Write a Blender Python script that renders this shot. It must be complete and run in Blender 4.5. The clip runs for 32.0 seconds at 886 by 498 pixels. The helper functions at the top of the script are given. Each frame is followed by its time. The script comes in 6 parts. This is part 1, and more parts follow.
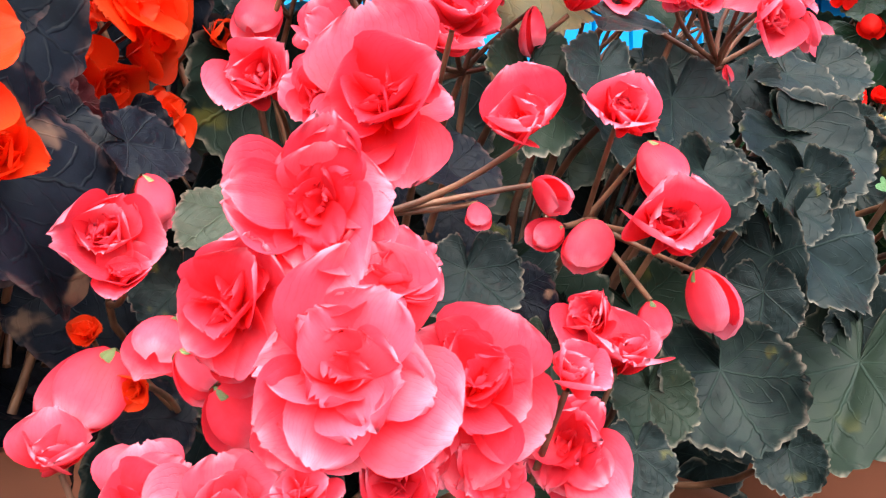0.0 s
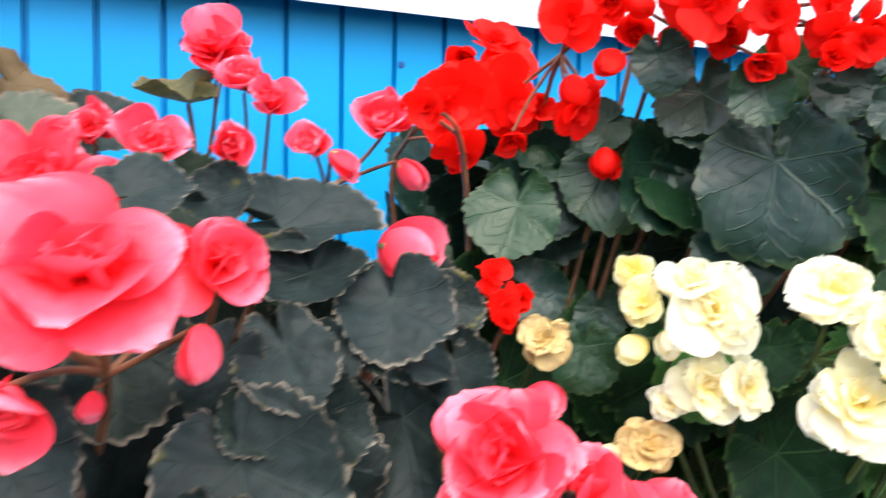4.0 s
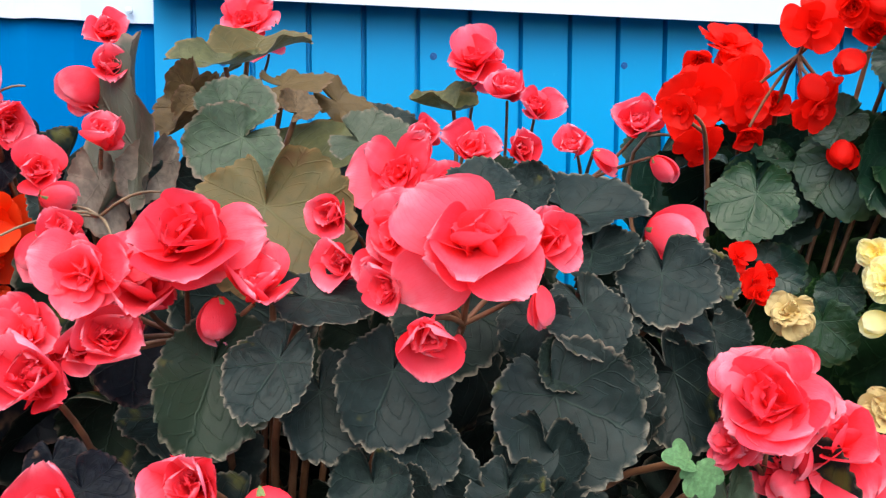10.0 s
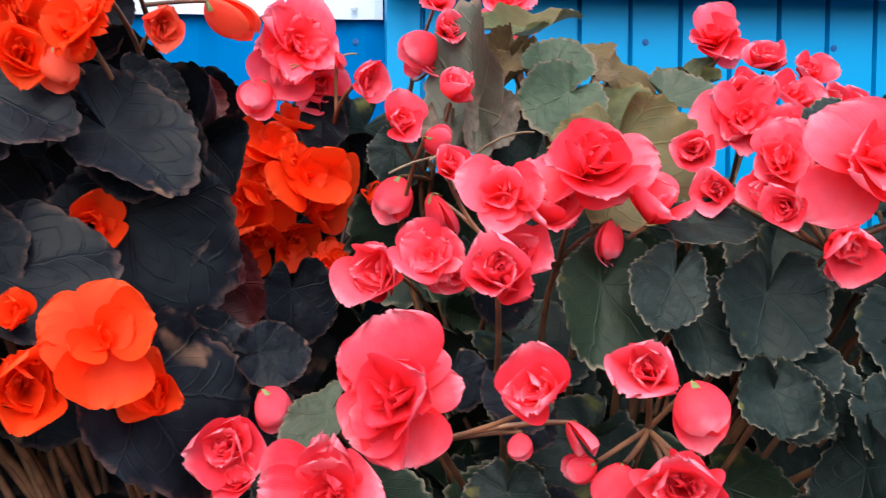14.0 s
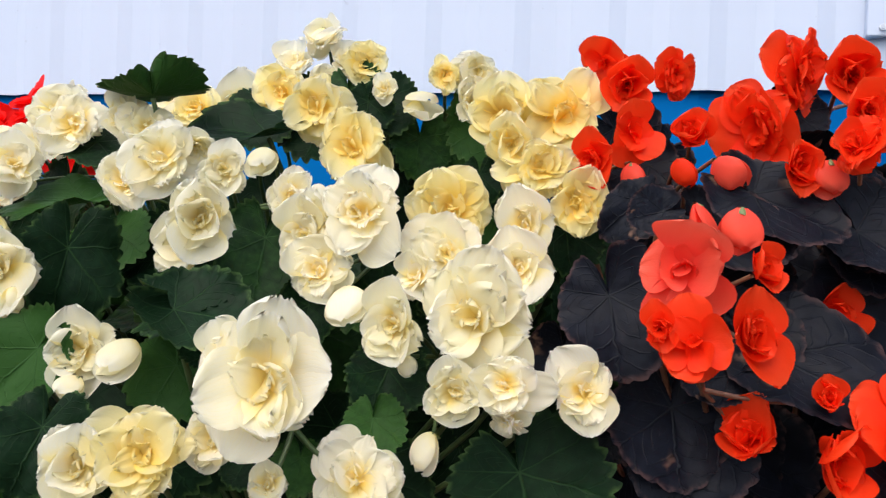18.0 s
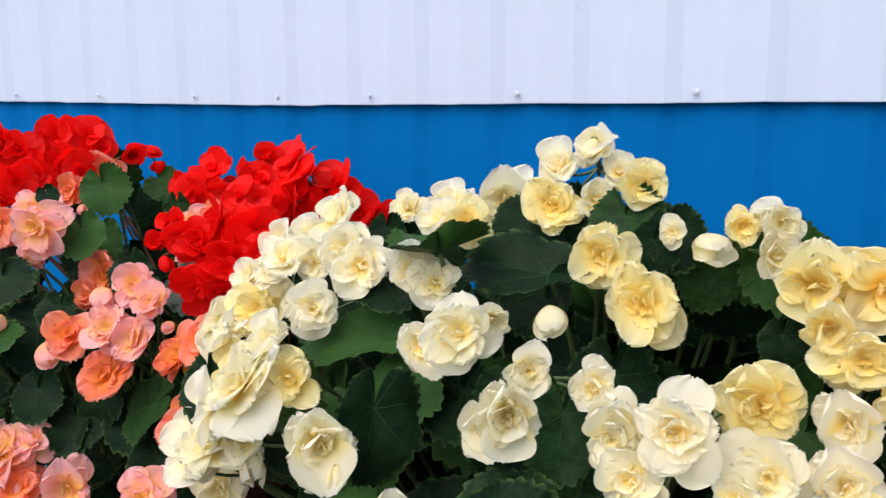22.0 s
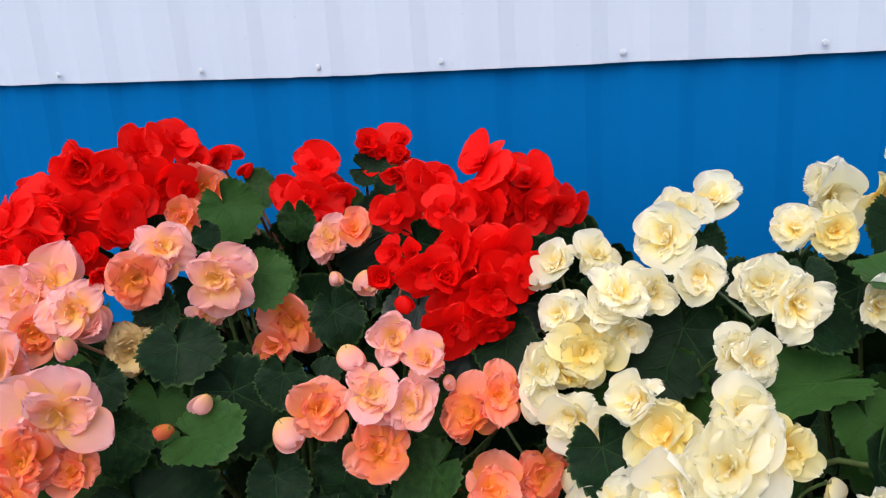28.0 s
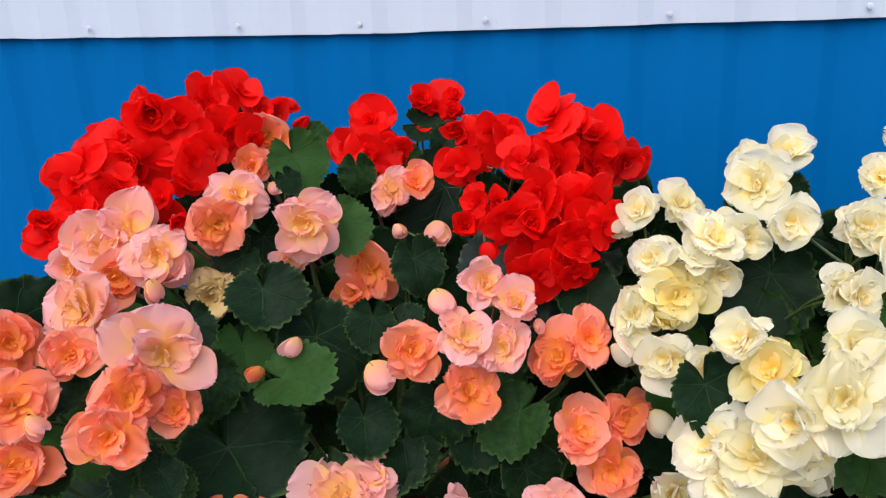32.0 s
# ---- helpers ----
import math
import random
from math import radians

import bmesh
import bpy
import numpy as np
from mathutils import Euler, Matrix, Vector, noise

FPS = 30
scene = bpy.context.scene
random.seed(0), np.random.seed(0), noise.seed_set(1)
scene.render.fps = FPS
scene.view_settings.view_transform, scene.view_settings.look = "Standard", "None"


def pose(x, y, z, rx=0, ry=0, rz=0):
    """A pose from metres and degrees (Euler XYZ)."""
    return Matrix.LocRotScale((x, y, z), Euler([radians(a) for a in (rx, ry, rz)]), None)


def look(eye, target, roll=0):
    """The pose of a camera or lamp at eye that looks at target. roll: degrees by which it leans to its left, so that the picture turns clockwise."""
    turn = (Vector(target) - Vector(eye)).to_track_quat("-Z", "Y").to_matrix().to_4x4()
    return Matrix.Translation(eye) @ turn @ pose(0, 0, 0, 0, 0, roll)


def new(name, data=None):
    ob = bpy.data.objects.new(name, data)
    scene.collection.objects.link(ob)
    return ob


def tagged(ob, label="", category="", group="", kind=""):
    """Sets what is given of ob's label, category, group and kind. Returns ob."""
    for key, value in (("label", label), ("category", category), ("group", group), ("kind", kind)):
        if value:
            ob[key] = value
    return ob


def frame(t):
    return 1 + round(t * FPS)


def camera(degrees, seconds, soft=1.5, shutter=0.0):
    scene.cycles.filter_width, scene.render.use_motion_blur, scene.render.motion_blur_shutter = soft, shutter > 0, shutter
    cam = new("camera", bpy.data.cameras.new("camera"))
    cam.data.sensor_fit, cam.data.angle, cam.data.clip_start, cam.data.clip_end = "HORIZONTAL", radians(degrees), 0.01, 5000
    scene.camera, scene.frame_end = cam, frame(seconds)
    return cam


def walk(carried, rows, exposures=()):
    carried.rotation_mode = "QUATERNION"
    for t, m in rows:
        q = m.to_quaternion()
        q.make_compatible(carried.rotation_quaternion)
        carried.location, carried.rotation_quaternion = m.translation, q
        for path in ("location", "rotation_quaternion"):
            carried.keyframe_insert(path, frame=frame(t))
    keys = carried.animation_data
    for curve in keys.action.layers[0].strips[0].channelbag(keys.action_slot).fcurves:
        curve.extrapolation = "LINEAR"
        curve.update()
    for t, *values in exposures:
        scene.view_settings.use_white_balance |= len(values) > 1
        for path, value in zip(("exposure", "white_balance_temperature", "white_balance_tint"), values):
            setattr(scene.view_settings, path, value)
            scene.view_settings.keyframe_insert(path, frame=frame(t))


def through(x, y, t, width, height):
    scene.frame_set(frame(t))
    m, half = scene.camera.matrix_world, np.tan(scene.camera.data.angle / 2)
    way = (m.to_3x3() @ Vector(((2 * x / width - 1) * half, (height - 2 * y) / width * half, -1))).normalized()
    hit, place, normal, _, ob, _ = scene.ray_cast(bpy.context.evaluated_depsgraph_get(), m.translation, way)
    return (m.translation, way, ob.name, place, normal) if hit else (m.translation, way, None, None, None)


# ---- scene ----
cam = camera(57.6, 32.0, soft=1.2, shutter=0.3)
METRES, EYE, TILT, LEAN, TURN = 1.75, 0.42, 0.0, 0.0, -26.0
ROWS = [
    (0.0, 0.0, 0.0, 0.0, -0.01, -0.46, 0.67),
    (0.5, 0.0087, -0.0003, 0.0079, 0.06, -0.92, 0.58),
    (1.0, 0.019, -0.0023, 0.0163, 1.64, -1.26, 0.4),
    (1.5, 0.0255, 0.0019, 0.0144, 3.24, -1.77, -0.16),
    (2.0, 0.042, 0.0119, 0.0165, 4.78, -2.68, -0.5),
    (2.5, 0.0743, 0.0302, 0.0357, 5.27, -3.1, -0.55),
    (3.0, 0.0871, 0.0382, 0.0426, 4.5, -3.22, -0.46),
    (3.5, 0.1133, 0.0542, 0.0634, 4.22, -3.54, -0.61),
    (4.0, 0.1478, 0.077, 0.0871, 1.45, -4.22, -1.05),
    (4.5, 0.179, 0.0947, 0.1049, -4.72, -4.3, -1.52),
    (6.5, 0.1721, 0.0885, 0.1067, -9.03, -3.04, -0.28),
    (7.0, 0.1505, 0.0705, 0.1018, -2.72, -3.03, -0.6),
    (7.5, 0.1411, 0.0543, 0.0962, 2.33, -2.86, -1.42),
    (8.0, 0.1387, 0.0488, 0.0932, 5.39, -3.22, -1.82),
    (8.5, 0.135, 0.041, 0.0906, 8.68, -3.68, -1.63),
    (9.0, 0.1334, 0.0365, 0.0894, 10.73, -4.07, -1.03),
    (9.5, 0.1289, 0.0318, 0.088, 12.38, -4.5, -0.47),
    (10.0, 0.1244, 0.0266, 0.0873, 14.05, -4.88, -0.12),
    (10.5, 0.1211, 0.0236, 0.0856, 15.74, -5.13, 0.27),
    (11.0, 0.1179, 0.0214, 0.0854, 17.1, -5.25, 0.55),
    (11.5, 0.1115, 0.0145, 0.0846, 18.19, -5.42, 0.59),
    (12.0, 0.105, 0.0085, 0.0852, 19.38, -5.47, 0.76),
    (12.5, 0.1032, 0.0053, 0.0831, 20.45, -5.48, 0.79),
    (13.0, 0.0928, -0.0013, 0.0746, 20.89, -5.41, 0.58),
    (13.5, 0.0724, -0.0047, 0.0625, 19.57, -4.56, 0.42),
    (15.5, 0.0157, -0.0476, 0.0774, 27.63, -0.56, -1.78),
    (16.0, 0.002, -0.0584, 0.0796, 31.13, 0.11, -1.86),
    (16.5, -0.009, -0.0757, 0.0777, 35.38, 0.29, -1.94),
    (17.0, -0.0236, -0.0919, 0.0766, 38.53, 0.04, -2.39),
    (17.5, -0.0295, -0.0968, 0.078, 40.32, -0.38, -2.4),
    (18.0, -0.0362, -0.1027, 0.0767, 41.49, -0.73, -1.95),
    (18.5, -0.0435, -0.1075, 0.0795, 42.32, -1.33, -1.43),
    (19.0, -0.047, -0.1085, 0.0803, 42.66, -1.52, -0.47),
    (19.5, -0.0504, -0.1117, 0.0808, 42.9, -1.87, 0.12),
    (20.0, -0.0536, -0.1188, 0.0827, 43.08, -1.98, 0.33),
    (20.5, -0.0559, -0.1219, 0.0858, 43.59, -1.95, 0.25),
    (21.0, -0.0571, -0.1163, 0.0942, 43.9, -2.35, 0.43),
    (21.5, -0.0611, -0.1171, 0.1359, 48.11, -2.88, -1.64),
    (22.0, -0.0711, -0.1238, 0.1742, 54.47, -9.07, 0.42),
    (22.5, -0.0964, -0.1457, 0.1805, 54.51, -10.89, 0.79),
    (23.0, -0.1162, -0.1761, 0.19, 53.58, -12.17, 1.12),
    (23.5, -0.133, -0.203, 0.204, 52.62, -13.23, 1.24),
    (24.0, -0.1447, -0.211, 0.2142, 51.13, -13.76, 1.22),
    (24.5, -0.166, -0.2165, 0.2062, 49.35, -14.06, 0.87),
    (26.5, -0.2437, -0.2327, 0.2173, 41.39, -16.31, 3.55),
    (27.0, -0.254, -0.2426, 0.2295, 40.71, -15.8, 4.07),
    (27.5, -0.262, -0.2465, 0.2257, 40.05, -15.53, 4.09),
    (28.0, -0.2697, -0.2523, 0.2219, 39.53, -15.58, 3.91),
    (28.5, -0.2766, -0.2599, 0.2198, 39.31, -15.92, 3.61),
    (29.0, -0.2865, -0.2694, 0.2185, 39.28, -16.35, 3.52),
    (29.5, -0.2954, -0.276, 0.2194, 39.25, -16.5, 3.44),
    (30.0, -0.3012, -0.2809, 0.2175, 39.15, -16.74, 3.33),
    (30.5, -0.3024, -0.2871, 0.2191, 38.8, -16.74, 3.26),
    (31.0, -0.3037, -0.2908, 0.2158, 38.42, -16.87, 3.14),
    (31.5, -0.3059, -0.2933, 0.2135, 38.15, -17.03, 2.96),
    (32.0, -0.3068, -0.2928, 0.2126, 37.74, -17.3, 2.81),
]
EXPOSURES = [(0.0, 2.10, 6500, 2), (2.0, 2.15, 6500, 2), (3.0, 2.0, 6500, 2), (4.0, 1.90, 6500, 4), (4.5, 1.70, 6500, 6), (6.5, 0.85, 6500, 12), (9.0, 1.25, 6500, 4), (12.0, 1.72, 6500, -8), (13.0, 1.90, 6500, -8), (13.5, 1.70, 6500, -6), (15.5, 0.90, 6500, 10), (16.0, 0.82, 6500, 10), (19.0, 0.79, 6500, 10), (23.0, 0.70, 6500, 10), (32.0, 0.62, 6500, 10)]
walk(cam, [(t, pose(0, 0, EYE, TILT, LEAN, TURN) @ pose(METRES * x, METRES * y, METRES * z, 90 + pitch, roll, yaw)) for t, x, y, z, yaw, pitch, roll in ROWS], EXPOSURES)
WALL, PANEL = 0.875, 0.794
SKY, SUN = 0.15, 1.35
# ---- world and light ----
world = bpy.data.worlds.new("sky")
scene.world = world
world.use_nodes = True
wt = world.node_tree
sky = wt.nodes.new("ShaderNodeTexSky")
sky.sky_type = "NISHITA"
sky.sun_disc = False
sky.sun_elevation, sky.sun_rotation = radians(57), radians(194)
sky.air_density, sky.dust_density, sky.ozone_density = 1.0, 3.0, 1.0
wt.links.new(sky.outputs[0], wt.nodes["Background"].inputs[0])
wt.nodes["Background"].inputs[1].default_value = SKY
sun_data = bpy.data.lights.new("sun", "SUN")
sun_data.energy, sun_data.angle, sun_data.color = SUN, radians(75), (1.0, 0.98, 0.95)
sun = new("sun", sun_data)
sun.matrix_world = look((-0.8, -3.15, 5.0), (0, 0, 0))


# ---- materials ----
class Nodes:
    """A short way to write node trees."""

    def __init__(self, name):
        self.mat = bpy.data.materials.new(name)
        self.mat.use_nodes = True
        self.tree = self.mat.node_tree
        self.bsdf = self.tree.nodes["Principled BSDF"]
        self.out = self.tree.nodes["Material Output"]

    def put(self, socket, value):
        if hasattr(value, "is_output"):
            self.tree.links.new(value, socket)
        elif isinstance(value, (tuple, list)) and len(value) == 3 and socket.type == "RGBA":
            socket.default_value = (*value, 1)
        else:
            socket.default_value = value

    def math(self, op, a, b=0.0, c=0.0):
        n = self.tree.nodes.new("ShaderNodeMath")
        n.operation = op
        for k, v in enumerate((a, b, c)):
            self.put(n.inputs[k], v)
        return n.outputs[0]

    def mix(self, fac, a, b, blend="MIX"):
        n = self.tree.nodes.new("ShaderNodeMix")
        n.data_type, n.blend_type = "RGBA", blend
        self.put(n.inputs[0], fac)
        self.put(n.inputs[6], a)
        self.put(n.inputs[7], b)
        return n.outputs[2]

    def ramp(self, x, lo, hi):
        n = self.tree.nodes.new("ShaderNodeMapRange")
        n.interpolation_type = "SMOOTHSTEP"
        self.put(n.inputs[0], x)
        n.inputs[1].default_value, n.inputs[2].default_value = lo, hi
        return n.outputs[0]

    def noise(self, scale, detail=3.0, vector=None, rough=0.55):
        n = self.tree.nodes.new("ShaderNodeTexNoise")
        n.inputs["Scale"].default_value = scale
        n.inputs["Detail"].default_value = detail
        n.inputs["Roughness"].default_value = rough
        if vector is None:
            vector = self.tree.nodes.new("ShaderNodeTexCoord").outputs["Object"]
        self.put(n.inputs["Vector"], vector)
        return n.outputs[0]

    def uv(self):
        n = self.tree.nodes.new("ShaderNodeSeparateXYZ")
        self.put(n.inputs[0], self.tree.nodes.new("ShaderNodeTexCoord").outputs["UV"])
        return n.outputs[0], n.outputs[1]

    def random(self):
        return self.tree.nodes.new("ShaderNodeObjectInfo").outputs["Random"]

    def bump(self, height, strength, distance=0.001):
        n = self.tree.nodes.new("ShaderNodeBump")
        n.inputs["Strength"].default_value, n.inputs["Distance"].default_value = strength, distance
        self.put(n.inputs["Height"], height)
        self.put(self.bsdf.inputs["Normal"], n.outputs[0])

    def set(self, color=None, rough=0.5, metal=0.0, spec=0.5):
        if color is not None:
            self.put(self.bsdf.inputs["Base Color"], color)
        self.put(self.bsdf.inputs["Roughness"], rough)
        self.put(self.bsdf.inputs["Metallic"], metal)
        self.put(self.bsdf.inputs["Specular IOR Level"], spec)
        return self.mat

    def thin(self, color, amount):
        """Light that shines through a petal or a leaf."""
        t = self.tree.nodes.new("ShaderNodeBsdfTranslucent")
        self.put(t.inputs[0], color)
        m = self.tree.nodes.new("ShaderNodeMixShader")
        m.inputs[0].default_value = amount
        self.tree.links.new(self.bsdf.outputs[0], m.inputs[1])
        self.tree.links.new(t.outputs[0], m.inputs[2])
        self.tree.links.new(m.outputs[0], self.out.inputs[0])


def petal_material(name, heart, body, rim, flush=None, gloss=0.2, through=0.28, reach=0.98):
    """heart: colour at the base; body: the blade; rim: the frilled edge; flush: a second body colour on some petals."""
    n = Nodes(name)
    u, v = n.uv()
    mottled = n.noise(5.0, 4.0)
    blade = body
    if flush:
        blade = n.mix(n.ramp(n.math("ADD", n.random(), n.math("MULTIPLY", mottled, 0.5)), 0.35, 1.1), body, flush)
    c = n.mix(n.ramp(n.math("ADD", v, n.math("MULTIPLY", mottled, 0.25)), 0.22, reach), heart, blade)
    c = n.mix(n.ramp(n.math("ADD", v, n.math("MULTIPLY", mottled, 0.2)), 0.85, 1.15), c, rim)
    veins = n.math("ABSOLUTE", n.math("SINE", n.math("MULTIPLY", n.math("ADD", u, n.math("MULTIPLY", mottled, 0.12)), 62.0)))
    streak = n.math("MULTIPLY", n.ramp(veins, 0.0, 0.45), 1.0)
    c = n.mix(n.math("MULTIPLY", n.math("SUBTRACT", 1.0, streak), 0.16), c, heart)
    shade = n.math("MULTIPLY_ADD", n.random(), 0.16, 0.90)
    hsv = n.tree.nodes.new("ShaderNodeHueSaturation")
    n.put(hsv.inputs["Value"], shade)
    n.put(hsv.inputs["Color"], c)
    c = hsv.outputs[0]
    n.bump(n.math("ADD", n.math("MULTIPLY", streak, 0.35), n.math("MULTIPLY", n.noise(6.0, 2.0), 1.2)), 0.35, 0.0008)
    n.set(c, 0.45, 0.0, gloss)
    n.thin(c, through)
    return n.mat


def leaf_material(name, blade, vein, margin, rough=0.42, young=None, spec=0.5, through=0.12, margin_at=0.93, scorch=None):
    n = Nodes(name)
    u, v = n.uv()
    wob = n.math("MULTIPLY", n.noise(4.0, 2.0), 0.03)
    uu = n.math("ADD", u, wob)
    d = n.math("ABSOLUTE", n.math("SUBTRACT", n.math("FRACT", n.math("MULTIPLY", uu, 7.0)), 0.5))
    arc = n.math("MULTIPLY", d, v)
    main = n.math("SUBTRACT", 1.0, n.ramp(arc, 0.004, 0.022))
    feather = n.math("ABSOLUTE", n.math("SUBTRACT", n.math("FRACT", n.math("SUBTRACT", n.math("MULTIPLY", v, 5.0), n.math("MULTIPLY", d, 3.2))), 0.5))
    side = n.math("MULTIPLY", n.math("SUBTRACT", 1.0, n.ramp(feather, 0.02, 0.09)), n.ramp(v, 0.2, 0.45))
    lines = n.math("MAXIMUM", main, n.math("MULTIPLY", side, 0.35))
    blotch = n.noise(5.0, 5.0)
    c = n.mix(n.ramp(blotch, 0.35, 0.75), blade, tuple(x * 1.7 for x in blade))
    if young:
        c = n.mix(n.ramp(n.math("ADD", n.random(), n.math("MULTIPLY", blotch, 0.4)), 0.75, 1.15), c, young)
    c = n.mix(n.math("MULTIPLY", lines, n.math("MULTIPLY_ADD", v, -0.30, 0.36)), c, vein)
    if scorch:
        patch = n.tree.nodes.new("ShaderNodeTexNoise")
        patch.noise_dimensions = "4D"
        patch.inputs["Scale"].default_value, patch.inputs["Detail"].default_value = 1.5, 3.0
        n.put(patch.inputs["Vector"], n.tree.nodes.new("ShaderNodeTexCoord").outputs["Object"])
        n.put(patch.inputs["W"], n.math("MULTIPLY", n.random(), 60.0))
        c = n.mix(n.math("MULTIPLY", n.ramp(patch.outputs[0], 0.63, 0.70), n.ramp(v, 0.40, 0.85)), c, scorch)
    edge = n.ramp(n.math("ADD", v, n.math("MULTIPLY", blotch, 0.05)), margin_at, margin_at + 0.09)
    c = n.mix(n.math("MULTIPLY", n.math("MULTIPLY", edge, n.ramp(n.noise(6.0, 2.0), 0.36, 0.60)), 0.8), c, margin)
    speck = n.ramp(n.noise(70.0, 1.0), 0.74, 0.78)
    c = n.mix(n.math("MULTIPLY", speck, 0.18), c, tuple(min(0.4, x * 3 + 0.05) for x in blade))
    n.bump(n.math("ADD", n.math("MULTIPLY", lines, -0.7), n.math("MULTIPLY_ADD", n.noise(40.0, 2.0), 0.10, n.math("MULTIPLY", n.noise(3.5, 1.0), 1.2))), 0.48, 0.0018)
    n.set(c, n.math("MULTIPLY_ADD", blotch, 0.2, rough - 0.1), 0.0, spec)
    n.thin(n.mix(0.5, c, vein), through)
    return n.mat


def stem_material(name, low, high):
    n = Nodes(name)
    c = n.mix(n.ramp(n.noise(45.0, 3.0), 0.35, 0.65), low, high)
    n.bump(n.noise(500.0, 2.0), 0.3, 0.0005)
    return n.set(c, 0.45)


def paint_material(name, base, dirt, rough, scratch=0.12, gloss=0.4):
    """Sheet steel with a coat of paint, faintly streaked by rain and dust."""
    n = Nodes(name)
    co = n.tree.nodes.new("ShaderNodeTexCoord").outputs["Object"]
    mp = n.tree.nodes.new("ShaderNodeMapping")
    mp.inputs["Scale"].default_value = (14.0, 14.0, 0.8)
    n.put(mp.inputs[0], co)
    run = n.noise(1.0, 4.0, mp.outputs[0])
    cloud = n.noise(2.2, 3.0, co)
    c = n.mix(n.math("MULTIPLY", n.ramp(run, 0.45, 0.75), scratch), base, dirt)
    c = n.mix(n.math("MULTIPLY", n.ramp(cloud, 0.4, 0.8), scratch), c, dirt)
    spot = n.ramp(n.noise(130.0, 1.0, co), 0.77, 0.79)
    c = n.mix(n.math("MULTIPLY", spot, 0.5), c, dirt)
    n.bump(n.math("ADD", n.noise(3.0, 2.0, co), n.math("MULTIPLY", n.noise(90.0, 2.0, co), 0.06)), 0.12, 0.004)
    return n.set(c, n.math("MULTIPLY_ADD", cloud, 0.15, rough), 0.0, gloss)


PINK = petal_material("pink_petal", (0.94, 0.020, 0.040), (0.96, 0.057, 0.109), (0.98, 0.29, 0.39), (0.97, 0.122, 0.198), through=0.38)
RED = petal_material("red_petal", (0.84, 0.005, 0.005), (0.93, 0.0090, 0.006), (0.93, 0.016, 0.011), gloss=0.12, through=0.46)
ORANGE = petal_material("orange_petal", (0.95, 0.036, 0.006), (0.97, 0.058, 0.011), (0.97, 0.086, 0.022), gloss=0.15, through=0.46)
CORAL = petal_material("coral_petal", (0.95, 0.07, 0.045), (0.96, 0.11, 0.06), (0.96, 0.15, 0.09), through=0.36)
YELLOW = petal_material("yellow_petal", (1.0, 0.85, 0.33), (0.98, 0.93, 0.67), (0.96, 0.94, 0.83), (0.97, 0.93, 0.77), through=0.56, reach=0.70)
GOLD = petal_material("gold_petal", (1.0, 0.79, 0.18), (0.98, 0.88, 0.46), (0.97, 0.92, 0.68), through=0.54, reach=0.84)
PEACH = petal_material("peach_petal", (1.0, 0.66, 0.16), (1.0, 0.48, 0.39), (1.0, 0.57, 0.60), (1.0, 0.55, 0.54), through=0.5, reach=0.90)
APRICOT = petal_material("apricot_petal", (1.0, 0.44, 0.06), (1.0, 0.26, 0.13), (1.0, 0.42, 0.34), (1.0, 0.37, 0.26), through=0.5, reach=0.90)
FADED = petal_material("faded_petal", (0.55, 0.36, 0.12), (0.62, 0.46, 0.22), (0.45, 0.3, 0.14))
GREEN_LEAF = leaf_material("green_leaf", (0.0044, 0.0140, 0.0054), (0.040, 0.095, 0.030), (0.045, 0.085, 0.025), 0.44, (0.024, 0.068, 0.014), spec=0.06, through=0.04)
DARK_LEAF = leaf_material("dark_leaf", (0.0046, 0.0056, 0.0092), (0.024, 0.027, 0.026), (0.065, 0.036, 0.034), 0.42, spec=0.09, scorch=(0.16, 0.09, 0.06), through=0.04)
GREY_LEAF = leaf_material("grey_green_leaf", (0.0090, 0.0140, 0.0138), (0.040, 0.066, 0.049), (0.27, 0.22, 0.17), 0.43, (0.017, 0.027, 0.017), spec=0.12, scorch=(0.075, 0.070, 0.018), margin_at=0.955, through=0.06)
GLOSS_LEAF = leaf_material("glossy_leaf", (0.0042, 0.0145, 0.0105), (0.05, 0.085, 0.055), (0.03, 0.05, 0.02), 0.32, (0.008, 0.03, 0.009), spec=0.26, through=0.05)
OLIVE_LEAF = leaf_material("olive_leaf", (0.060, 0.058, 0.024), (0.13, 0.13, 0.06), (0.20, 0.12, 0.05), 0.5, (0.105, 0.070, 0.026), through=0.16, spec=0.2, scorch=(0.09, 0.05, 0.022))
MAROON_LEAF = leaf_material("maroon_leaf", (0.045, 0.005, 0.007), (0.09, 0.02, 0.02), (0.10, 0.02, 0.02), 0.42, spec=0.25)
SAGE_LEAF = leaf_material("sage_leaf", (0.030, 0.044, 0.026), (0.10, 0.13, 0.075), (0.20, 0.13, 0.10), 0.46, (0.060, 0.056, 0.042), through=0.1, spec=0.22, scorch=(0.075, 0.055, 0.042))
DRY_LEAF = leaf_material("dry_leaf", (0.135, 0.105, 0.088), (0.25, 0.20, 0.16), (0.18, 0.10, 0.07), 0.65, (0.20, 0.13, 0.12), through=0.16, spec=0.12)
BROWN_LEAF = leaf_material("brown_leaf", (0.075, 0.046, 0.024), (0.12, 0.075, 0.04), (0.14, 0.07, 0.045), 0.55, (0.09, 0.055, 0.02), through=0.1, spec=0.2)
MINT_LEAF = leaf_material("mint_leaf", (0.085, 0.17, 0.075), (0.15, 0.27, 0.12), (0.12, 0.24, 0.10), 0.5, spec=0.2, through=0.2)
GREEN_STEM = stem_material("green_stem", (0.035, 0.065, 0.016), (0.075, 0.11, 0.032))
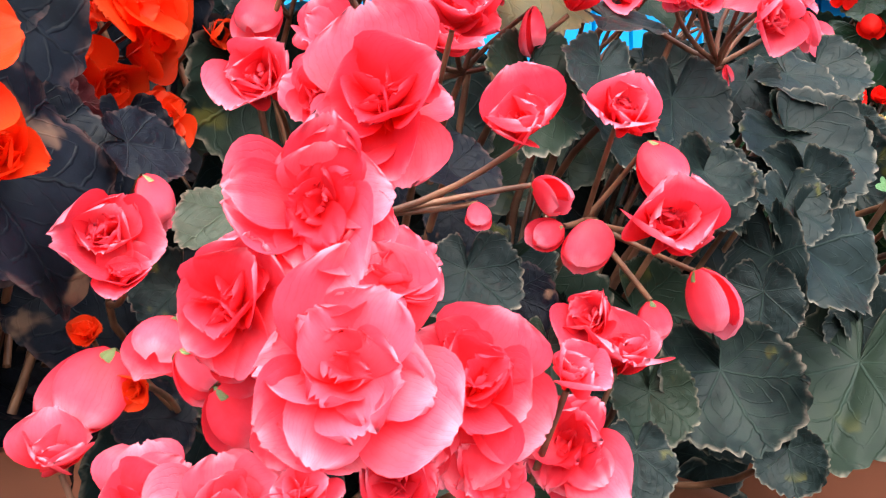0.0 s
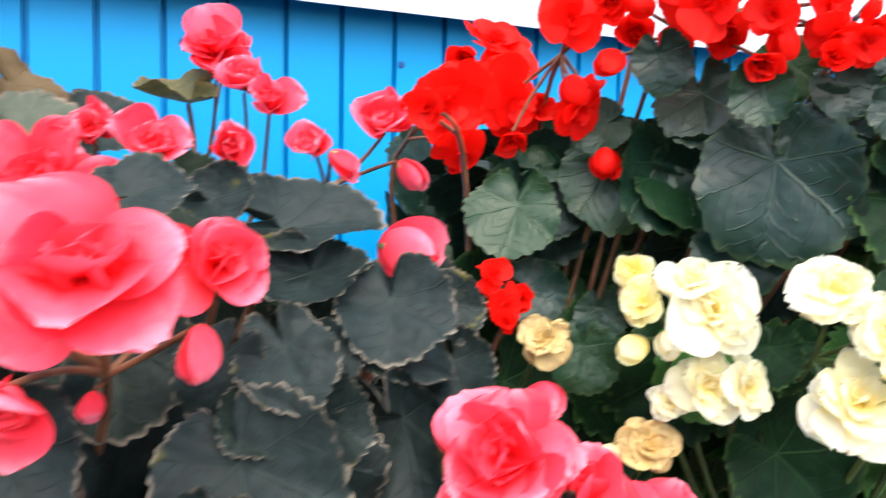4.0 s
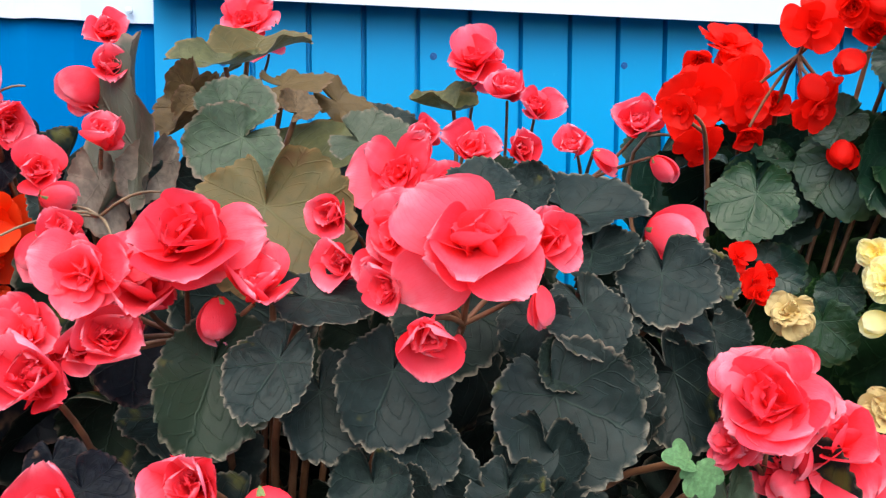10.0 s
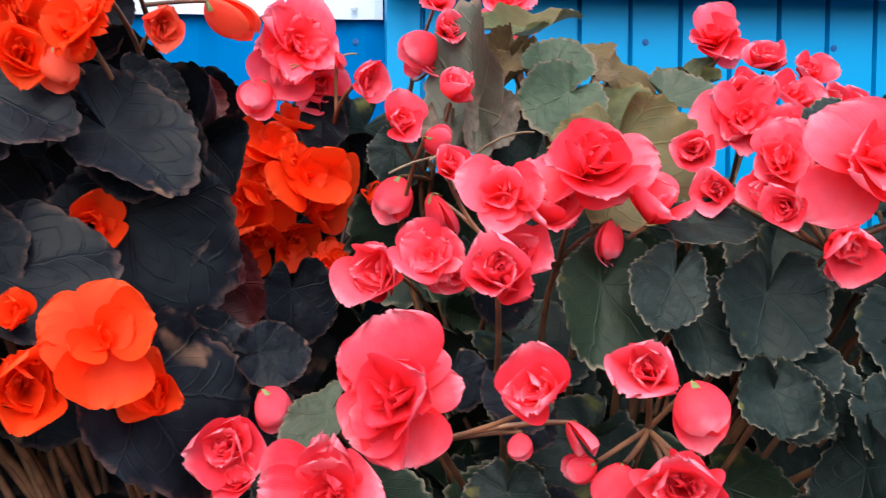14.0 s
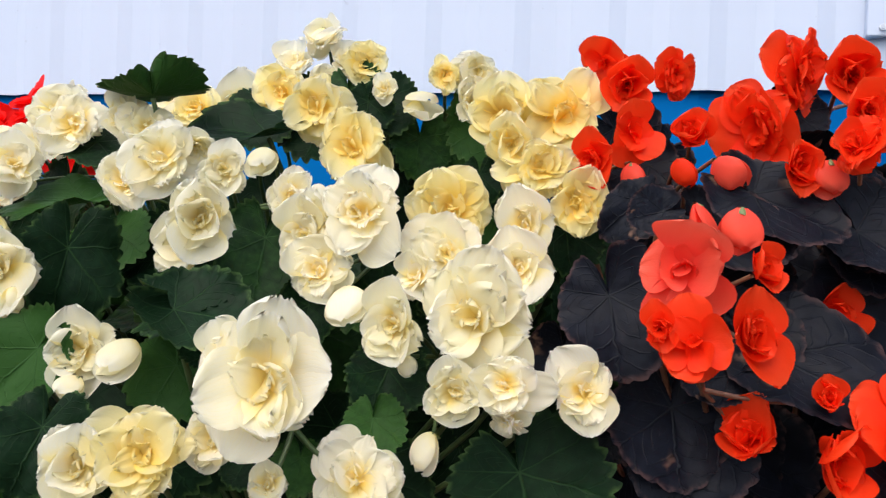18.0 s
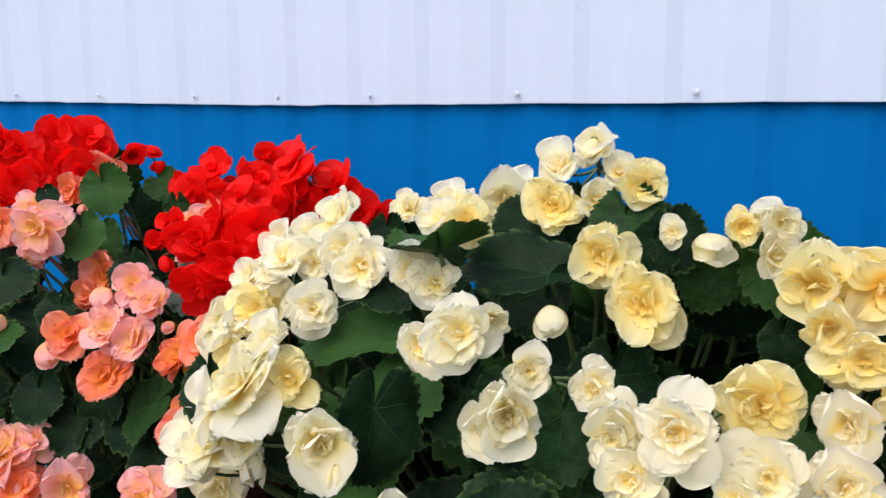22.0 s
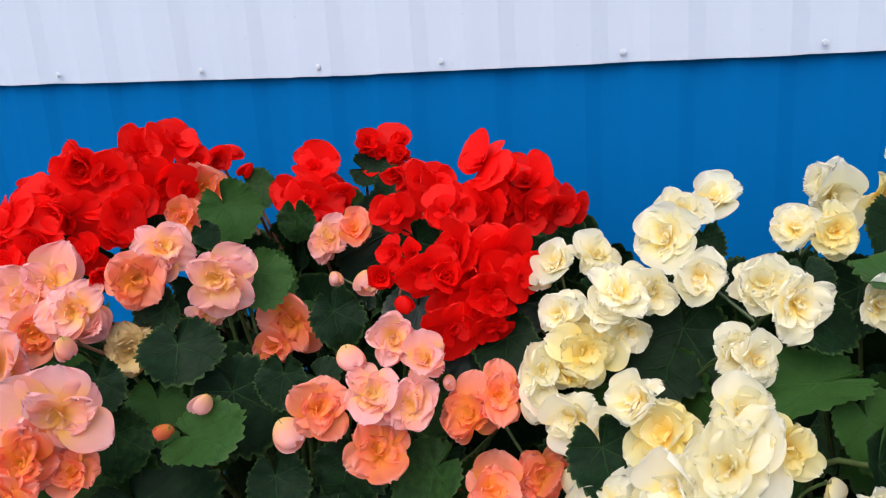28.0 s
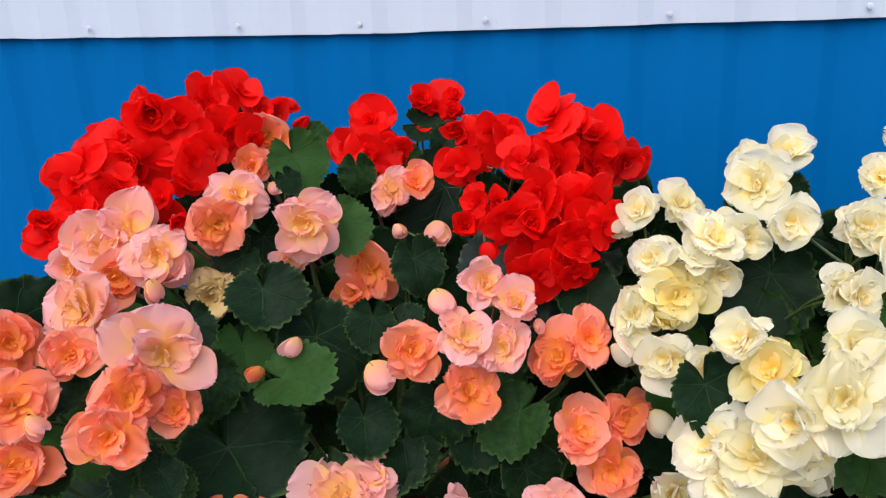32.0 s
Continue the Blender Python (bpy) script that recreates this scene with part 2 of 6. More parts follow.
RED_STEM = stem_material("red_stem", (0.10, 0.040, 0.022), (0.24, 0.105, 0.055))
CALYX = stem_material("pale_green_bract", (0.10, 0.15, 0.04), (0.20, 0.22, 0.08))
PALE_STEM = stem_material("pale_stalk", (0.10, 0.055, 0.03), (0.2, 0.13, 0.075))
BLUE_PAINT = paint_material("blue_paint", (0.0, 0.116, 0.355), (0.0, 0.134, 0.37), 0.6, 0.12, 0.03)
PANEL_BLUE = paint_material("light_blue_paint", (0.0, 0.235, 0.53), (0.004, 0.255, 0.55), 0.45, 0.12, 0.25)
WHITE_PAINT = paint_material("white_paint", (0.525, 0.59, 0.71), (0.42, 0.465, 0.555), 0.5)
PLASTIC = paint_material("white_plastic", (0.52, 0.55, 0.62), (0.45, 0.47, 0.52), 0.3)
ZINC = paint_material("screw_head", (0.58, 0.62, 0.70), (0.3, 0.3, 0.3), 0.35)
BLUE_ZINC = paint_material("blue_screw_head", (0.0, 0.07, 0.26), (0.02, 0.09, 0.22), 0.4)
CLAY = paint_material("terracotta", (0.33, 0.10, 0.05), (0.22, 0.08, 0.05), 0.75, 0.5)
SOIL = paint_material("soil", (0.03, 0.02, 0.014), (0.06, 0.04, 0.03), 0.95, 0.8)
EARTH = paint_material("paving", (0.09, 0.085, 0.08), (0.06, 0.055, 0.05), 0.9, 0.8)
# near black: the window's rubber seal, and the painted shade of the cladding gap
RUBBER_AND_SHADE = paint_material("dark_seal_and_shade", (0.008, 0.008, 0.009), (0.014, 0.014, 0.014), 0.8)
WATER = Nodes("water").set((0.95, 0.97, 0.97), 0.02)
water_shader = WATER.node_tree.nodes["Principled BSDF"]
water_shader.inputs["Transmission Weight"].default_value, water_shader.inputs["IOR"].default_value = 1.0, 1.33
GLASS = Nodes("window_glass").set((0.9, 0.95, 0.97), 0.03)
GLASS.node_tree.nodes["Principled BSDF"].inputs["Transmission Weight"].default_value = 0.9


# ---- shapes ----
def part(name, bm, material, parent=None, label="", at=None):
    mesh = bm if isinstance(bm, bpy.types.Mesh) else to_mesh(name, bm, material)
    ob = new(name, mesh)
    if at is not None:
        ob.matrix_basis = at
    if parent is not None:
        ob.parent = parent
    if label:
        tagged(ob, label)
    return ob


def to_mesh(name, bm, material, smooth=False):
    mesh = bpy.data.meshes.new(name)
    if smooth:
        for f in bm.faces:
            f.smooth = True
    bm.to_mesh(mesh)
    bm.free()
    mesh.materials.append(material)
    return mesh


def grid_mesh(name, rows, uvs, material, closed=False):
    """A smooth sheet from rows of points, with a place in the sheet for each."""
    verts = [p for row in rows for p in row]
    w = len(rows[0])
    faces = []
    for j in range(len(rows) - 1):
        for i in range(w if closed else w - 1):
            a, b = j * w + i, j * w + (i + 1) % w
            faces.append((a, b, b + w, a + w))
    flat = [p for row in uvs for p in row]
    return verts, faces, flat


def sheets(name, pieces, material):
    """Several sheets as one mesh."""
    verts, faces, flat = [], [], []
    for v, f, u in pieces:
        k = len(verts)
        verts += v
        flat += u
        faces += [tuple(x + k for x in face) for face in f]
    mesh = bpy.data.meshes.new(name)
    mesh.from_pydata([tuple(v) for v in verts], [], faces)
    layer = mesh.uv_layers.new(name="sheet")
    for loop in mesh.loops:
        layer.data[loop.index].uv = flat[loop.vertex_index]
    mesh.polygons.foreach_set("use_smooth", [True] * len(mesh.polygons))
    mesh.materials.append(material)
    return mesh


def petal_sheet(rng, length, width, cup, curl, ruffle, m=None, nu=9, nv=7, tone=1.0):
    """A petal from the origin along +y, its upper side +z. m: where it goes in its flower."""
    ph, k = rng.uniform(0, 6.3), rng.uniform(2.2, 3.6)
    lean = rng.uniform(-0.12, 0.12)
    notch = rng.uniform(0.0, 0.05)
    ph3, twist = rng.uniform(0, 6.3), rng.uniform(-0.25, 0.25)
    rows, uvs = [], []
    for j in range(nv):
        v = 0.02 + 0.98 * (1 - (1 - j / (nv - 1)) ** 1.5)
        hw = 0.5 * width * math.sqrt(max(0.0, 1 - (2 * (v * 0.975) ** 1.3 - 1) ** 2))
        row, uv = [], []
        for i in range(nu):
            u = -1 + 2 * i / (nu - 1)
            y = length * (v - 0.07 * v * v * u * u - notch * v**6 * math.exp(-((u / 0.3) ** 2)))
            x = hw * u + lean * length * v * v
            z = cup * hw * u * u + curl * length * v * v
            z += ruffle * length * v**3 * math.sin(k * math.pi * u + ph) * (0.45 + 0.55 * u * u)
            z += 0.45 * ruffle * length * v**6 * math.sin(2.3 * k * math.pi * u + ph3) + twist * hw * u * v * v
            y += 0.22 * ruffle * length * v**5 * math.sin(1.7 * k * math.pi * u + ph3)
            p = Vector((x, y, z))
            row.append(m @ p if m else p)
            uv.append((0.5 + 0.5 * u, v * tone))
        rows.append(row)
        uvs.append(uv)
    return grid_mesh("petal", rows, uvs, None)


def shell(rng, size, thick, side, gape):
    """One of the two outer petals of a bud, a deep spoon from the origin along +y, its rim a little wavy."""
    rows, uvs = [], []
    m = Matrix.Rotation(radians(side * gape), 4, "X")
    wide, dent, lean = rng.uniform(0.78, 1.04), rng.uniform(-0.02, 0.16), rng.uniform(-0.16, 0.16)
    ph = rng.uniform(0, 6.3)
    for j in range(10):
        v = j / 9
        r = math.sqrt(max(0.0, 1 - (2 * (0.03 + 0.96 * v) ** 1.15 - 1) ** 2))
        row, uv = [], []
        for i in range(11):
            u = -1 + 2 * i / 10
            a = u * radians(88)
            x = 0.5 * size * wide * r * math.sin(a) + lean * v * v
            z = side * size * thick * r * math.cos(a)
            z += 0.055 * size * v * v * math.sin(4.2 * u + ph) + side * 0.05 * v * (0.5 - abs(u)) + side * 0.012 * math.cos(13 * u + ph) * v
            y = size * (v - dent * v**3 * (1 - u * u) - 0.05 * v * u * u)
            row.append(m @ Vector((x * side, y, z)))
            uv.append((0.5 + 0.5 * u, 0.30 + 0.7 * v))
        rows.append(row)
        uvs.append(uv)
    return grid_mesh("shell", rows, uvs, None)


def around(phi, lift, out=0.0, up=0.0):
    """A petal's place round the flower's axis z: turned by phi, raised by lift degrees."""
    return Matrix.Rotation(radians(phi), 4, "Z") @ Matrix.Translation((0, out, up)) @ Matrix.Rotation(radians(lift), 4, "X")


def tube(points, radii, sides=6):
    """A stalk along points."""
    rows, uvs = [], []
    n = len(points)
    for j, p in enumerate(points):
        d = (points[min(j + 1, n - 1)] - points[max(j - 1, 0)]).normalized()
        a = d.cross(Vector((0.31, 0.87, 0.38))).normalized()
        b = d.cross(a)
        rows.append([p + radii[j] * (math.cos(t) * a + math.sin(t) * b) for t in [6.2832 * i / sides for i in range(sides)]])
        uvs.append([(i / sides, j / n) for i in range(sides)])
    return grid_mesh("tube", rows, uvs, None, closed=True)


def ball(centre, r, squash=(1, 1, 1), rows=6, sides=8):
    out, uvs = [], []
    for j in range(rows + 1):
        a = math.pi * j / rows
        ring = [(math.sin(a) * math.cos(t), math.sin(a) * math.sin(t), math.cos(a)) for t in [6.2832 * i / sides for i in range(sides)]]
        out.append([Vector(centre) + Vector((r * x * squash[0], r * y * squash[1], r * z * squash[2])) for x, y, z in ring])
        uvs.append([(i / sides, j / rows) for i in range(sides)])
    return grid_mesh("ball", out, uvs, None, closed=True)


# ---- flowers: heart (with the inner petals) and loose outer petals, of radius 1 ----
RINGS = {
    "frilled": ((4, 16, 0.90, 0.82, 0.10), (5, 26, 0.76, 0.70, 0.12), (5, 40, 0.58, 0.54, 0.14), (4, 62, 0.38, 0.38, 0.14)),
    "cupped": ((3, 34, 0.84, 1.05, 0.035), (3, 52, 0.70, 0.88, 0.05), (3, 68, 0.56, 0.66, 0.07), (2, 82, 0.44, 0.48, 0.09)),
    "open": ((2, 30, 0.62, 0.80, 0.04), (3, 58, 0.36, 0.44, 0.07), (2, 76, 0.24, 0.26, 0.08)),
    "closed": ((3, 52, 0.74, 0.80, 0.07), (3, 66, 0.62, 0.62, 0.09), (3, 80, 0.50, 0.46, 0.10)),
}


def heart_mesh(rng, name, rings, material):
    """The inner petals of a flower, ring within ring round a slightly tipped axis."""
    pieces = []
    tip = Matrix.Rotation(radians(rng.uniform(-14, 14)), 4, "X") @ Matrix.Rotation(radians(rng.uniform(-14, 14)), 4, "Y")
    for count, lift, size, wide, ruffle in RINGS[rings]:
        turn = rng.uniform(0, 360)
        for k in range(count):
            phi = turn + 360 * k / count + rng.uniform(-24, 24)
            at = tip @ around(phi, lift + rng.uniform(-14, 18), rng.uniform(-0.08, 0.10), rng.uniform(0.0, 0.09)) @ Matrix.Rotation(radians(rng.uniform(-20, 20)), 4, "Y")
            cup, curl = (rng.uniform(0.05, 0.5), rng.uniform(-0.30, 0.08)) if rings in ("frilled", "open") else (rng.uniform(0.3, 0.85), rng.uniform(-0.22, 0.12))
            pieces.append(petal_sheet(rng, size * rng.uniform(0.8, 1.12), wide * rng.uniform(0.85, 1.2), cup, curl, ruffle, at, 11, 8, min(1.0, 0.12 + size)))
    return sheets(name + "_heart", pieces, material)


class Bloom:
    """A kind of flower: some hearts and some outer petals to draw from."""

    def __init__(self, name, material, style, seed, inside=None):
        rng = random.Random(seed)
        self.style, self.petals, self.shells, self.buds, self.inner = style, [], [], [], []
        inside = inside or {"double": ("frilled",) * 5, "rose": ("cupped", "cupped", "frilled", "cupped", "frilled"), "open": ("open",) * 5}[style]
        self.hearts = [heart_mesh(rng, name, kind, material) for kind in inside]
        self.closed = [heart_mesh(rng, name, "closed", material) for _ in range(3)]
        frill = {"double": 0.062, "rose": 0.050, "open": 0.034}[style]
        for _ in range(8):
            wide = {"double": rng.uniform(0.98, 1.22), "rose": rng.uniform(1.04, 1.32), "open": rng.uniform(1.12, 1.42)}[style]
            self.petals.append(sheets(name + "_petal", [petal_sheet(rng, 1.0, wide, rng.uniform(0.0, 0.42), rng.uniform(-0.34, 0.16), frill * rng.uniform(0.5, 1.6), None, 17, 10)], material))
        for _ in range(5):
            self.shells.append(sheets(name + "_petal", [petal_sheet(rng, 1.0, rng.uniform(1.0, 1.3), rng.uniform(0.45, 0.8), rng.uniform(-0.28, 0.02), frill * rng.uniform(0.6, 1.3), None, 17, 10)], material))
        for _ in range(4):
            thick = rng.uniform(0.15, 0.23)
            self.buds.append(sheets(name + "_bud", [shell(rng, 1.0, thick, 1, rng.uniform(0, 13))], material))
            self.inner.append(sheets(name + "_petal", [shell(rng, rng.uniform(0.80, 1.0), thick, -1, rng.uniform(0, 16))], material))
            self.inner.append(sheets(name + "_petal", [petal_sheet(rng, 0.86, 0.5, 0.6, 0.1, 0.03, around(rng.choice((-10, 8, 14)), rng.uniform(-4, 8), 0, 0), 7, 6, 0.6)], material))


BLOOMS = {
    "pink": Bloom("pink", PINK, "rose", 1),
    "red": Bloom("red", RED, "open", 2),
    "orange": Bloom("orange", ORANGE, "open", 3, ("open", "frilled", "open", "frilled", "open")),
    "coral": Bloom("coral", CORAL, "open", 4),
    "yellow": Bloom("yellow", YELLOW, "double", 5),
    "gold": Bloom("gold", GOLD, "double", 6),
    "peach": Bloom("peach", PEACH, "double", 7),
    "apricot": Bloom("apricot", APRICOT, "double", 8),
    "faded": Bloom("faded", FADED, "double", 9),
}


def leaf_mesh(name, material, seed, cup, wave, tooth, point, skew, rings=9, teeth=30, fold=0.0, droop=0.0, roll=0.0):
    """A begonia leaf: heart-shaped and lopsided, its stalk at x = PETIOLE, its tip along +x, its upper side +z."""
    rng = random.Random(seed)
    ph1, ph2, ph3 = rng.uniform(0, 6.3), rng.uniform(0, 6.3), rng.uniform(0, 6.3)
    spokes = 4 * teeth
    bite = [rng.uniform(0.45, 1.5) for _ in range(teeth)]
    rows, uvs = [], []
    for j in range(rings + 1):
        v = (j / rings) ** 0.8
        row, uv = [], []
        for i in range(spokes):
            th = -math.pi + 6.2832 * (i + 0.5) / spokes
            r = 0.96 + 0.27 * math.cos(th) + 0.05 * math.cos(2 * th) + point * math.exp(-((th / 0.38) ** 2))
            r *= 1 - 0.86 * math.exp(-(((math.pi - abs(th)) / 0.20) ** 2))
            r *= 1 + skew * math.sin(th) + 0.022 * math.sin(5 * th + ph1) + 0.016 * math.sin(9 * th + ph2)
            saw = (0.0, 0.45, 0.85, 1.0)[i % 4] - 0.5
            r *= 1 + tooth * saw * bite[i // 4] * v**9
            near = abs(((th / 6.2832 + 0.5) * 7) % 1 - 0.5)
            x, y = r * v * math.cos(th) + PETIOLE, r * v * math.sin(th)
            z = cup * v * v + wave * v * v * math.sin(2 * th + ph1) + 0.55 * wave * v**3 * math.sin(5 * th + ph2) + 0.22 * wave * v**5 * math.sin(11 * th + ph3)
            z += 0.030 * min(near, 0.32) * 3 * v * (1.25 - v)
            z += fold * math.sqrt(y * y + 0.004) - droop * x * abs(x) + roll * v**6 * (0.6 + 0.4 * math.sin(2 * th + ph3))
            row.append(Vector((x, y, z)))
            uv.append(((th + math.pi) / 6.2832, v))
        rows.append(row)
        uvs.append(uv)
    return sheets(name, [grid_mesh(name, rows, uvs, None, closed=True)], material)


PETIOLE = -0.36
LEAVES = {}
for kind, material, cup, wave, tooth, point, skew, teeth in (
    ("green", GREEN_LEAF, 0.07, 0.10, 0.085, 0.05, 0.07, 30),
    ("dark", DARK_LEAF, 0.06, 0.09, 0.035, 0.08, 0.13, 30),
    ("grey", GREY_LEAF, 0.12, 0.11, 0.055, 0.03, 0.09, 32),
    ("gloss", GLOSS_LEAF, 0.08, 0.10, 0.055, 0.0, 0.06, 28),
    ("olive", OLIVE_LEAF, 0.12, 0.16, 0.05, 0.08, 0.12, 30),
    ("sage", SAGE_LEAF, 0.10, 0.12, 0.05, 0.05, 0.10, 30),
    ("dry", DRY_LEAF, 0.20, 0.16, 0.05, 0.14, 0.16, 26),
    ("brown", BROWN_LEAF, 0.20, 0.20, 0.07, 0.10, 0.15, 28),
    ("maroon", MAROON_LEAF, 0.12, 0.08, 0.05, 0.08, 0.10, 28),
):
    LEAVES[kind] = [
        leaf_mesh(kind + "_leaf", material, 40 + k, cup * c, wave, tooth, point, skew * side, 9, teeth, bend, hang, roll)
        for k, (c, side, bend, hang, roll) in enumerate(((1, 1, 0.16, 0.22, 0.0), (-0.8, -1, 0.26, 0.12, 0.10), (2.0, 1, 0.0, 0.05, -0.12), (2.8, -1, 0.05, 0.16, 0.14), (-1.2, 1, 0.32, 0.30, 0.0)))
    ]


def lobed_leaf(name, material, lobes, cup):
    """A small soft leaf with round lobes, narrowing to its stalk at x = PETIOLE."""
    rows, uvs = [], []
    for j in range(7):
        v = j / 6
        row, uv = [], []
        for i in range(72):
            th = -math.pi + 6.2832 * (i + 0.5) / 72
            r = 0.10 + 1.12 * (0.5 + 0.5 * math.cos(th)) ** 0.75
            r *= 1 - v**3 * (0.34 - 0.34 * math.sqrt(abs(math.cos(0.5 * lobes * th))))
            x, y = r * v * math.cos(th), r * v * math.sin(th)
            row.append(Vector((x + PETIOLE, y, cup * y * y - 0.12 * x * x + 0.03 * math.sin(5 * th) * v)))
            uv.append((i / 72, v))
        rows.append(row)
        uvs.append(uv)
    return sheets(name, [grid_mesh(name, rows, uvs, None, closed=True)], material)


LEAVES["mint"] = [lobed_leaf("lobed_leaf", MINT_LEAF, lobes, cup) for lobes, cup in ((7, 0.15), (5, 0.4), (7, -0.1), (5, 0.2), (7, 0.3))]
COARSE = {}
for kind, material, tooth, point in (("green", GREEN_LEAF, 0.08, 0.06), ("dark", DARK_LEAF, 0.05, 0.1), ("grey", GREY_LEAF, 0.06, 0.04), ("gloss", GLOSS_LEAF, 0.06, 0.02)):
    COARSE[kind] = [leaf_mesh(kind + "_leaf", material, 60 + k, c, 0.09, tooth, point, 0.1, 4, 14) for k, c in enumerate((0.1, -0.2, 0.3))]

DICE = random.Random(77)
UP = Vector((0, 0, 1))


def facing(place, normal, turn):
    """A pose whose z looks along normal, turned about it by turn degrees from the horizontal."""
    n = Vector(normal).normalized()
    side = UP.cross(n)
    side = side.normalized() if side.length > 0.05 else Vector((1, 0, 0))
    m = Matrix((side, n.cross(side), n)).transposed().to_4x4()
    return Matrix.Translation(place) @ m @ Matrix.Rotation(radians(turn), 4, "Z")


class Plant:
    """A begonia in its pot: an empty at the pot's base that holds every part."""

    def __init__(self, label, x, y, crown, leaf, stalk, pot=0.13, group="begonias along the wall"):
        self.root = tagged(new("begonia"), label, "potted plant", group)
        self.root.location = (x, y, 0)
        self.base = Vector((x, y, 0))
        self.heart = Vector((x, y, crown))
        self.leaf_kind, self.stalk = leaf, stalk
        self.joints, self.grown, self.opened = [], [], []
        h = crown - 0.06
        profile = ((0.0, 0.0), (0.68 * pot, 0.0), (0.72 * pot, 0.01), (0.93 * pot, h - 0.045), (1.06 * pot, h - 0.042), (1.08 * pot, h - 0.004), (1.05 * pot, h), (0.98 * pot, h - 0.003), (0.95 * pot, h - 0.03), (0.9 * pot, h - 0.04))
        rows = [[Vector((r * math.cos(a), r * math.sin(a), z)) for a in [6.2832 * i / 32 for i in range(32)]] for r, z in profile]
        part("pot", sheets("pot", [grid_mesh("pot", rows, [[(0, 0)] * 32 for _ in rows], None, True)], CLAY), None, self.root, "terracotta flower pot")
        top = [[Vector((r * math.cos(a), r * math.sin(a), h - 0.035 + 0.006 * math.sin(5 * a + 40 * r))) for a in [6.2832 * i / 32 for i in range(32)]] for r in (0.001, 0.4 * pot, 0.8 * pot, 0.93 * pot)]
        part("soil", sheets("soil", [grid_mesh("soil", top, [[(0, 0)] * 32 for _ in top], None, True)], SOIL), None, self.root)

    def local(self, p):
        return Vector(p) - self.base

    def stem(self, name, tip, start, sag, r0, r1, material, parent, through=None):
        a, b = self.local(start), self.local(tip)
        mid = (a + b) / 2 + Vector(sag) if through is None else self.local(through)
        pts = [(1 - t) ** 2 * a + 2 * t * (1 - t) * mid + t * t * b for t in (0, 0.25, 0.5, 0.7, 0.86, 1.0)]
        return part(name, sheets(name, [tube(pts, [r0 + (r1 - r0) * k / 5 for k in range(6)])], material), None, parent)

    def root_of(self, p, spread=0.35):
        d = Vector(p) - self.heart
        return self.heart + Vector((d.x * spread, d.y * spread, -0.03 + 0.15 * max(0.0, d.z)))

    def flower(self, x, y, z, size, nx, ny, nz, turn, kind, form="full"):
        """size: radius in metres. form: full, half (half open), bud."""
        b = BLOOMS[kind]
        n = Vector((nx, ny, nz)).normalized()
        loose = {"open": 0.6, "rose": 0.16, "double": 0.3}[b.style]
        n = (n + loose * Vector((DICE.uniform(-1, 1), DICE.uniform(-0.3, 0.3), DICE.uniform(-0.9, 0.7)))).normalized()
        m = facing(self.local((x, y, z)), n, turn)
        r = size * (1.2 if b.style == "open" and form == "full" else 1.18 if form == "full" else 1.2 if form == "half" else 0.94)
        if form == "bud":
            ob = part("bud", DICE.choice(b.buds), None, self.root, "", m @ Matrix.Rotation(radians(180 + DICE.uniform(-40, 25)), 4, "X") @ Matrix.Rotation(radians(DICE.uniform(-65, 65)), 4, "Y") @ Matrix.Scale(2 * r, 4) @ Matrix.Translation((0, -0.5, 0)))
            pick = DICE.randrange(4)
            part("petal", b.inner[2 * pick], None, ob)
            part("petal", b.inner[2 * pick + 1], None, ob)
            for s in (1, -1):
                part("bract", BRACT, None, ob, "", Matrix.Translation((0, -0.03, 0.02 * s)) @ Matrix.Rotation(radians(44 * s), 4, "X") @ Matrix.Scale(0.48, 4))
        elif form == "half":
            ob = part("flower", DICE.choice(b.hearts if b.style == "double" else b.closed), None, self.root, "", m @ Matrix.Diagonal((r * DICE.uniform(0.9, 1.1), r * DICE.uniform(0.9, 1.1), r, 1)))
            gape = DICE.uniform(18, 44) if b.style == "double" else DICE.uniform(40, 66)
            for k in range(4):
                phi = 90 * k + DICE.uniform(-22, 22)
                s, lift = (DICE.uniform(0.92, 1.2), gape + DICE.uniform(-16, 12)) if k % 2 == 0 else (DICE.uniform(0.66, 0.95), gape + DICE.uniform(0, 24))
                part("petal", DICE.choice(b.shells), None, ob, "", around(phi, lift, 0.0, -0.03 * (k % 2)) @ Matrix.Rotation(radians(DICE.uniform(-10, 10)), 4, "Y") @ Matrix.Scale(s, 4))
        else:
            ob = part("flower", DICE.choice(b.hearts), None, self.root, "", m @ Matrix.Diagonal((r * DICE.uniform(0.84, 1.10), r * DICE.uniform(0.78, 1.04), r, 1)))
            for k in range({"open": 5, "rose": DICE.choice((5, 6)), "double": DICE.choice((5, 6, 6))}[b.style]):
                step = 72 if b.style == "open" else 90
                phi = step * k + DICE.uniform(-28, 28) if k < 360 / step else DICE.uniform(0, 360)
                s = DICE.uniform(0.76, 1.18) * ((1.10, 0.9, 1.04, 0.9, 0.94, 0.86)[k] if b.style != "double" else 1.0)
                lift = 10 if k < 4 else -6
                part("petal", DICE.choice(b.petals), None, ob, "", around(phi, lift + DICE.uniform(-24, 30) + (8 if k % 2 else 0), DICE.uniform(-0.06, 0.08), -0.03 * (k % 2)) @ Matrix.Rotation(radians(DICE.uniform(-18, 18)), 4, "Y") @ Matrix.Scale(s, 4))
        tip = self.base + (ob.matrix_basis @ Vector((0, 0, -0.02)))
        tip -= n * 0.002
        near = [j for j in self.joints if (j - tip).length < 0.06]
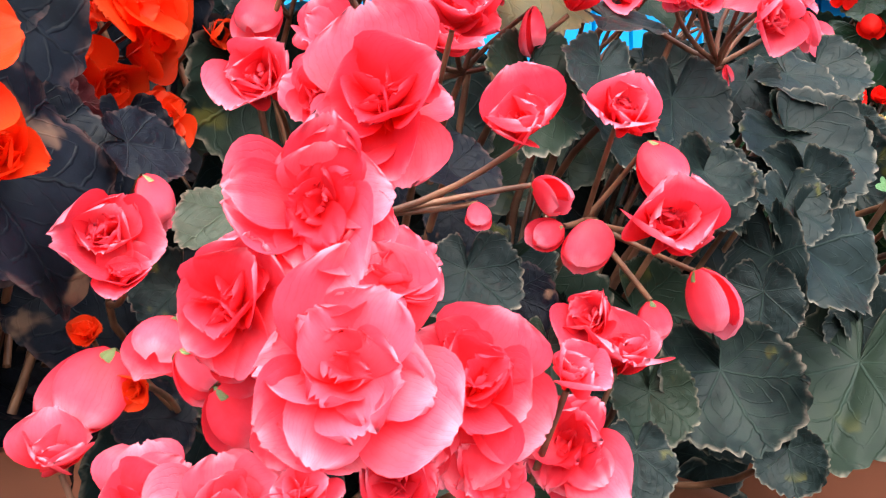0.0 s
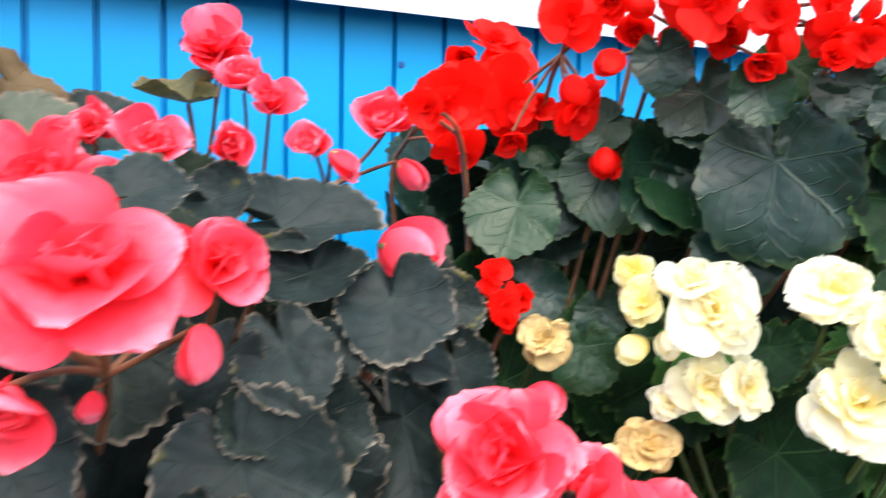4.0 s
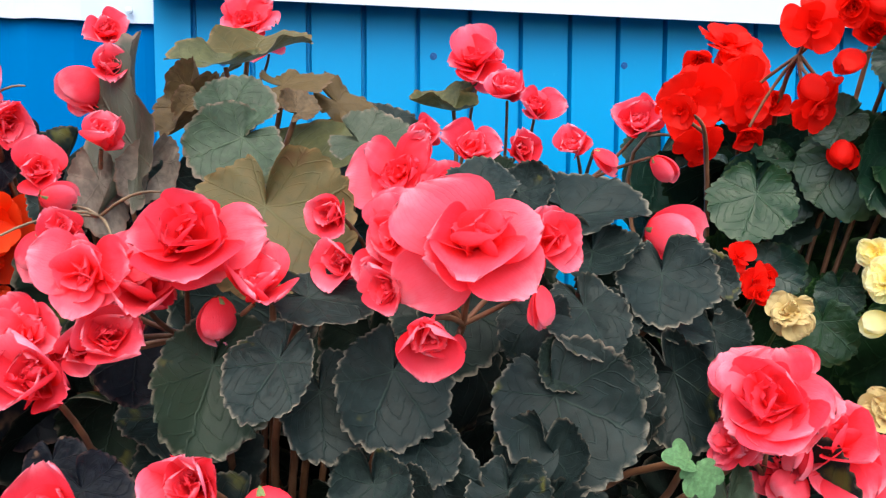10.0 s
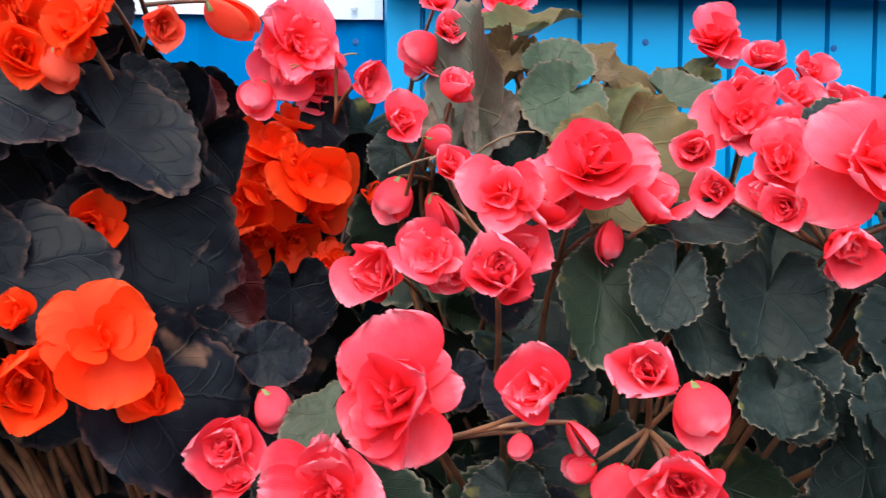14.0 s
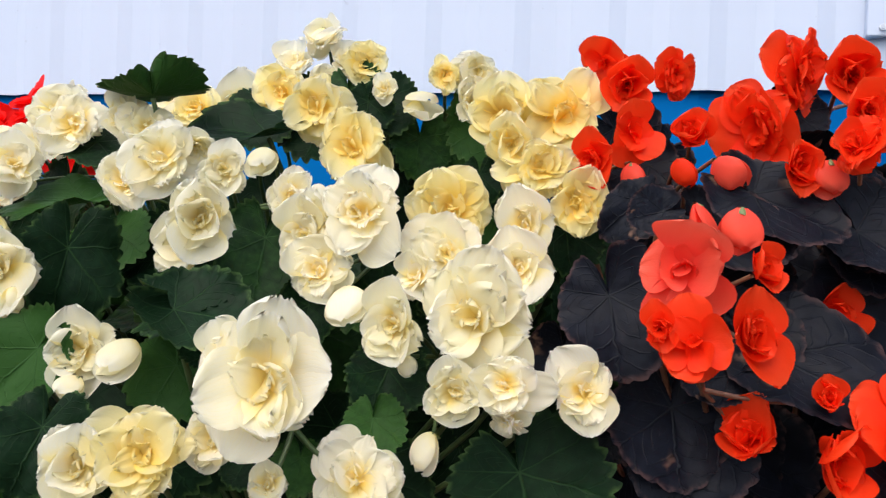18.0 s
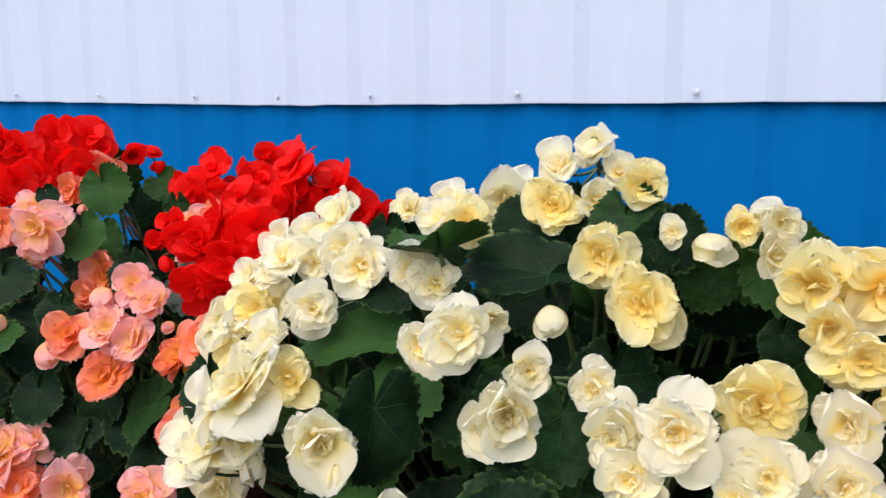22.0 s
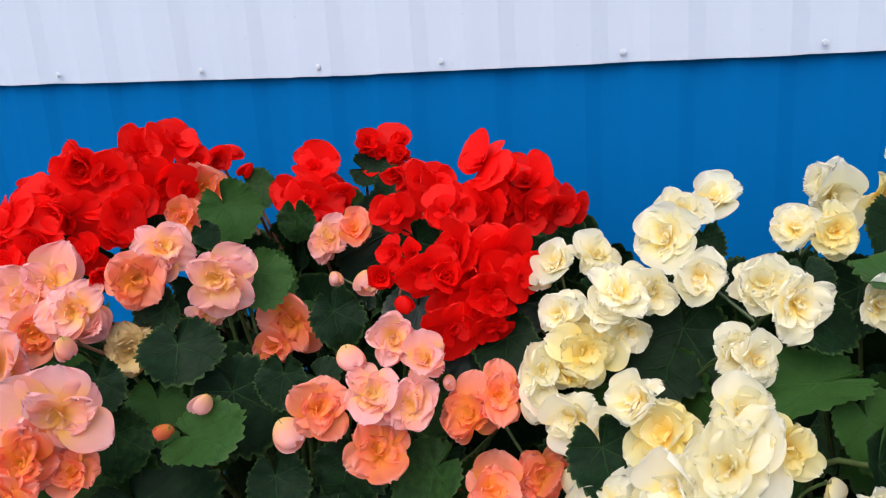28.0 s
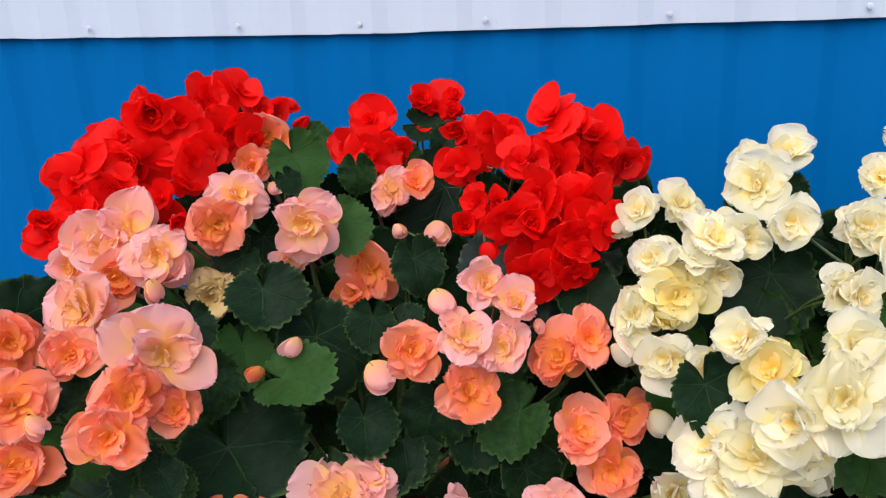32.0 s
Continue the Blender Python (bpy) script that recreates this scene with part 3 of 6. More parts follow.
        start = near[0] if near else self.root_of(tip, 0.4) + Vector((0, 0.04, 0.0))
        if not near:
            joint = tip - n * 0.035 + Vector((0, 0.01, -0.02))
            self.stem("stem", joint, start, (0, 0, 0.02), 0.0022, 0.0016, self.stalk, self.root, joint - 0.05 * n + Vector((0, 0.04, -0.03)))
            self.joints.append(joint)
            start = joint
        self.stem("flower_stalk", tip, start, -0.012 * n, 0.0014, 0.0011, self.stalk, self.root)
        self.grown.append((Vector((x, y, z)), n))
        if form == "full":
            self.opened.append((Vector((x, y, z)), n, size, kind))
        return ob

    def leaf(self, x, y, z, size, nx, ny, nz, turn, kind=None, shape=0):
        """size: half the blade's width in metres; turn: where the tip points, about the normal."""
        meshes = LEAVES[kind or self.leaf_kind]
        n = (Vector((nx, ny, nz)) + Vector((DICE.uniform(-0.2, 0.2), DICE.uniform(-0.1, 0.1), DICE.uniform(-0.15, 0.25)))).normalized()
        m = facing(self.local((x, y, z)), n, turn)
        ob = part("leaf", meshes[shape % 5], None, self.root, "", m @ Matrix.Scale(size * 1.06, 4))
        tip = self.base + ob.matrix_basis @ Vector((PETIOLE, 0, 0)) - n * 0.001
        self.stem("leaf_stalk", tip, self.root_of(tip, 0.5) + Vector((0, 0.04, 0)), (0, 0, 0), 0.0022, 0.0016, self.stalk, self.root, tip - 0.08 * n + Vector((0, 0.03, -0.03)))
        self.grown.append((tip, n))
        return ob

    def blade(self, base, tip, up, kind, shape=0, wide=1.0):
        """A leaf from its stalk at base to its tip, its upper side towards up; wide: its breadth against its length."""
        a = self.local(base)
        along = Vector(tip) - Vector(base)
        size = along.length / 1.56
        x = along.normalized()
        z = (Vector(up) - Vector(up).dot(x) * x).normalized()
        m = Matrix((x, z.cross(x), z)).transposed().to_4x4()
        ob = part("leaf", LEAVES[kind][shape % 5], None, self.root, "", Matrix.Translation(a) @ m @ Matrix.Diagonal((size, size * wide, size, 1)) @ Matrix.Translation((0.22 - PETIOLE, 0, 0)))
        foot = Vector(base) + 0.22 * size * x - z * 0.001
        self.stem("leaf_stalk", foot, self.root_of(foot, 0.5) + Vector((0, 0.04, 0)), (0, 0, 0), 0.0024, 0.0018, self.stalk, self.root, foot - 0.07 * z - 0.03 * x + Vector((0, 0.02, -0.02)))
        self.grown.append((Vector(base), z))
        return ob

    def crowd(self, seed, kind, share, scale=0.8, reach=0.85):
        """More flowers pressed between those of a cluster, tilted every way."""
        rng = random.Random(seed)
        for p, n, r, _ in [g for g in self.opened if g[3] == kind]:
            if rng.random() > share:
                continue
            side = Vector((rng.uniform(-1, 1), rng.uniform(-0.3, 0.3), rng.uniform(-1, 0.6)))
            q = p + (side - side.dot(n) * n).normalized() * r * reach * rng.uniform(0.8, 1.2) - n * r * rng.uniform(0.1, 0.5)
            d = n + Vector((rng.uniform(-0.9, 0.9), rng.uniform(-0.5, 0.2), rng.uniform(-0.7, 0.7)))
            self.flower(q.x, q.y, q.z, r * scale * rng.uniform(0.75, 1.1), d.x, d.y, d.z, rng.uniform(0, 360), kind, rng.choice(("full", "full", "half")))

    def undergrowth(self, seed, size, depths=(0.06, 0.12), share=0.5, back=0.80, x0=-9.0, x1=9.0, top=9.0):
        """Leaves in the shade behind and below those in front."""
        rng = random.Random(seed)
        for p, n in list(self.grown):
            for deep in depths:
                if rng.random() > share or not x0 < p.x < x1:
                    continue
                inward = (self.heart + Vector((0, 0, 0.06)) - p).normalized()
                q = p + deep * (0.5 * inward - 0.8 * n + Vector((0, 0.5, -0.3))) + Vector([rng.uniform(-0.02, 0.02) for _ in range(3)])
                q.y = min(q.y, back)
                q.z = min(q.z, top)
                up = n + Vector((rng.uniform(-0.6, 0.6), rng.uniform(-0.2, 0.2), rng.uniform(-0.5, 0.4)))
                m = facing(self.local(q), up, rng.uniform(200, 340))
                part("leaf", LEAVES[self.leaf_kind][rng.randrange(5)], None, self.root, "", m @ Matrix.Scale(size * rng.uniform(0.75, 1.2), 4))


    def depths(self, seed, x0, x1, z0, z1, y, size=0.05):
        """The dark inside of the bush, leaf over leaf."""
        rng = random.Random(seed)
        step = 0.052
        for i in range(int((x1 - x0) / step) + 1):
            for j in range(int((z1 - z0) / step) + 1):
                q = Vector((x0 + i * step + rng.uniform(-0.02, 0.02), y + rng.uniform(-0.03, 0.03), z0 + j * step + rng.uniform(-0.02, 0.02)))
                up = Vector((rng.uniform(-0.8, 0.8), -1, rng.uniform(-0.7, 0.3)))
                m = facing(self.local(q), up, rng.uniform(200, 340))
                part("leaf", COARSE[self.leaf_kind][rng.randrange(3)], None, self.root, "", m @ Matrix.Scale(size * rng.uniform(0.8, 1.15), 4))

    def spent_stalks(self, x, y, z, count, seed, reach=0.045):
        """Bare pale stalks whose flowers have dropped."""
        rng = random.Random(seed)
        for _ in range(count):
            tip = Vector((x, y, z)) + Vector((rng.uniform(-1, 1), rng.uniform(-0.8, 0.1), rng.uniform(-0.5, 0.7))) * reach
            self.stem("spent_stalk", tip, (x, y, z), (0, 0, 0.008), 0.0008, 0.0006, PALE_STEM, self.root)


BRACT = sheets("bract", [petal_sheet(random.Random(5), 0.42, 0.34, 0.4, 0.12, 0.02, None, 5, 5)], CALYX)
DROP = sheets("water_drop", [ball((0, 0, 0), 1.0, (1.0, 0.8, 0.4), 6, 12)], WATER)


def drops_on(ob, base, seed, count):
    """Water drops lying on a leaf's blade."""
    rng = random.Random(seed)
    for _ in range(count):
        spot = ob.data.vertices[128 * rng.randrange(3, 8) + rng.randrange(48, 80)]
        drop = tagged(new("water_drop", DROP), "clear water drop lying on a grey-green begonia leaf", "water drop", "water drops on a leaf")
        m = Matrix.Translation(base) @ ob.matrix_basis
        n = (m.to_3x3() @ spot.normal).normalized()
        drop.matrix_world = facing(m @ spot.co + n * 0.0004, n, rng.uniform(0, 360)) @ Matrix.Scale(rng.uniform(0.0010, 0.0024), 4)


# ---- the wall ----
def box(bm, x0, x1, y0, y1, z0, z1, bevel=0.0):
    m = Matrix.Translation(((x0 + x1) / 2, (y0 + y1) / 2, (z0 + z1) / 2)) @ Matrix.Diagonal((x1 - x0, y1 - y0, z1 - z0, 1))
    made = bmesh.ops.create_cube(bm, size=1, matrix=m)
    if bevel:
        edges = list({e for v in made["verts"] for e in v.link_edges})
        bmesh.ops.bevel(bm, geom=edges, offset=bevel, segments=2, affect="EDGES")
    return bm


def profiled(x0, x1, z0, z1, y, pitch, flat, deep, phase, sag=0.0, seed=0, slope=0.02, fall=0.0):
    """A rolled steel sheet: flats at y, ribs set back by deep, as a folded strip with a turned edge."""
    rng = random.Random(seed)
    xs = []
    k = math.floor((x0 - phase) / pitch) - 1
    while phase + k * pitch < x1 + pitch:
        a = phase + k * pitch
        xs += [(a, 0.0), (a + flat, 0.0), (a + flat + slope, deep), (a + pitch - slope, deep)]
        k += 1
    pts = [(x, d) for x, d in xs if x0 < x < x1]
    pts = [(x0, pts[0][1])] + pts + [(x1, pts[-1][1])]
    levels = [z0, z0 + 0.3 * (z1 - z0), z0 + 0.6 * (z1 - z0), z1]
    bm = bmesh.new()
    wavy = {x: rng.uniform(-0.0018, 0.0018) for x, _ in pts}
    for back in (0.0, 0.0012):
        rows = [[bm.verts.new((x, y + d + back, z + (sag * wavy[x] + fall * (x1 - x) if j == 0 else 0))) for x, d in pts] for j, z in enumerate(levels)]
        for j in range(3):
            for i in range(len(pts) - 1):
                f = (rows[j][i], rows[j][i + 1], rows[j + 1][i + 1], rows[j + 1][i])
                bm.faces.new(f if not back else f[::-1])
        if back:
            for i in range(len(pts) - 1):
                bm.faces.new((first[i], rows[0][i], rows[0][i + 1], first[i + 1]))
        first = rows[0]
    return bm


def screw_mesh(name, material):
    """A roofing screw: dished washer and a hexagon head."""
    bm = bmesh.new()
    turn = Matrix.Rotation(radians(90), 4, "X")
    bmesh.ops.create_cone(bm, cap_ends=True, segments=20, radius1=0.0042, radius2=0.0036, depth=0.0012, matrix=turn @ Matrix.Translation((0, 0, 0.0011)))
    bmesh.ops.create_cone(bm, cap_ends=True, segments=6, radius1=0.0022, radius2=0.0019, depth=0.0014, matrix=turn @ Matrix.Translation((0, 0, 0.002)))
    return to_mesh(name, bm, material)


SCREW = screw_mesh("screw", ZINC)
BLUE_SCREW = screw_mesh("blue_screw", BLUE_ZINC)

wall = tagged(new("wall_back"), "painted profiled steel wall, white above a blue plinth", "wall", kind="structure")
for k, (x0, x1) in enumerate(((-3.6, -2.099), (-2.099, -1.0415), (-1.0415, 0.099))):
    edge, fall = ((0.778, 0.02), (0.750, 0.0265), (0.739, 0.0098))[k]
    part("white_sheet", profiled(x0, x1 + 0.004, edge, 3.0, WALL - 0.0006 * k, 0.1175, 0.046, 0.0045, -0.498 + 0.004, 0.35, k, 0.02, fall), WHITE_PAINT, wall, "white profiled steel sheet")
part("blue_sheet", profiled(-3.6, 0.107, 0.0, 0.82, WALL + 0.0085, 0.1175, 0.046, 0.005, -0.504, 0.0, 9, 0.02), BLUE_PAINT, wall, "blue profiled steel sheet")
part("blue_sheet", profiled(0.128, 1.46, 0.0, 0.776, PANEL, 0.0563, 0.0505, 0.009, 0.142 + 0.0035, 0.0, 20, 0.0015), PANEL_BLUE, wall, "blue ribbed steel sheet under the window")
part("blue_sheet", profiled(1.46, 3.4, 0.0, 0.80, PANEL + 0.02, 0.1175, 0.066, 0.008, 0.0, 0.0, 21), BLUE_PAINT, wall, "blue profiled steel sheet")
part("white_sheet", profiled(1.44, 3.4, 0.742, 3.0, PANEL + 0.005, 0.1175, 0.066, 0.008, 0.02, 1.0, 22), WHITE_PAINT, wall, "white profiled steel sheet")
bm = bmesh.new()
box(bm, 0.105, 0.13, PANEL + 0.002, WALL + 0.03, 0.0, 0.776)
part("panel_return", bm, PANEL_BLUE, wall, "blue folded edge of the panel")
for x in (-1.708, -1.471, -1.234, -1.054, -0.88, -0.644, -0.41, -0.179, 0.07):
    part("screw", SCREW, None, wall, "", Matrix.Translation((x, WALL - 0.0012, 0.752 + (0.0098 * (0.1 - x) if x > -1.04 else 0.011 + 0.0265 * (-1.04 - x)))))
for x, z in ((0.385, 0.703), (0.601, 0.700), (0.17, 0.69), (0.82, 0.70), (1.04, 0.70)):
    part("blue_screw", BLUE_SCREW, None, wall, "", Matrix.Translation((x, PANEL + 0.001, z)))
part("blue_screw", BLUE_SCREW, None, wall, "", Matrix.Translation((0.072, WALL + 0.012, 0.716)))
for x, z in ((0.088, 0.806), (0.132, 0.816)):
    part("screw", SCREW, None, wall, "", Matrix.Translation((x, WALL - 0.013, z)))
bm = bmesh.new()
box(bm, 0.072, 0.104, WALL - 0.012, WALL + 0.004, 0.797, 3.0, 0.0012)
part("corner_trim", bm, WHITE_PAINT, wall, "white folded steel corner trim")
bm = bmesh.new()
box(bm, 0.1045, 0.130, PANEL + 0.038, WALL - 0.002, 0.797, 3.0, 0.001)
part("window_reveal", bm, WHITE_PAINT, wall, "white folded steel cladding beside the window")
# solid black block in the open gap, its colour standing in for shade
bm = bmesh.new()
box(bm, 0.106, 0.130, PANEL + 0.044, WALL, 0.7765, 0.7965)
part("gap_shade", bm, RUBBER_AND_SHADE, wall, "black block painted as the shade in the open joint under the cladding")
bm = bmesh.new()
box(bm, -3.6, 3.4, WALL + 0.03, WALL + 0.2, 0.0, 3.0)
part("wall_core", bm, WHITE_PAINT, wall)
bm = bmesh.new()
box(bm, 1.4365, 1.4395, PANEL + 0.0005, PANEL + 0.0375, 0.788, 3.0)
part("window_reveal", bm, WHITE_PAINT, wall)

# window with a projecting sill
window = tagged(new("window_1"), "white plastic window with a white metal sill", "window", kind="structure")
bm = bmesh.new()
a = [(PANEL - 0.034, 0.7455), (PANEL - 0.034, 0.7735), (PANEL + 0.045, 0.787), (PANEL + 0.045, 0.777), (PANEL - 0.0325, 0.7615), (PANEL - 0.0325, 0.7455)]
ends = [[bm.verts.new((x, y, z)) for y, z in a] for x in (0.098, 1.438)]
for k in range(6):
    bm.faces.new((ends[0][k], ends[0][(k + 1) % 6], ends[1][(k + 1) % 6], ends[1][k]))
for e in ends:
    bm.faces.new(e)
bmesh.ops.recalc_face_normals(bm, faces=bm.faces)
part("window_sill", bm, PLASTIC, window, "white metal window sill with a folded drip edge")
bm = bmesh.new()
box(bm, 0.131, 1.435, PANEL + 0.040, PANEL + 0.09, 0.788, 0.862, 0.003)
part("window_frame", bm, PLASTIC, window)
for x0, x1 in ((0.131, 0.19), (1.227, 1.5)):
    bm = bmesh.new()
    box(bm, x0, x1, PANEL + 0.038, PANEL + 0.09, 0.863, 2.2, 0.003)
    part("window_frame", bm, PLASTIC, window)
bm = bmesh.new()
box(bm, 0.192, 1.225, PANEL + 0.05, PANEL + 0.075, 0.862, 0.868, 0.001)
part("seal", bm, RUBBER_AND_SHADE, window)
bm = bmesh.new()
box(bm, 0.19, 1.227, PANEL + 0.062, PANEL + 0.07, 0.864, 2.2)
pane = part("pane", bm, GLASS, window, "clear window pane")
bm = bmesh.new()
box(bm, 0.30, 0.345, PANEL + 0.034, PANEL + 0.039, 0.838, 0.858, 0.0015)
bracket = part("bracket", bm, PLASTIC, window, "small white hinge plate")
for x in (0.313, 0.331):
    part("screw", SCREW, None, bracket, "", Matrix.Translation((x, PANEL + 0.034, 0.848)) @ Matrix.Scale(0.6, 4))

bm = bmesh.new()
box(bm, -40, 40, -60, 30, -0.2, 0.0)
tagged(part("ground", bm, EARTH), "grey paved ground before the wall", "ground", kind="structure")


# ---- the begonias ----
P = Plant("bushy begonia with peach and apricot double flowers, in a terracotta pot", -0.95, 0.42, 0.36, "green", GREEN_STEM, 0.13)
P.flower(-1.049, 0.441, 0.627, 0.0257, 0.44, -0.75, 0.49, 242, "peach")
P.flower(-1.043, 0.386, 0.614, 0.0241, 0.46, -0.77, 0.43, 137, "apricot")
P.flower(-0.960, 0.381, 0.618, 0.0282, 0.42, -0.82, 0.39, 336, "peach")
P.flower(-1.132, 0.393, 0.605, 0.0289, 0.38, -0.70, 0.61, -10, "peach", "half")
P.flower(-1.081, 0.354, 0.599, 0.0288, 0.41, -0.71, 0.57, 73, "peach")
P.flower(-1.150, 0.379, 0.596, 0.0289, 0.37, -0.76, 0.54, 20, "peach", "half")
P.flower(-1.177, 0.367, 0.578, 0.0211, 0.36, -0.78, 0.51, 0, "peach", "half")
P.flower(-1.120, 0.346, 0.579, 0.0210, 0.44, -0.77, 0.47, -10, "apricot", "half")
P.flower(-1.120, 0.301, 0.569, 0.0312, 0.43, -0.73, 0.53, 247, "peach")
P.flower(-1.100, 0.251, 0.554, 0.0231, 0.50, -0.74, 0.46, 140, "apricot")
P.flower(-1.024, 0.247, 0.560, 0.0305, 0.50, -0.72, 0.48, 329, "peach")
P.flower(-1.037, 0.222, 0.536, 0.0231, 0.53, -0.70, 0.48, 235, "apricot")
P.flower(-1.042, 0.203, 0.518, 0.0253, 0.50, -0.72, 0.48, 353, "apricot")
P.flower(-1.014, 0.241, 0.518, 0.0186, 0.58, -0.66, 0.48, 8, "apricot", "half")
P.flower(-1.165, 0.267, 0.553, 0.0250, 0.57, -0.64, 0.51, 285, "apricot")
P.flower(-1.122, 0.209, 0.533, 0.0264, 0.61, -0.62, 0.49, 0, "apricot")
P.flower(-1.068, 0.318, 0.579, 0.0114, 0.51, -0.78, 0.37, 6, "peach", "bud")
P.flower(-1.047, 0.371, 0.555, 0.0223, 0.46, -0.83, 0.32, -10, "faded", "half")
P.flower(-0.938, 0.570, 0.600, 0.0262, 0.28, -0.87, 0.40, 83, "peach")
P.flower(-0.912, 0.577, 0.608, 0.0201, 0.35, -0.82, 0.45, -10, "apricot", "half")
P.flower(-1.061, 0.547, 0.661, 0.0257, 0.37, -0.79, 0.48, 8, "apricot", "half")
P.flower(-1.055, 0.495, 0.645, 0.0181, 0.34, -0.87, 0.35, 0, "apricot", "half")
P.flower(-0.923, 0.431, 0.564, 0.0264, 0.29, -0.82, 0.49, 295, "apricot")
P.flower(-0.936, 0.417, 0.544, 0.0173, 0.33, -0.82, 0.46, 8, "apricot", "half")
P.flower(-0.873, 0.491, 0.578, 0.0155, 0.31, -0.89, 0.35, 15, "peach", "bud")
P.flower(-0.925, 0.546, 0.564, 0.0100, 0.26, -0.88, 0.39, 37, "peach", "bud")
P.flower(-0.959, 0.325, 0.531, 0.0118, 0.40, -0.77, 0.49, -39, "peach", "bud")
P.flower(-0.983, 0.307, 0.516, 0.0087, 0.33, -0.83, 0.45, -43, "apricot", "bud")
P.flower(-0.809, 0.369, 0.574, 0.0240, 0.17, -0.83, 0.53, 338, "peach")
P.flower(-0.782, 0.366, 0.559, 0.0191, 0.24, -0.84, 0.48, 8, "peach", "half")
P.flower(-0.862, 0.335, 0.528, 0.0257, 0.19, -0.84, 0.51, 46, "apricot")
P.flower(-0.822, 0.346, 0.537, 0.0231, 0.18, -0.82, 0.54, 216, "peach")
P.flower(-0.792, 0.350, 0.529, 0.0222, 0.23, -0.83, 0.51, 227, "peach")
P.flower(-0.887, 0.329, 0.508, 0.0155, 0.18, -0.89, 0.43, 34, "peach", "bud")
P.flower(-0.818, 0.338, 0.494, 0.0268, 0.18, -0.88, 0.45, 216, "apricot")
P.flower(-0.749, 0.365, 0.515, 0.0253, 0.08, -0.82, 0.56, 69, "apricot")
P.flower(-0.727, 0.367, 0.531, 0.0217, 0.16, -0.82, 0.55, 276, "apricot")
P.flower(-0.733, 0.348, 0.457, 0.0237, 0.04, -0.81, 0.59, -10, "apricot", "half")
P.flower(-0.698, 0.370, 0.462, 0.0237, 0.08, -0.81, 0.58, 318, "apricot")
P.flower(-0.706, 0.345, 0.431, 0.0252, 0.02, -0.83, 0.56, 285, "apricot")
P.flower(-0.892, 0.310, 0.426, 0.0205, 0.28, -0.65, 0.70, 83, "peach")
P.flower(-1.114, 0.193, 0.493, 0.0229, 0.59, -0.59, 0.54, 356, "apricot")
P.flower(-1.093, 0.196, 0.525, 0.0106, 0.65, -0.62, 0.45, 21, "peach", "bud")
P.flower(-1.060, 0.301, 0.562, 0.0081, 0.51, -0.77, 0.39, 14, "peach", "bud")
P.flower(-0.764, 0.363, 0.542, 0.0076, 0.18, -0.84, 0.51, 1, "peach", "bud")
P.flower(-1.030, 0.486, 0.624, 0.0086, 0.36, -0.84, 0.40, 35, "peach", "bud")
P.flower(-0.841, 0.355, 0.562, 0.0129, 0.18, -0.83, 0.52, 11, "peach", "bud")
P.flower(-0.945, 0.268, 0.380, 0.0333, 0.66, -0.51, 0.56, 311, "peach")
P.flower(-0.894, 0.291, 0.388, 0.0277, 0.56, -0.56, 0.61, 196, "apricot")
P.flower(-0.829, 0.297, 0.400, 0.0269, 0.59, -0.58, 0.57, 0, "peach", "half")
P.flower(-0.752, 0.314, 0.403, 0.0231, 0.38, -0.73, 0.57, 328, "peach")
P.flower(-0.992, 0.254, 0.418, 0.0337, 0.70, -0.47, 0.54, 42, "apricot")
P.flower(-0.916, 0.294, 0.416, 0.0323, 0.60, -0.55, 0.58, 98, "peach")
P.leaf(-1.008, 0.34, 0.514, 0.026, 0.33, -0.74, 0.58, -90, "green", 1)
P.leaf(-0.95, 0.446, 0.594, 0.025, 0.33, -0.87, 0.37, -90, "green", 0)
P.leaf(-1.031, 0.303, 0.552, 0.022, 0.63, -0.66, 0.41, -90, "green", 1)
P.leaf(-0.818, 0.364, 0.442, 0.031, 0.15, -0.68, 0.72, -90, "green", 0)
P.leaf(-1.021, 0.299, 0.506, 0.025, 0.45, -0.67, 0.59, -90, "green", 4)
P.leaf(-1.016, 0.217, 0.477, 0.016, 0.42, -0.5, 0.76, -80, "green", 1)
P.leaf(-1.1, 0.207, 0.479, 0.018, 0.51, -0.45, 0.73, -80, "green", 3)
P.leaf(-0.885, 0.334, 0.428, 0.028, 0.22, -0.58, 0.78, -90, "green", 2)
P.leaf(-0.981, 0.41, 0.648, 0.012, 0.45, -0.7, 0.55, -60, "green", 1)
P.leaf(-0.928, 0.305, 0.432, 0.018, 0.28, -0.56, 0.78, -90, "green", 3)
P.leaf(-1.046, 0.227, 0.468, 0.021, 0.39, -0.57, 0.73, -100, "green", 0)
P.leaf(-1.027, 0.232, 0.454, 0.023, 0.59, -0.47, 0.65, -100, "green", 3)
P.leaf(-0.873, 0.338, 0.435, 0.027, 0.54, -0.6, 0.59, -90, "green", 0)
P.leaf(-0.773, 0.349, 0.409, 0.029, 0.44, -0.63, 0.64, -90, "green", 2)
P.blade((-0.995, 0.362, 0.572), (-0.979, 0.335, 0.544), (0.28, -0.56, 0.78), "green", 0, 1.35)
P.blade((-1.023, 0.4, 0.587), (-1.047, 0.385, 0.569), (0.29, -0.57, 0.77), "green", 1, 1.3)
P.blade((-0.969, 0.315, 0.51), (-0.917, 0.3, 0.515), (0.24, -0.48, 0.85), "green", 2, 1.0)
P.blade((-1.017, 0.3, 0.459), (-0.962, 0.27, 0.429), (0.28, -0.47, 0.84), "green", 0, 1.35)
P.blade((-0.898, 0.355, 0.553), (-0.897, 0.342, 0.522), (0.24, -0.71, 0.66), "green", 1, 1.0)
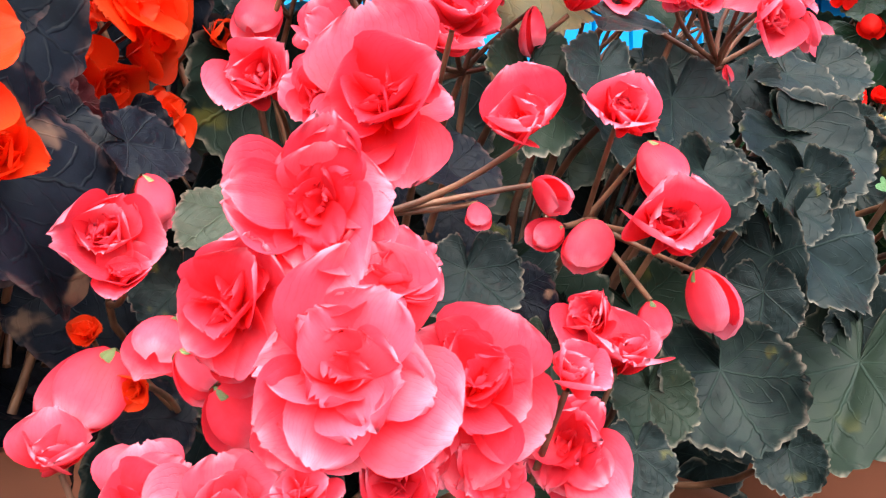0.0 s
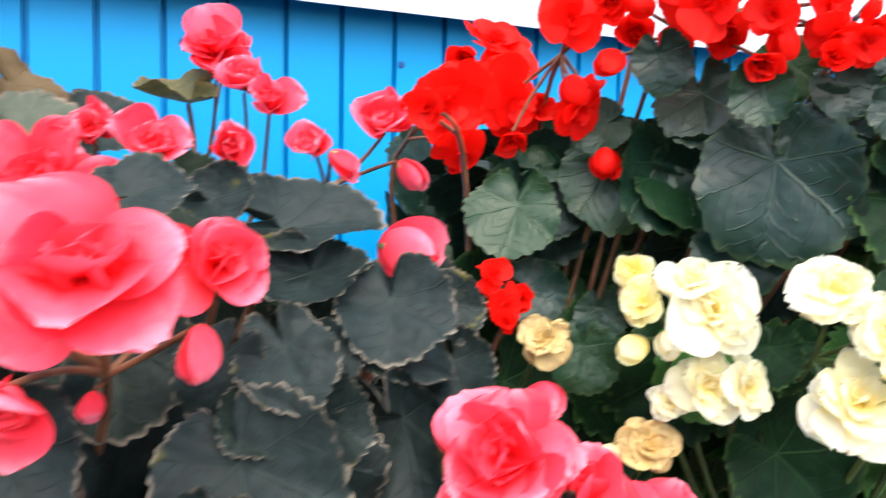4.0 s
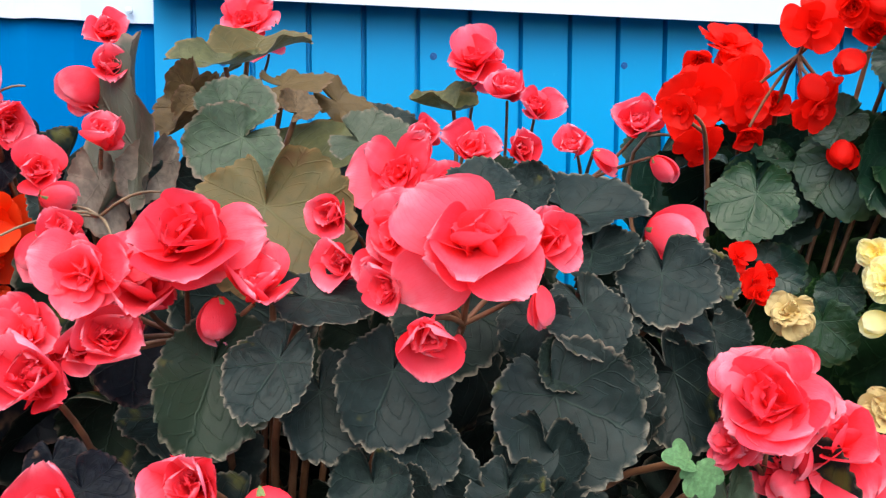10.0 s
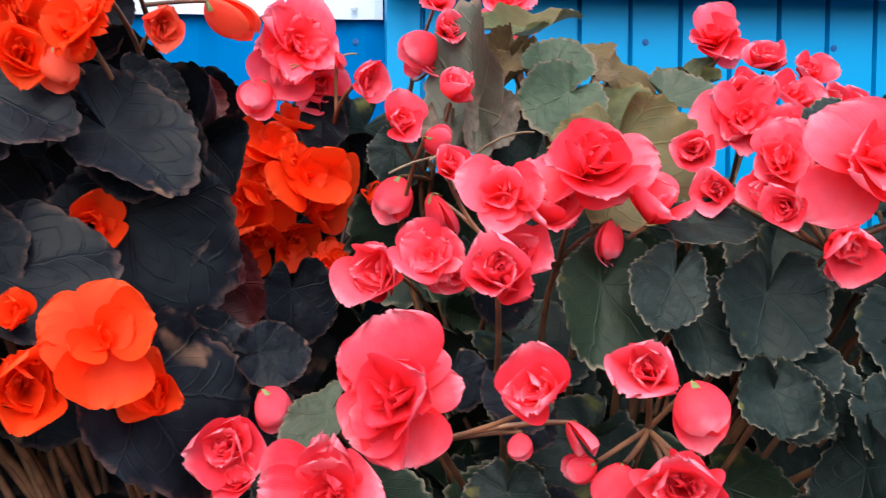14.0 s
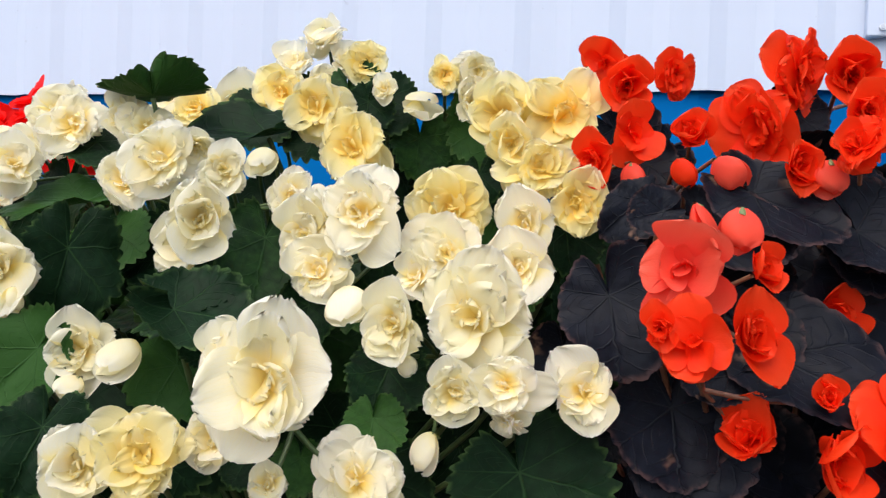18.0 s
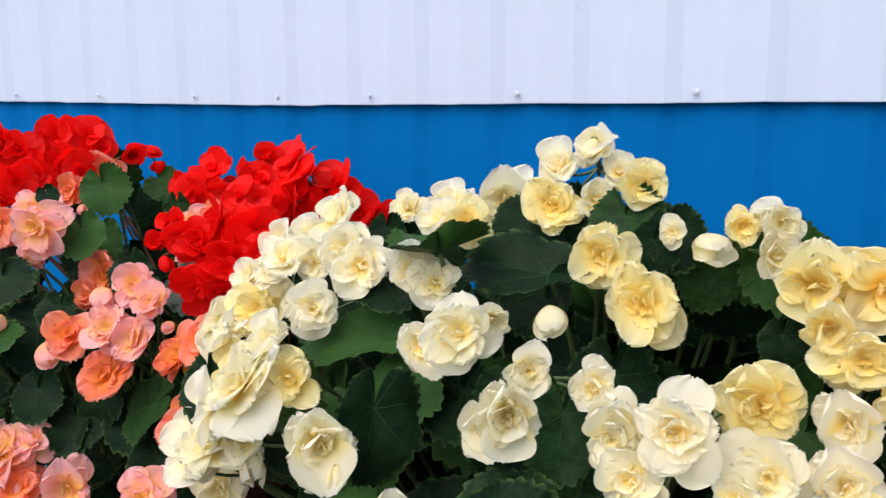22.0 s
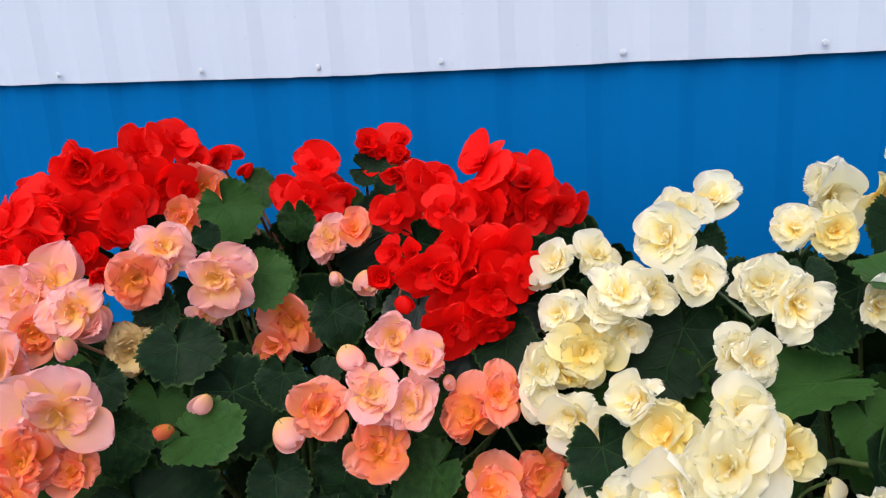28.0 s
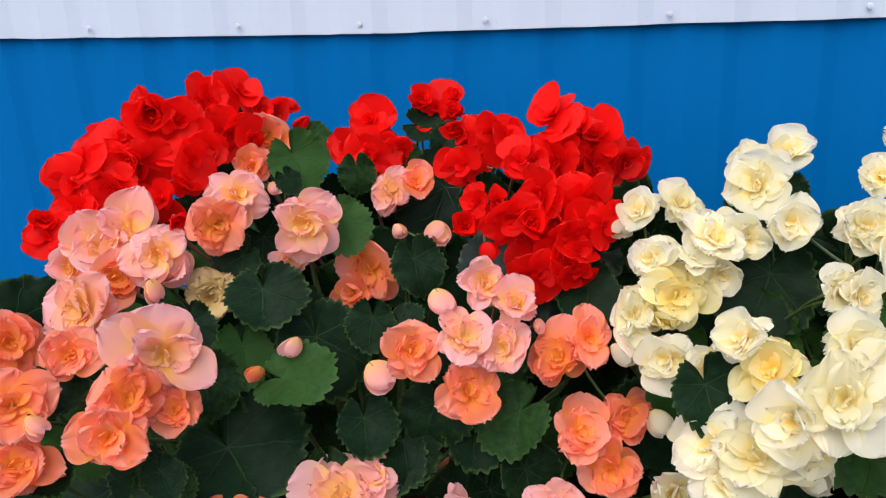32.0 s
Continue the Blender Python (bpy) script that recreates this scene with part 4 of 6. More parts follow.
P.blade((-0.905, 0.33, 0.476), (-0.892, 0.31, 0.445), (0.22, -0.6, 0.77), "green", 0, 1.05)
P.blade((-0.775, 0.36, 0.473), (-0.815, 0.345, 0.445), (0.08, -0.63, 0.77), "green", 2, 1.0)
P.blade((-0.881, 0.425, 0.581), (-0.866, 0.41, 0.546), (0.19, -0.7, 0.68), "green", 4, 0.95)
P.blade((-1.021, 0.51, 0.658), (-0.997, 0.5, 0.619), (0.32, -0.73, 0.61), "green", 0, 1.05)
P.blade((-0.946, 0.42, 0.617), (-0.923, 0.405, 0.586), (0.27, -0.71, 0.66), "green", 1, 1.1)
P.blade((-0.957, 0.37, 0.532), (-0.935, 0.35, 0.471), (0.3, -0.69, 0.67), "green", 2, 0.95)
P.blade((-1.118, 0.25, 0.535), (-1.097, 0.235, 0.515), (0.45, -0.52, 0.73), "green", 1, 1.2)
P.blade((-0.849, 0.36, 0.479), (-0.858, 0.345, 0.436), (0.17, -0.67, 0.72), "green", 4, 1.1)
P.blade((-0.888, 0.39, 0.53), (-0.868, 0.38, 0.525), (0.2, -0.66, 0.73), "green", 0, 1.5)
P.undergrowth(1, 0.04, share=0.2)
P.crowd(45, "peach", 0.3, 0.65)
P.depths(11, -1.22, -0.70, 0.24, 0.53, 0.57)
P.depths(31, -1.45, -1.22, 0.24, 0.46, 0.49)
P.depths(33, -1.5, -0.7, 0.10, 0.34, 0.44)
P.depths(34, -1.5, -1.15, 0.30, 0.50, 0.56)
P = Plant("begonia with clusters of bright red flowers, against the blue wall", -0.92, 0.6, 0.4, "green", RED_STEM, 0.12)
P.flower(-1.113, 0.47, 0.691, 0.0297, 0.51, -0.8, 0.32, 348, "red")
P.flower(-1.088, 0.512, 0.675, 0.0339, 0.54, -0.81, 0.23, 35, "red")
P.flower(-1.096, 0.451, 0.658, 0.0276, 0.5, -0.85, 0.18, 82, "red")
P.flower(-1.103, 0.512, 0.709, 0.0233, 0.4, -0.54, 0.74, 129, "red")
P.flower(-1.083, 0.543, 0.709, 0.0276, 0.54, -0.55, 0.64, 176, "red")
P.flower(-1.138, 0.459, 0.694, 0.0244, 0.33, -0.72, 0.61, 223, "red")
P.flower(-1.153, 0.438, 0.681, 0.0223, 0.17, -0.81, 0.56, 270, "red")
P.flower(-1.183, 0.415, 0.667, 0.0201, 0.11, -0.86, 0.5, 317, "red")
P.flower(-1.188, 0.408, 0.646, 0.0233, 0.13, -0.96, 0.23, 4, "red")
P.flower(-1.158, 0.416, 0.644, 0.0318, 0.4, -0.86, 0.32, 51, "red")
P.flower(-1.184, 0.402, 0.624, 0.0223, 0.33, -0.91, 0.25, 98, "red")
P.flower(-1.209, 0.386, 0.602, 0.0201, 0.04, -0.98, 0.19, 145, "red")
P.flower(-1.113, 0.426, 0.631, 0.0223, 0.6, -0.78, 0.2, 192, "red")
P.flower(-1.082, 0.389, 0.621, 0.0159, 0.5, -0.86, 0.05, 239, "red", "half")
P.flower(-1.141, 0.434, 0.661, 0.0191, 0.47, -0.84, 0.28, 286, "red", "half")
P.flower(-1.062, 0.514, 0.67, 0.0180, 0.66, -0.74, 0.12, 333, "red")
P.flower(-1.065, 0.629, 0.687, 0.0148, 0.56, -0.78, 0.29, 40, "red", "bud")
P.flower(-1.05, 0.621, 0.666, 0.0117, 0.61, -0.78, 0.12, -49, "red", "bud")
P.flower(-1.082, 0.605, 0.684, 0.0180, 0.7, -0.66, 0.26, 114, "red", "half")
P.flower(-0.98, 0.654, 0.663, 0.0318, 0.3, -0.85, 0.43, 161, "red")
P.flower(-0.997, 0.612, 0.641, 0.0265, 0.04, -0.98, 0.19, 208, "red")
P.flower(-0.973, 0.61, 0.63, 0.0276, 0.3, -0.95, 0.09, 255, "red")
P.flower(-0.946, 0.636, 0.633, 0.0212, 0.53, -0.83, 0.16, 302, "red")
P.flower(-0.914, 0.71, 0.669, 0.0265, 0.3, -0.76, 0.58, 349, "red")
P.flower(-0.933, 0.703, 0.675, 0.0191, 0.04, -0.86, 0.5, 36, "red", "half")
P.flower(-0.894, 0.708, 0.661, 0.0180, 0.47, -0.79, 0.4, 83, "red", "half")
P.flower(-0.875, 0.693, 0.653, 0.0114, 0.46, -0.88, 0.13, -10, "red", "bud")
P.flower(-0.85, 0.622, 0.642, 0.0296, -0.02, -0.93, 0.37, 177, "red")
P.flower(-0.809, 0.546, 0.659, 0.0228, 0.12, -0.78, 0.61, 224, "red")
P.flower(-0.766, 0.554, 0.678, 0.0251, -0.11, -0.9, 0.43, 271, "red")
P.flower(-0.729, 0.578, 0.654, 0.0285, 0.22, -0.81, 0.54, 318, "red")
P.flower(-0.699, 0.576, 0.63, 0.0251, 0.56, -0.81, 0.17, 5, "red")
P.flower(-0.764, 0.542, 0.64, 0.0296, 0.08, -0.95, 0.3, 52, "red")
P.flower(-0.793, 0.497, 0.647, 0.0217, 0.12, -0.91, 0.39, 99, "red")
P.flower(-0.729, 0.563, 0.629, 0.0262, 0.33, -0.92, 0.2, 146, "red")
P.flower(-0.794, 0.421, 0.615, 0.0262, 0.14, -0.95, 0.27, 193, "red")
P.flower(-0.768, 0.443, 0.629, 0.0262, 0.1, -0.94, 0.34, 240, "red")
P.flower(-0.739, 0.448, 0.621, 0.0262, 0.35, -0.91, 0.24, 287, "red")
P.flower(-0.746, 0.425, 0.596, 0.0308, 0.07, -0.98, 0.2, 334, "red")
P.flower(-0.82, 0.425, 0.627, 0.0171, -0.11, -0.96, 0.25, 21, "red")
P.flower(-0.831, 0.424, 0.605, 0.0160, -0.1, -0.98, 0.19, 68, "red", "half")
P.flower(-0.776, 0.421, 0.608, 0.0171, 0.11, -0.95, 0.28, 115, "red", "half")
P.flower(-0.718, 0.435, 0.605, 0.0171, 0.5, -0.83, 0.25, 162, "red")
P.flower(-0.769, 0.405, 0.571, 0.0239, -0.08, -0.99, 0.06, 209, "red")
P.flower(-0.741, 0.41, 0.57, 0.0194, 0.25, -0.97, -0.05, 256, "red")
P.flower(-0.86, 0.568, 0.629, 0.0217, -0.18, -0.96, 0.21, 303, "red")
P.flower(-0.81, 0.406, 0.589, 0.0091, 0.16, -0.98, 0.12, 10, "red", "bud")
P.flower(-1.189, 0.445, 0.664, 0.0201, 0.3, -0.82, 0.49, 37, "red")
P.flower(-1.211, 0.411, 0.607, 0.0201, 0.14, -0.91, 0.38, 84, "red")
P.flower(-0.771, 0.437, 0.588, 0.0217, 0.1, -0.95, 0.3, 131, "red")
P.leaf(-0.898, 0.676, 0.631, 0.024, 0.31, -0.88, 0.36, -120, "green", 0)
P.leaf(-0.979, 0.584, 0.616, 0.021, 0.22, -0.89, 0.4, -90, "green", 4)
P.leaf(-0.751, 0.43, 0.534, 0.032, 0.26, -0.8, 0.54, -80, "gloss", 1)
P.leaf(-0.812, 0.446, 0.559, 0.033, 0.14, -0.8, 0.59, -90, "gloss", 0)
P.leaf(-1.176, 0.473, 0.642, 0.025, 0.54, -0.71, 0.46, -90, "green", 2)
P.leaf(-1.099, 0.513, 0.638, 0.029, 0.45, -0.76, 0.46, -90, "green", 4)
P.leaf(-0.942, 0.632, 0.605, 0.032, 0.26, -0.83, 0.49, -90, "green", 1)
P.leaf(-0.729, 0.471, 0.562, 0.028, 0.32, -0.81, 0.49, -70, "gloss", 3)
P.blade((-0.94, 0.695, 0.65), (-0.902, 0.69, 0.642), (0.2, -0.76, 0.62), "green", 0, 1.0)
P.blade((-0.886, 0.62, 0.608), (-0.909, 0.6, 0.512), (0.18, -0.83, 0.52), "gloss", 1, 0.75)
P.blade((-1.051, 0.62, 0.652), (-1.019, 0.61, 0.629), (0.32, -0.78, 0.54), "green", 2, 1.0)
P.undergrowth(2, 0.04, share=0.3)
P.crowd(41, "red", 0.7)
P.depths(12, -1.16, -0.66, 0.40, 0.60, 0.69)
P = Plant("large begonia with pale yellow frilled flowers and dark green leaves", -0.42, 0.42, 0.36, "green", GREEN_STEM, 0.15)
P.flower(-0.527, 0.331, 0.623, 0.0243, 0.50, -0.83, 0.26, 339, "yellow")
P.flower(-0.562, 0.312, 0.596, 0.0168, 0.50, -0.86, 0.12, 182, "yellow")
P.flower(-0.427, 0.286, 0.595, 0.0209, 0.50, -0.86, 0.09, 185, "yellow")
P.flower(-0.461, 0.318, 0.618, 0.0183, 0.33, -0.89, 0.32, 353, "yellow")
P.flower(-0.456, 0.291, 0.582, 0.0176, 0.32, -0.93, 0.20, 20, "yellow", "half")
P.flower(-0.488, 0.415, 0.646, 0.0189, 0.35, -0.87, 0.36, 344, "gold")
P.flower(-0.480, 0.473, 0.658, 0.0254, 0.32, -0.88, 0.35, -10, "yellow", "half")
P.flower(-0.446, 0.476, 0.656, 0.0194, 0.25, -0.94, 0.24, 0, "gold", "half")
P.flower(-0.384, 0.260, 0.561, 0.0221, 0.33, -0.93, 0.14, -10, "yellow", "half")
P.flower(-0.399, 0.271, 0.545, 0.0184, 0.34, -0.93, 0.12, 8, "yellow", "half")
P.flower(-0.383, 0.325, 0.598, 0.0129, 0.41, -0.91, 0.10, -4, "yellow", "bud")
P.flower(-0.372, 0.262, 0.588, 0.0147, 0.43, -0.89, 0.16, -10, "yellow", "half")
P.flower(-0.361, 0.361, 0.638, 0.0228, 0.27, -0.96, 0.10, 261, "gold")
P.flower(-0.331, 0.355, 0.610, 0.0293, 0.35, -0.93, 0.09, 293, "gold")
P.flower(-0.291, 0.263, 0.566, 0.0224, 0.33, -0.94, 0.11, 256, "yellow")
P.flower(-0.320, 0.273, 0.562, 0.0184, 0.29, -0.95, 0.09, 91, "yellow")
P.flower(-0.342, 0.287, 0.576, 0.0148, 0.24, -0.96, 0.15, 14, "yellow")
P.flower(-0.325, 0.270, 0.554, 0.0157, 0.30, -0.95, 0.05, 20, "yellow", "half")
P.flower(-0.313, 0.263, 0.534, 0.0166, 0.31, -0.95, 0.06, 20, "yellow", "half")
P.flower(-0.292, 0.251, 0.518, 0.0138, 0.37, -0.92, 0.13, 16, "yellow", "bud")
P.flower(-0.397, 0.437, 0.699, 0.0142, 0.37, -0.93, 0.03, -22, "yellow", "bud")
P.flower(-0.376, 0.443, 0.685, 0.0106, 0.40, -0.92, 0.05, -45, "yellow", "bud")
P.flower(-0.360, 0.441, 0.674, 0.0126, 0.28, -0.94, 0.17, 20, "gold", "half")
P.flower(-0.322, 0.380, 0.653, 0.0098, 0.30, -0.95, 0.12, 8, "yellow", "half")
P.flower(-0.297, 0.382, 0.643, 0.0151, 0.20, -0.98, -0.02, 46, "yellow", "bud")
P.flower(-0.278, 0.373, 0.661, 0.0133, 0.21, -0.98, -0.01, 281, "gold")
P.flower(-0.258, 0.378, 0.663, 0.0142, 0.34, -0.94, -0.02, 112, "yellow")
P.flower(-0.261, 0.378, 0.643, 0.0155, 0.20, -0.97, -0.13, 8, "yellow", "half")
P.flower(-0.201, 0.365, 0.633, 0.0285, 0.11, -0.99, 0.03, 39, "gold")
P.flower(-0.235, 0.357, 0.631, 0.0205, 0.07, -1.00, -0.00, -10, "gold", "half")
P.flower(-0.208, 0.334, 0.597, 0.0200, 0.08, -1.00, 0.05, 18, "gold")
P.flower(-0.226, 0.336, 0.612, 0.0141, -0.00, -1.00, 0.03, 20, "gold", "half")
P.flower(-0.186, 0.336, 0.577, 0.0192, 0.13, -0.99, 0.00, -10, "gold", "half")
P.flower(-0.213, 0.323, 0.564, 0.0188, 0.11, -0.99, 0.07, 20, "yellow", "half")
P.flower(-0.257, 0.315, 0.571, 0.0252, 0.18, -0.97, 0.16, 176, "gold")
P.flower(-0.246, 0.276, 0.545, 0.0202, 0.17, -0.93, 0.33, 308, "yellow")
P.flower(-0.213, 0.298, 0.538, 0.0199, 0.21, -0.94, 0.28, 0, "yellow", "half")
P.flower(-0.260, 0.271, 0.533, 0.0153, 0.14, -0.95, 0.28, 20, "yellow", "half")
P.flower(-0.224, 0.251, 0.516, 0.0291, 0.13, -0.96, 0.26, 188, "yellow")
P.flower(-0.263, 0.245, 0.511, 0.0178, 0.07, -0.97, 0.24, 8, "yellow", "half")
P.flower(-0.205, 0.236, 0.487, 0.0175, 0.08, -0.97, 0.22, 173, "yellow")
P.flower(-0.230, 0.234, 0.483, 0.0145, 0.06, -0.98, 0.19, -10, "yellow", "half")
P.flower(-0.173, 0.265, 0.481, 0.0183, 0.09, -0.93, 0.36, 20, "yellow", "half")
P.flower(-0.256, 0.243, 0.491, 0.0061, 0.08, -0.97, 0.25, 39, "yellow", "bud")
P.flower(-0.246, 0.245, 0.448, 0.0120, 0.19, -0.95, 0.25, -20, "yellow", "bud")
P.flower(-0.295, 0.173, 0.492, 0.0294, 0.32, -0.88, 0.36, 85, "yellow")
P.flower(-0.332, 0.207, 0.494, 0.0174, 0.23, -0.91, 0.33, 20, "yellow", "half")
P.flower(-0.327, 0.188, 0.461, 0.0141, 0.32, -0.90, 0.29, -10, "yellow", "half")
P.flower(-0.352, 0.169, 0.455, 0.0209, 0.45, -0.80, 0.39, 93, "gold")
P.flower(-0.381, 0.166, 0.448, 0.0190, 0.36, -0.84, 0.41, 8, "yellow", "half")
P.flower(-0.271, 0.217, 0.439, 0.0232, 0.24, -0.84, 0.49, 112, "yellow")
P.flower(-0.302, 0.190, 0.442, 0.0109, 0.30, -0.86, 0.41, 0, "yellow", "half")
P.flower(-0.443, 0.242, 0.487, 0.0194, 0.45, -0.85, 0.27, -10, "yellow", "half")
P.flower(-0.406, 0.221, 0.485, 0.0153, 0.55, -0.81, 0.21, -28, "yellow", "bud")
P.flower(-0.438, 0.224, 0.469, 0.0090, 0.57, -0.81, 0.15, -49, "yellow", "bud")
P.flower(-0.498, 0.220, 0.477, 0.0145, 0.66, -0.73, 0.20, -19, "yellow", "bud")
P.flower(-0.490, 0.227, 0.435, 0.0186, 0.50, -0.79, 0.37, 0, "yellow", "half")
P.flower(-0.670, 0.361, 0.463, 0.0130, 0.61, -0.75, 0.26, 19, "yellow", "bud")
P.flower(-0.502, 0.240, 0.528, 0.0247, 0.67, -0.72, 0.18, 8, "yellow", "half")
P.flower(-0.484, 0.232, 0.511, 0.0089, 0.65, -0.76, 0.06, -9, "yellow", "bud")
P.flower(-0.508, 0.275, 0.522, 0.0113, 0.70, -0.69, 0.18, 31, "yellow", "bud")
P.flower(-0.544, 0.337, 0.633, 0.0189, 0.39, -0.81, 0.44, 0, "yellow", "half")
P.flower(-0.540, 0.261, 0.557, 0.0189, 0.51, -0.75, 0.42, 321, "gold")
P.flower(-0.505, 0.237, 0.509, 0.0161, 0.48, -0.79, 0.37, -17, "yellow", "bud")
P.flower(-0.579, 0.264, 0.485, 0.0164, 0.39, -0.80, 0.46, 44, "yellow", "bud")
P.flower(-0.554, 0.305, 0.594, 0.0166, 0.35, -0.90, 0.25, 8, "yellow", "half")
P.flower(-0.662, 0.314, 0.430, 0.0224, 0.46, -0.73, 0.50, 20, "yellow", "half")
P.flower(-0.582, 0.265, 0.503, 0.0142, 0.40, -0.82, 0.42, -10, "yellow", "half")
P.flower(-0.512, 0.424, 0.646, 0.0184, 0.02, -0.84, 0.54, 0, "yellow", "half")
P.flower(-0.481, 0.322, 0.626, 0.0158, 0.04, -0.87, 0.49, -10, "yellow", "half")
P.flower(-0.548, 0.341, 0.631, 0.0211, 0.07, -0.86, 0.50, -10, "yellow", "half")
P.flower(-0.428, 0.460, 0.685, 0.0204, 0.14, -0.80, 0.59, 10, "yellow", "half")
P.flower(-0.392, 0.440, 0.701, 0.0187, 0.10, -0.86, 0.50, 80, "yellow", "half")
P.flower(-0.376, 0.440, 0.685, 0.0149, 0.38, -0.78, 0.50, 20, "yellow", "half")
P.flower(-0.352, 0.420, 0.679, 0.0181, 0.35, -0.79, 0.50, 0, "gold", "half")
P.flower(-0.421, 0.430, 0.660, 0.0214, -0.05, -0.94, 0.34, 60, "gold", "half")
P.flower(-0.390, 0.430, 0.667, 0.0148, 0.11, -0.96, 0.24, 0, "yellow", "half")
P.flower(-0.480, 0.490, 0.661, 0.0228, 0.28, -0.75, 0.60, 30, "yellow", "half")
P.flower(-0.558, 0.530, 0.646, 0.0230, 0.07, -0.69, 0.72, 10, "yellow", "half")
P.flower(-0.589, 0.500, 0.642, 0.0199, -0.30, -0.71, 0.64, 80, "yellow", "half")
P.flower(-0.600, 0.410, 0.643, 0.0224, -0.12, -0.74, 0.66, 20, "yellow", "half")
P.flower(-0.616, 0.420, 0.633, 0.0122, -0.39, -0.71, 0.58, 0, "yellow", "bud")
P.flower(-0.580, 0.390, 0.621, 0.0220, -0.07, -0.93, 0.37, 0, "yellow", "half")
P.flower(-0.613, 0.385, 0.611, 0.0189, -0.04, -0.96, 0.29, 50, "yellow", "half")
P.flower(-0.637, 0.378, 0.611, 0.0236, -0.09, -0.83, 0.55, 117, "yellow")
P.flower(-0.680, 0.385, 0.592, 0.0221, -0.21, -0.75, 0.63, 30, "yellow")
P.flower(-0.660, 0.370, 0.567, 0.0247, -0.05, -0.80, 0.60, 269, "gold")
P.flower(-0.692, 0.360, 0.555, 0.0217, -0.10, -0.73, 0.68, 257, "yellow")
P.flower(-0.629, 0.380, 0.583, 0.0162, 0.11, -0.99, 0.11, 40, "yellow", "half")
P.flower(-0.668, 0.345, 0.528, 0.0214, -0.05, -0.94, 0.34, 15, "yellow", "half")
P.flower(-0.699, 0.355, 0.524, 0.0126, -0.21, -0.95, 0.24, 60, "yellow", "bud")
P.flower(-0.640, 0.320, 0.534, 0.0188, 0.01, -0.94, 0.33, 100, "yellow", "half")
P.flower(-0.621, 0.297, 0.565, 0.0212, -0.38, -0.70, 0.60, 20, "yellow", "half")
P.flower(-0.606, 0.290, 0.547, 0.0231, 0.05, -0.91, 0.42, 200, "gold", "half")
P.flower(-0.641, 0.280, 0.495, 0.0245, -0.35, -0.65, 0.68, 60, "yellow")
P.flower(-0.614, 0.265, 0.495, 0.0300, -0.12, -0.65, 0.75, 350, "yellow")
P.flower(-0.570, 0.250, 0.548, 0.0308, -0.17, -0.63, 0.76, 250, "yellow")
P.flower(-0.594, 0.255, 0.530, 0.0247, -0.51, -0.78, 0.36, 0, "yellow", "half")
P.flower(-0.686, 0.440, 0.615, 0.0203, -0.11, -0.73, 0.68, 8, "yellow", "half")
P.flower(-0.657, 0.440, 0.620, 0.0203, 0.05, -0.74, 0.67, 20, "yellow", "half")
P.flower(-0.702, 0.440, 0.601, 0.0126, -0.21, -0.90, 0.37, 20, "yellow", "bud")
P.flower(-0.561, 0.270, 0.575, 0.0190, -0.23, -0.80, 0.56, 10, "yellow", "half")
P.leaf(-0.465, 0.327, 0.639, 0.034, -0.06, -0.1, 0.99, 190, "green", 3)
P.leaf(-0.513, 0.366, 0.623, 0.018, 0.15, -0.78, 0.61, -90, "green", 2)
P.leaf(-0.411, 0.315, 0.546, 0.021, 0.03, -0.86, 0.51, -90, "green", 2)
P.leaf(-0.448, 0.326, 0.533, 0.028, 0.09, -0.85, 0.51, -90, "green", 3)
P.leaf(-0.575, 0.436, 0.628, 0.017, 0.23, -0.83, 0.51, -90, "green", 0)
P.leaf(-0.48, 0.307, 0.545, 0.026, 0.22, -0.78, 0.59, -80, "green", 2)
P.leaf(-0.361, 0.221, 0.513, 0.027, 0.33, -0.64, 0.69, -10, "green", 3)
P.leaf(-0.465, 0.234, 0.43, 0.023, 0.45, -0.72, 0.53, -110, "green", 4)
P.leaf(-0.274, 0.245, 0.457, 0.016, 0.21, -0.84, 0.5, -90, "green", 0)
P.leaf(-0.28, 0.423, 0.625, 0.024, 0.18, -0.98, 0.1, -90, "green", 2)
P.leaf(-0.407, 0.282, 0.532, 0.018, 0.47, -0.87, 0.16, -90, "green", 4)
P.leaf(-0.364, 0.232, 0.492, 0.011, 0.33, -0.87, 0.36, 170, "green", 3)
P.leaf(-0.335, 0.383, 0.64, 0.017, 0.29, -0.94, 0.16, -90, "green", 0)
P.leaf(-0.291, 0.302, 0.536, 0.014, 0.25, -0.96, 0.16, -90, "green", 2)
P.leaf(-0.252, 0.367, 0.59, 0.015, 0.15, -0.99, 0.05, -90, "green", 4)
P.leaf(-0.302, 0.222, 0.441, 0.013, 0.28, -0.8, 0.54, -90, "green", 1)
P.leaf(-0.329, 0.216, 0.441, 0.012, 0.33, -0.78, 0.54, -100, "green", 2)
P.leaf(-0.466, 0.322, 0.525, 0.019, 0.51, -0.82, 0.26, -90, "green", 4)
P.leaf(-0.568, 0.276, 0.42, 0.020, 0.53, -0.68, 0.51, -90, "green", 1)
P.leaf(-0.331, 0.289, 0.507, 0.018, 0.32, -0.89, 0.31, -90, "green", 3)
P.leaf(-0.307, 0.413, 0.617, 0.022, 0.23, -0.97, 0.11, -90, "green", 0)
P.leaf(-0.717, 0.478, 0.596, 0.027, 0.23, -0.85, 0.48, -90, "green", 4)
P.leaf(-0.728, 0.423, 0.545, 0.028, 0.16, -0.82, 0.56, -90, "green", 1)
P.leaf(-0.192, 0.351, 0.554, 0.020, 0.23, -0.95, 0.22, -80, "green", 0)
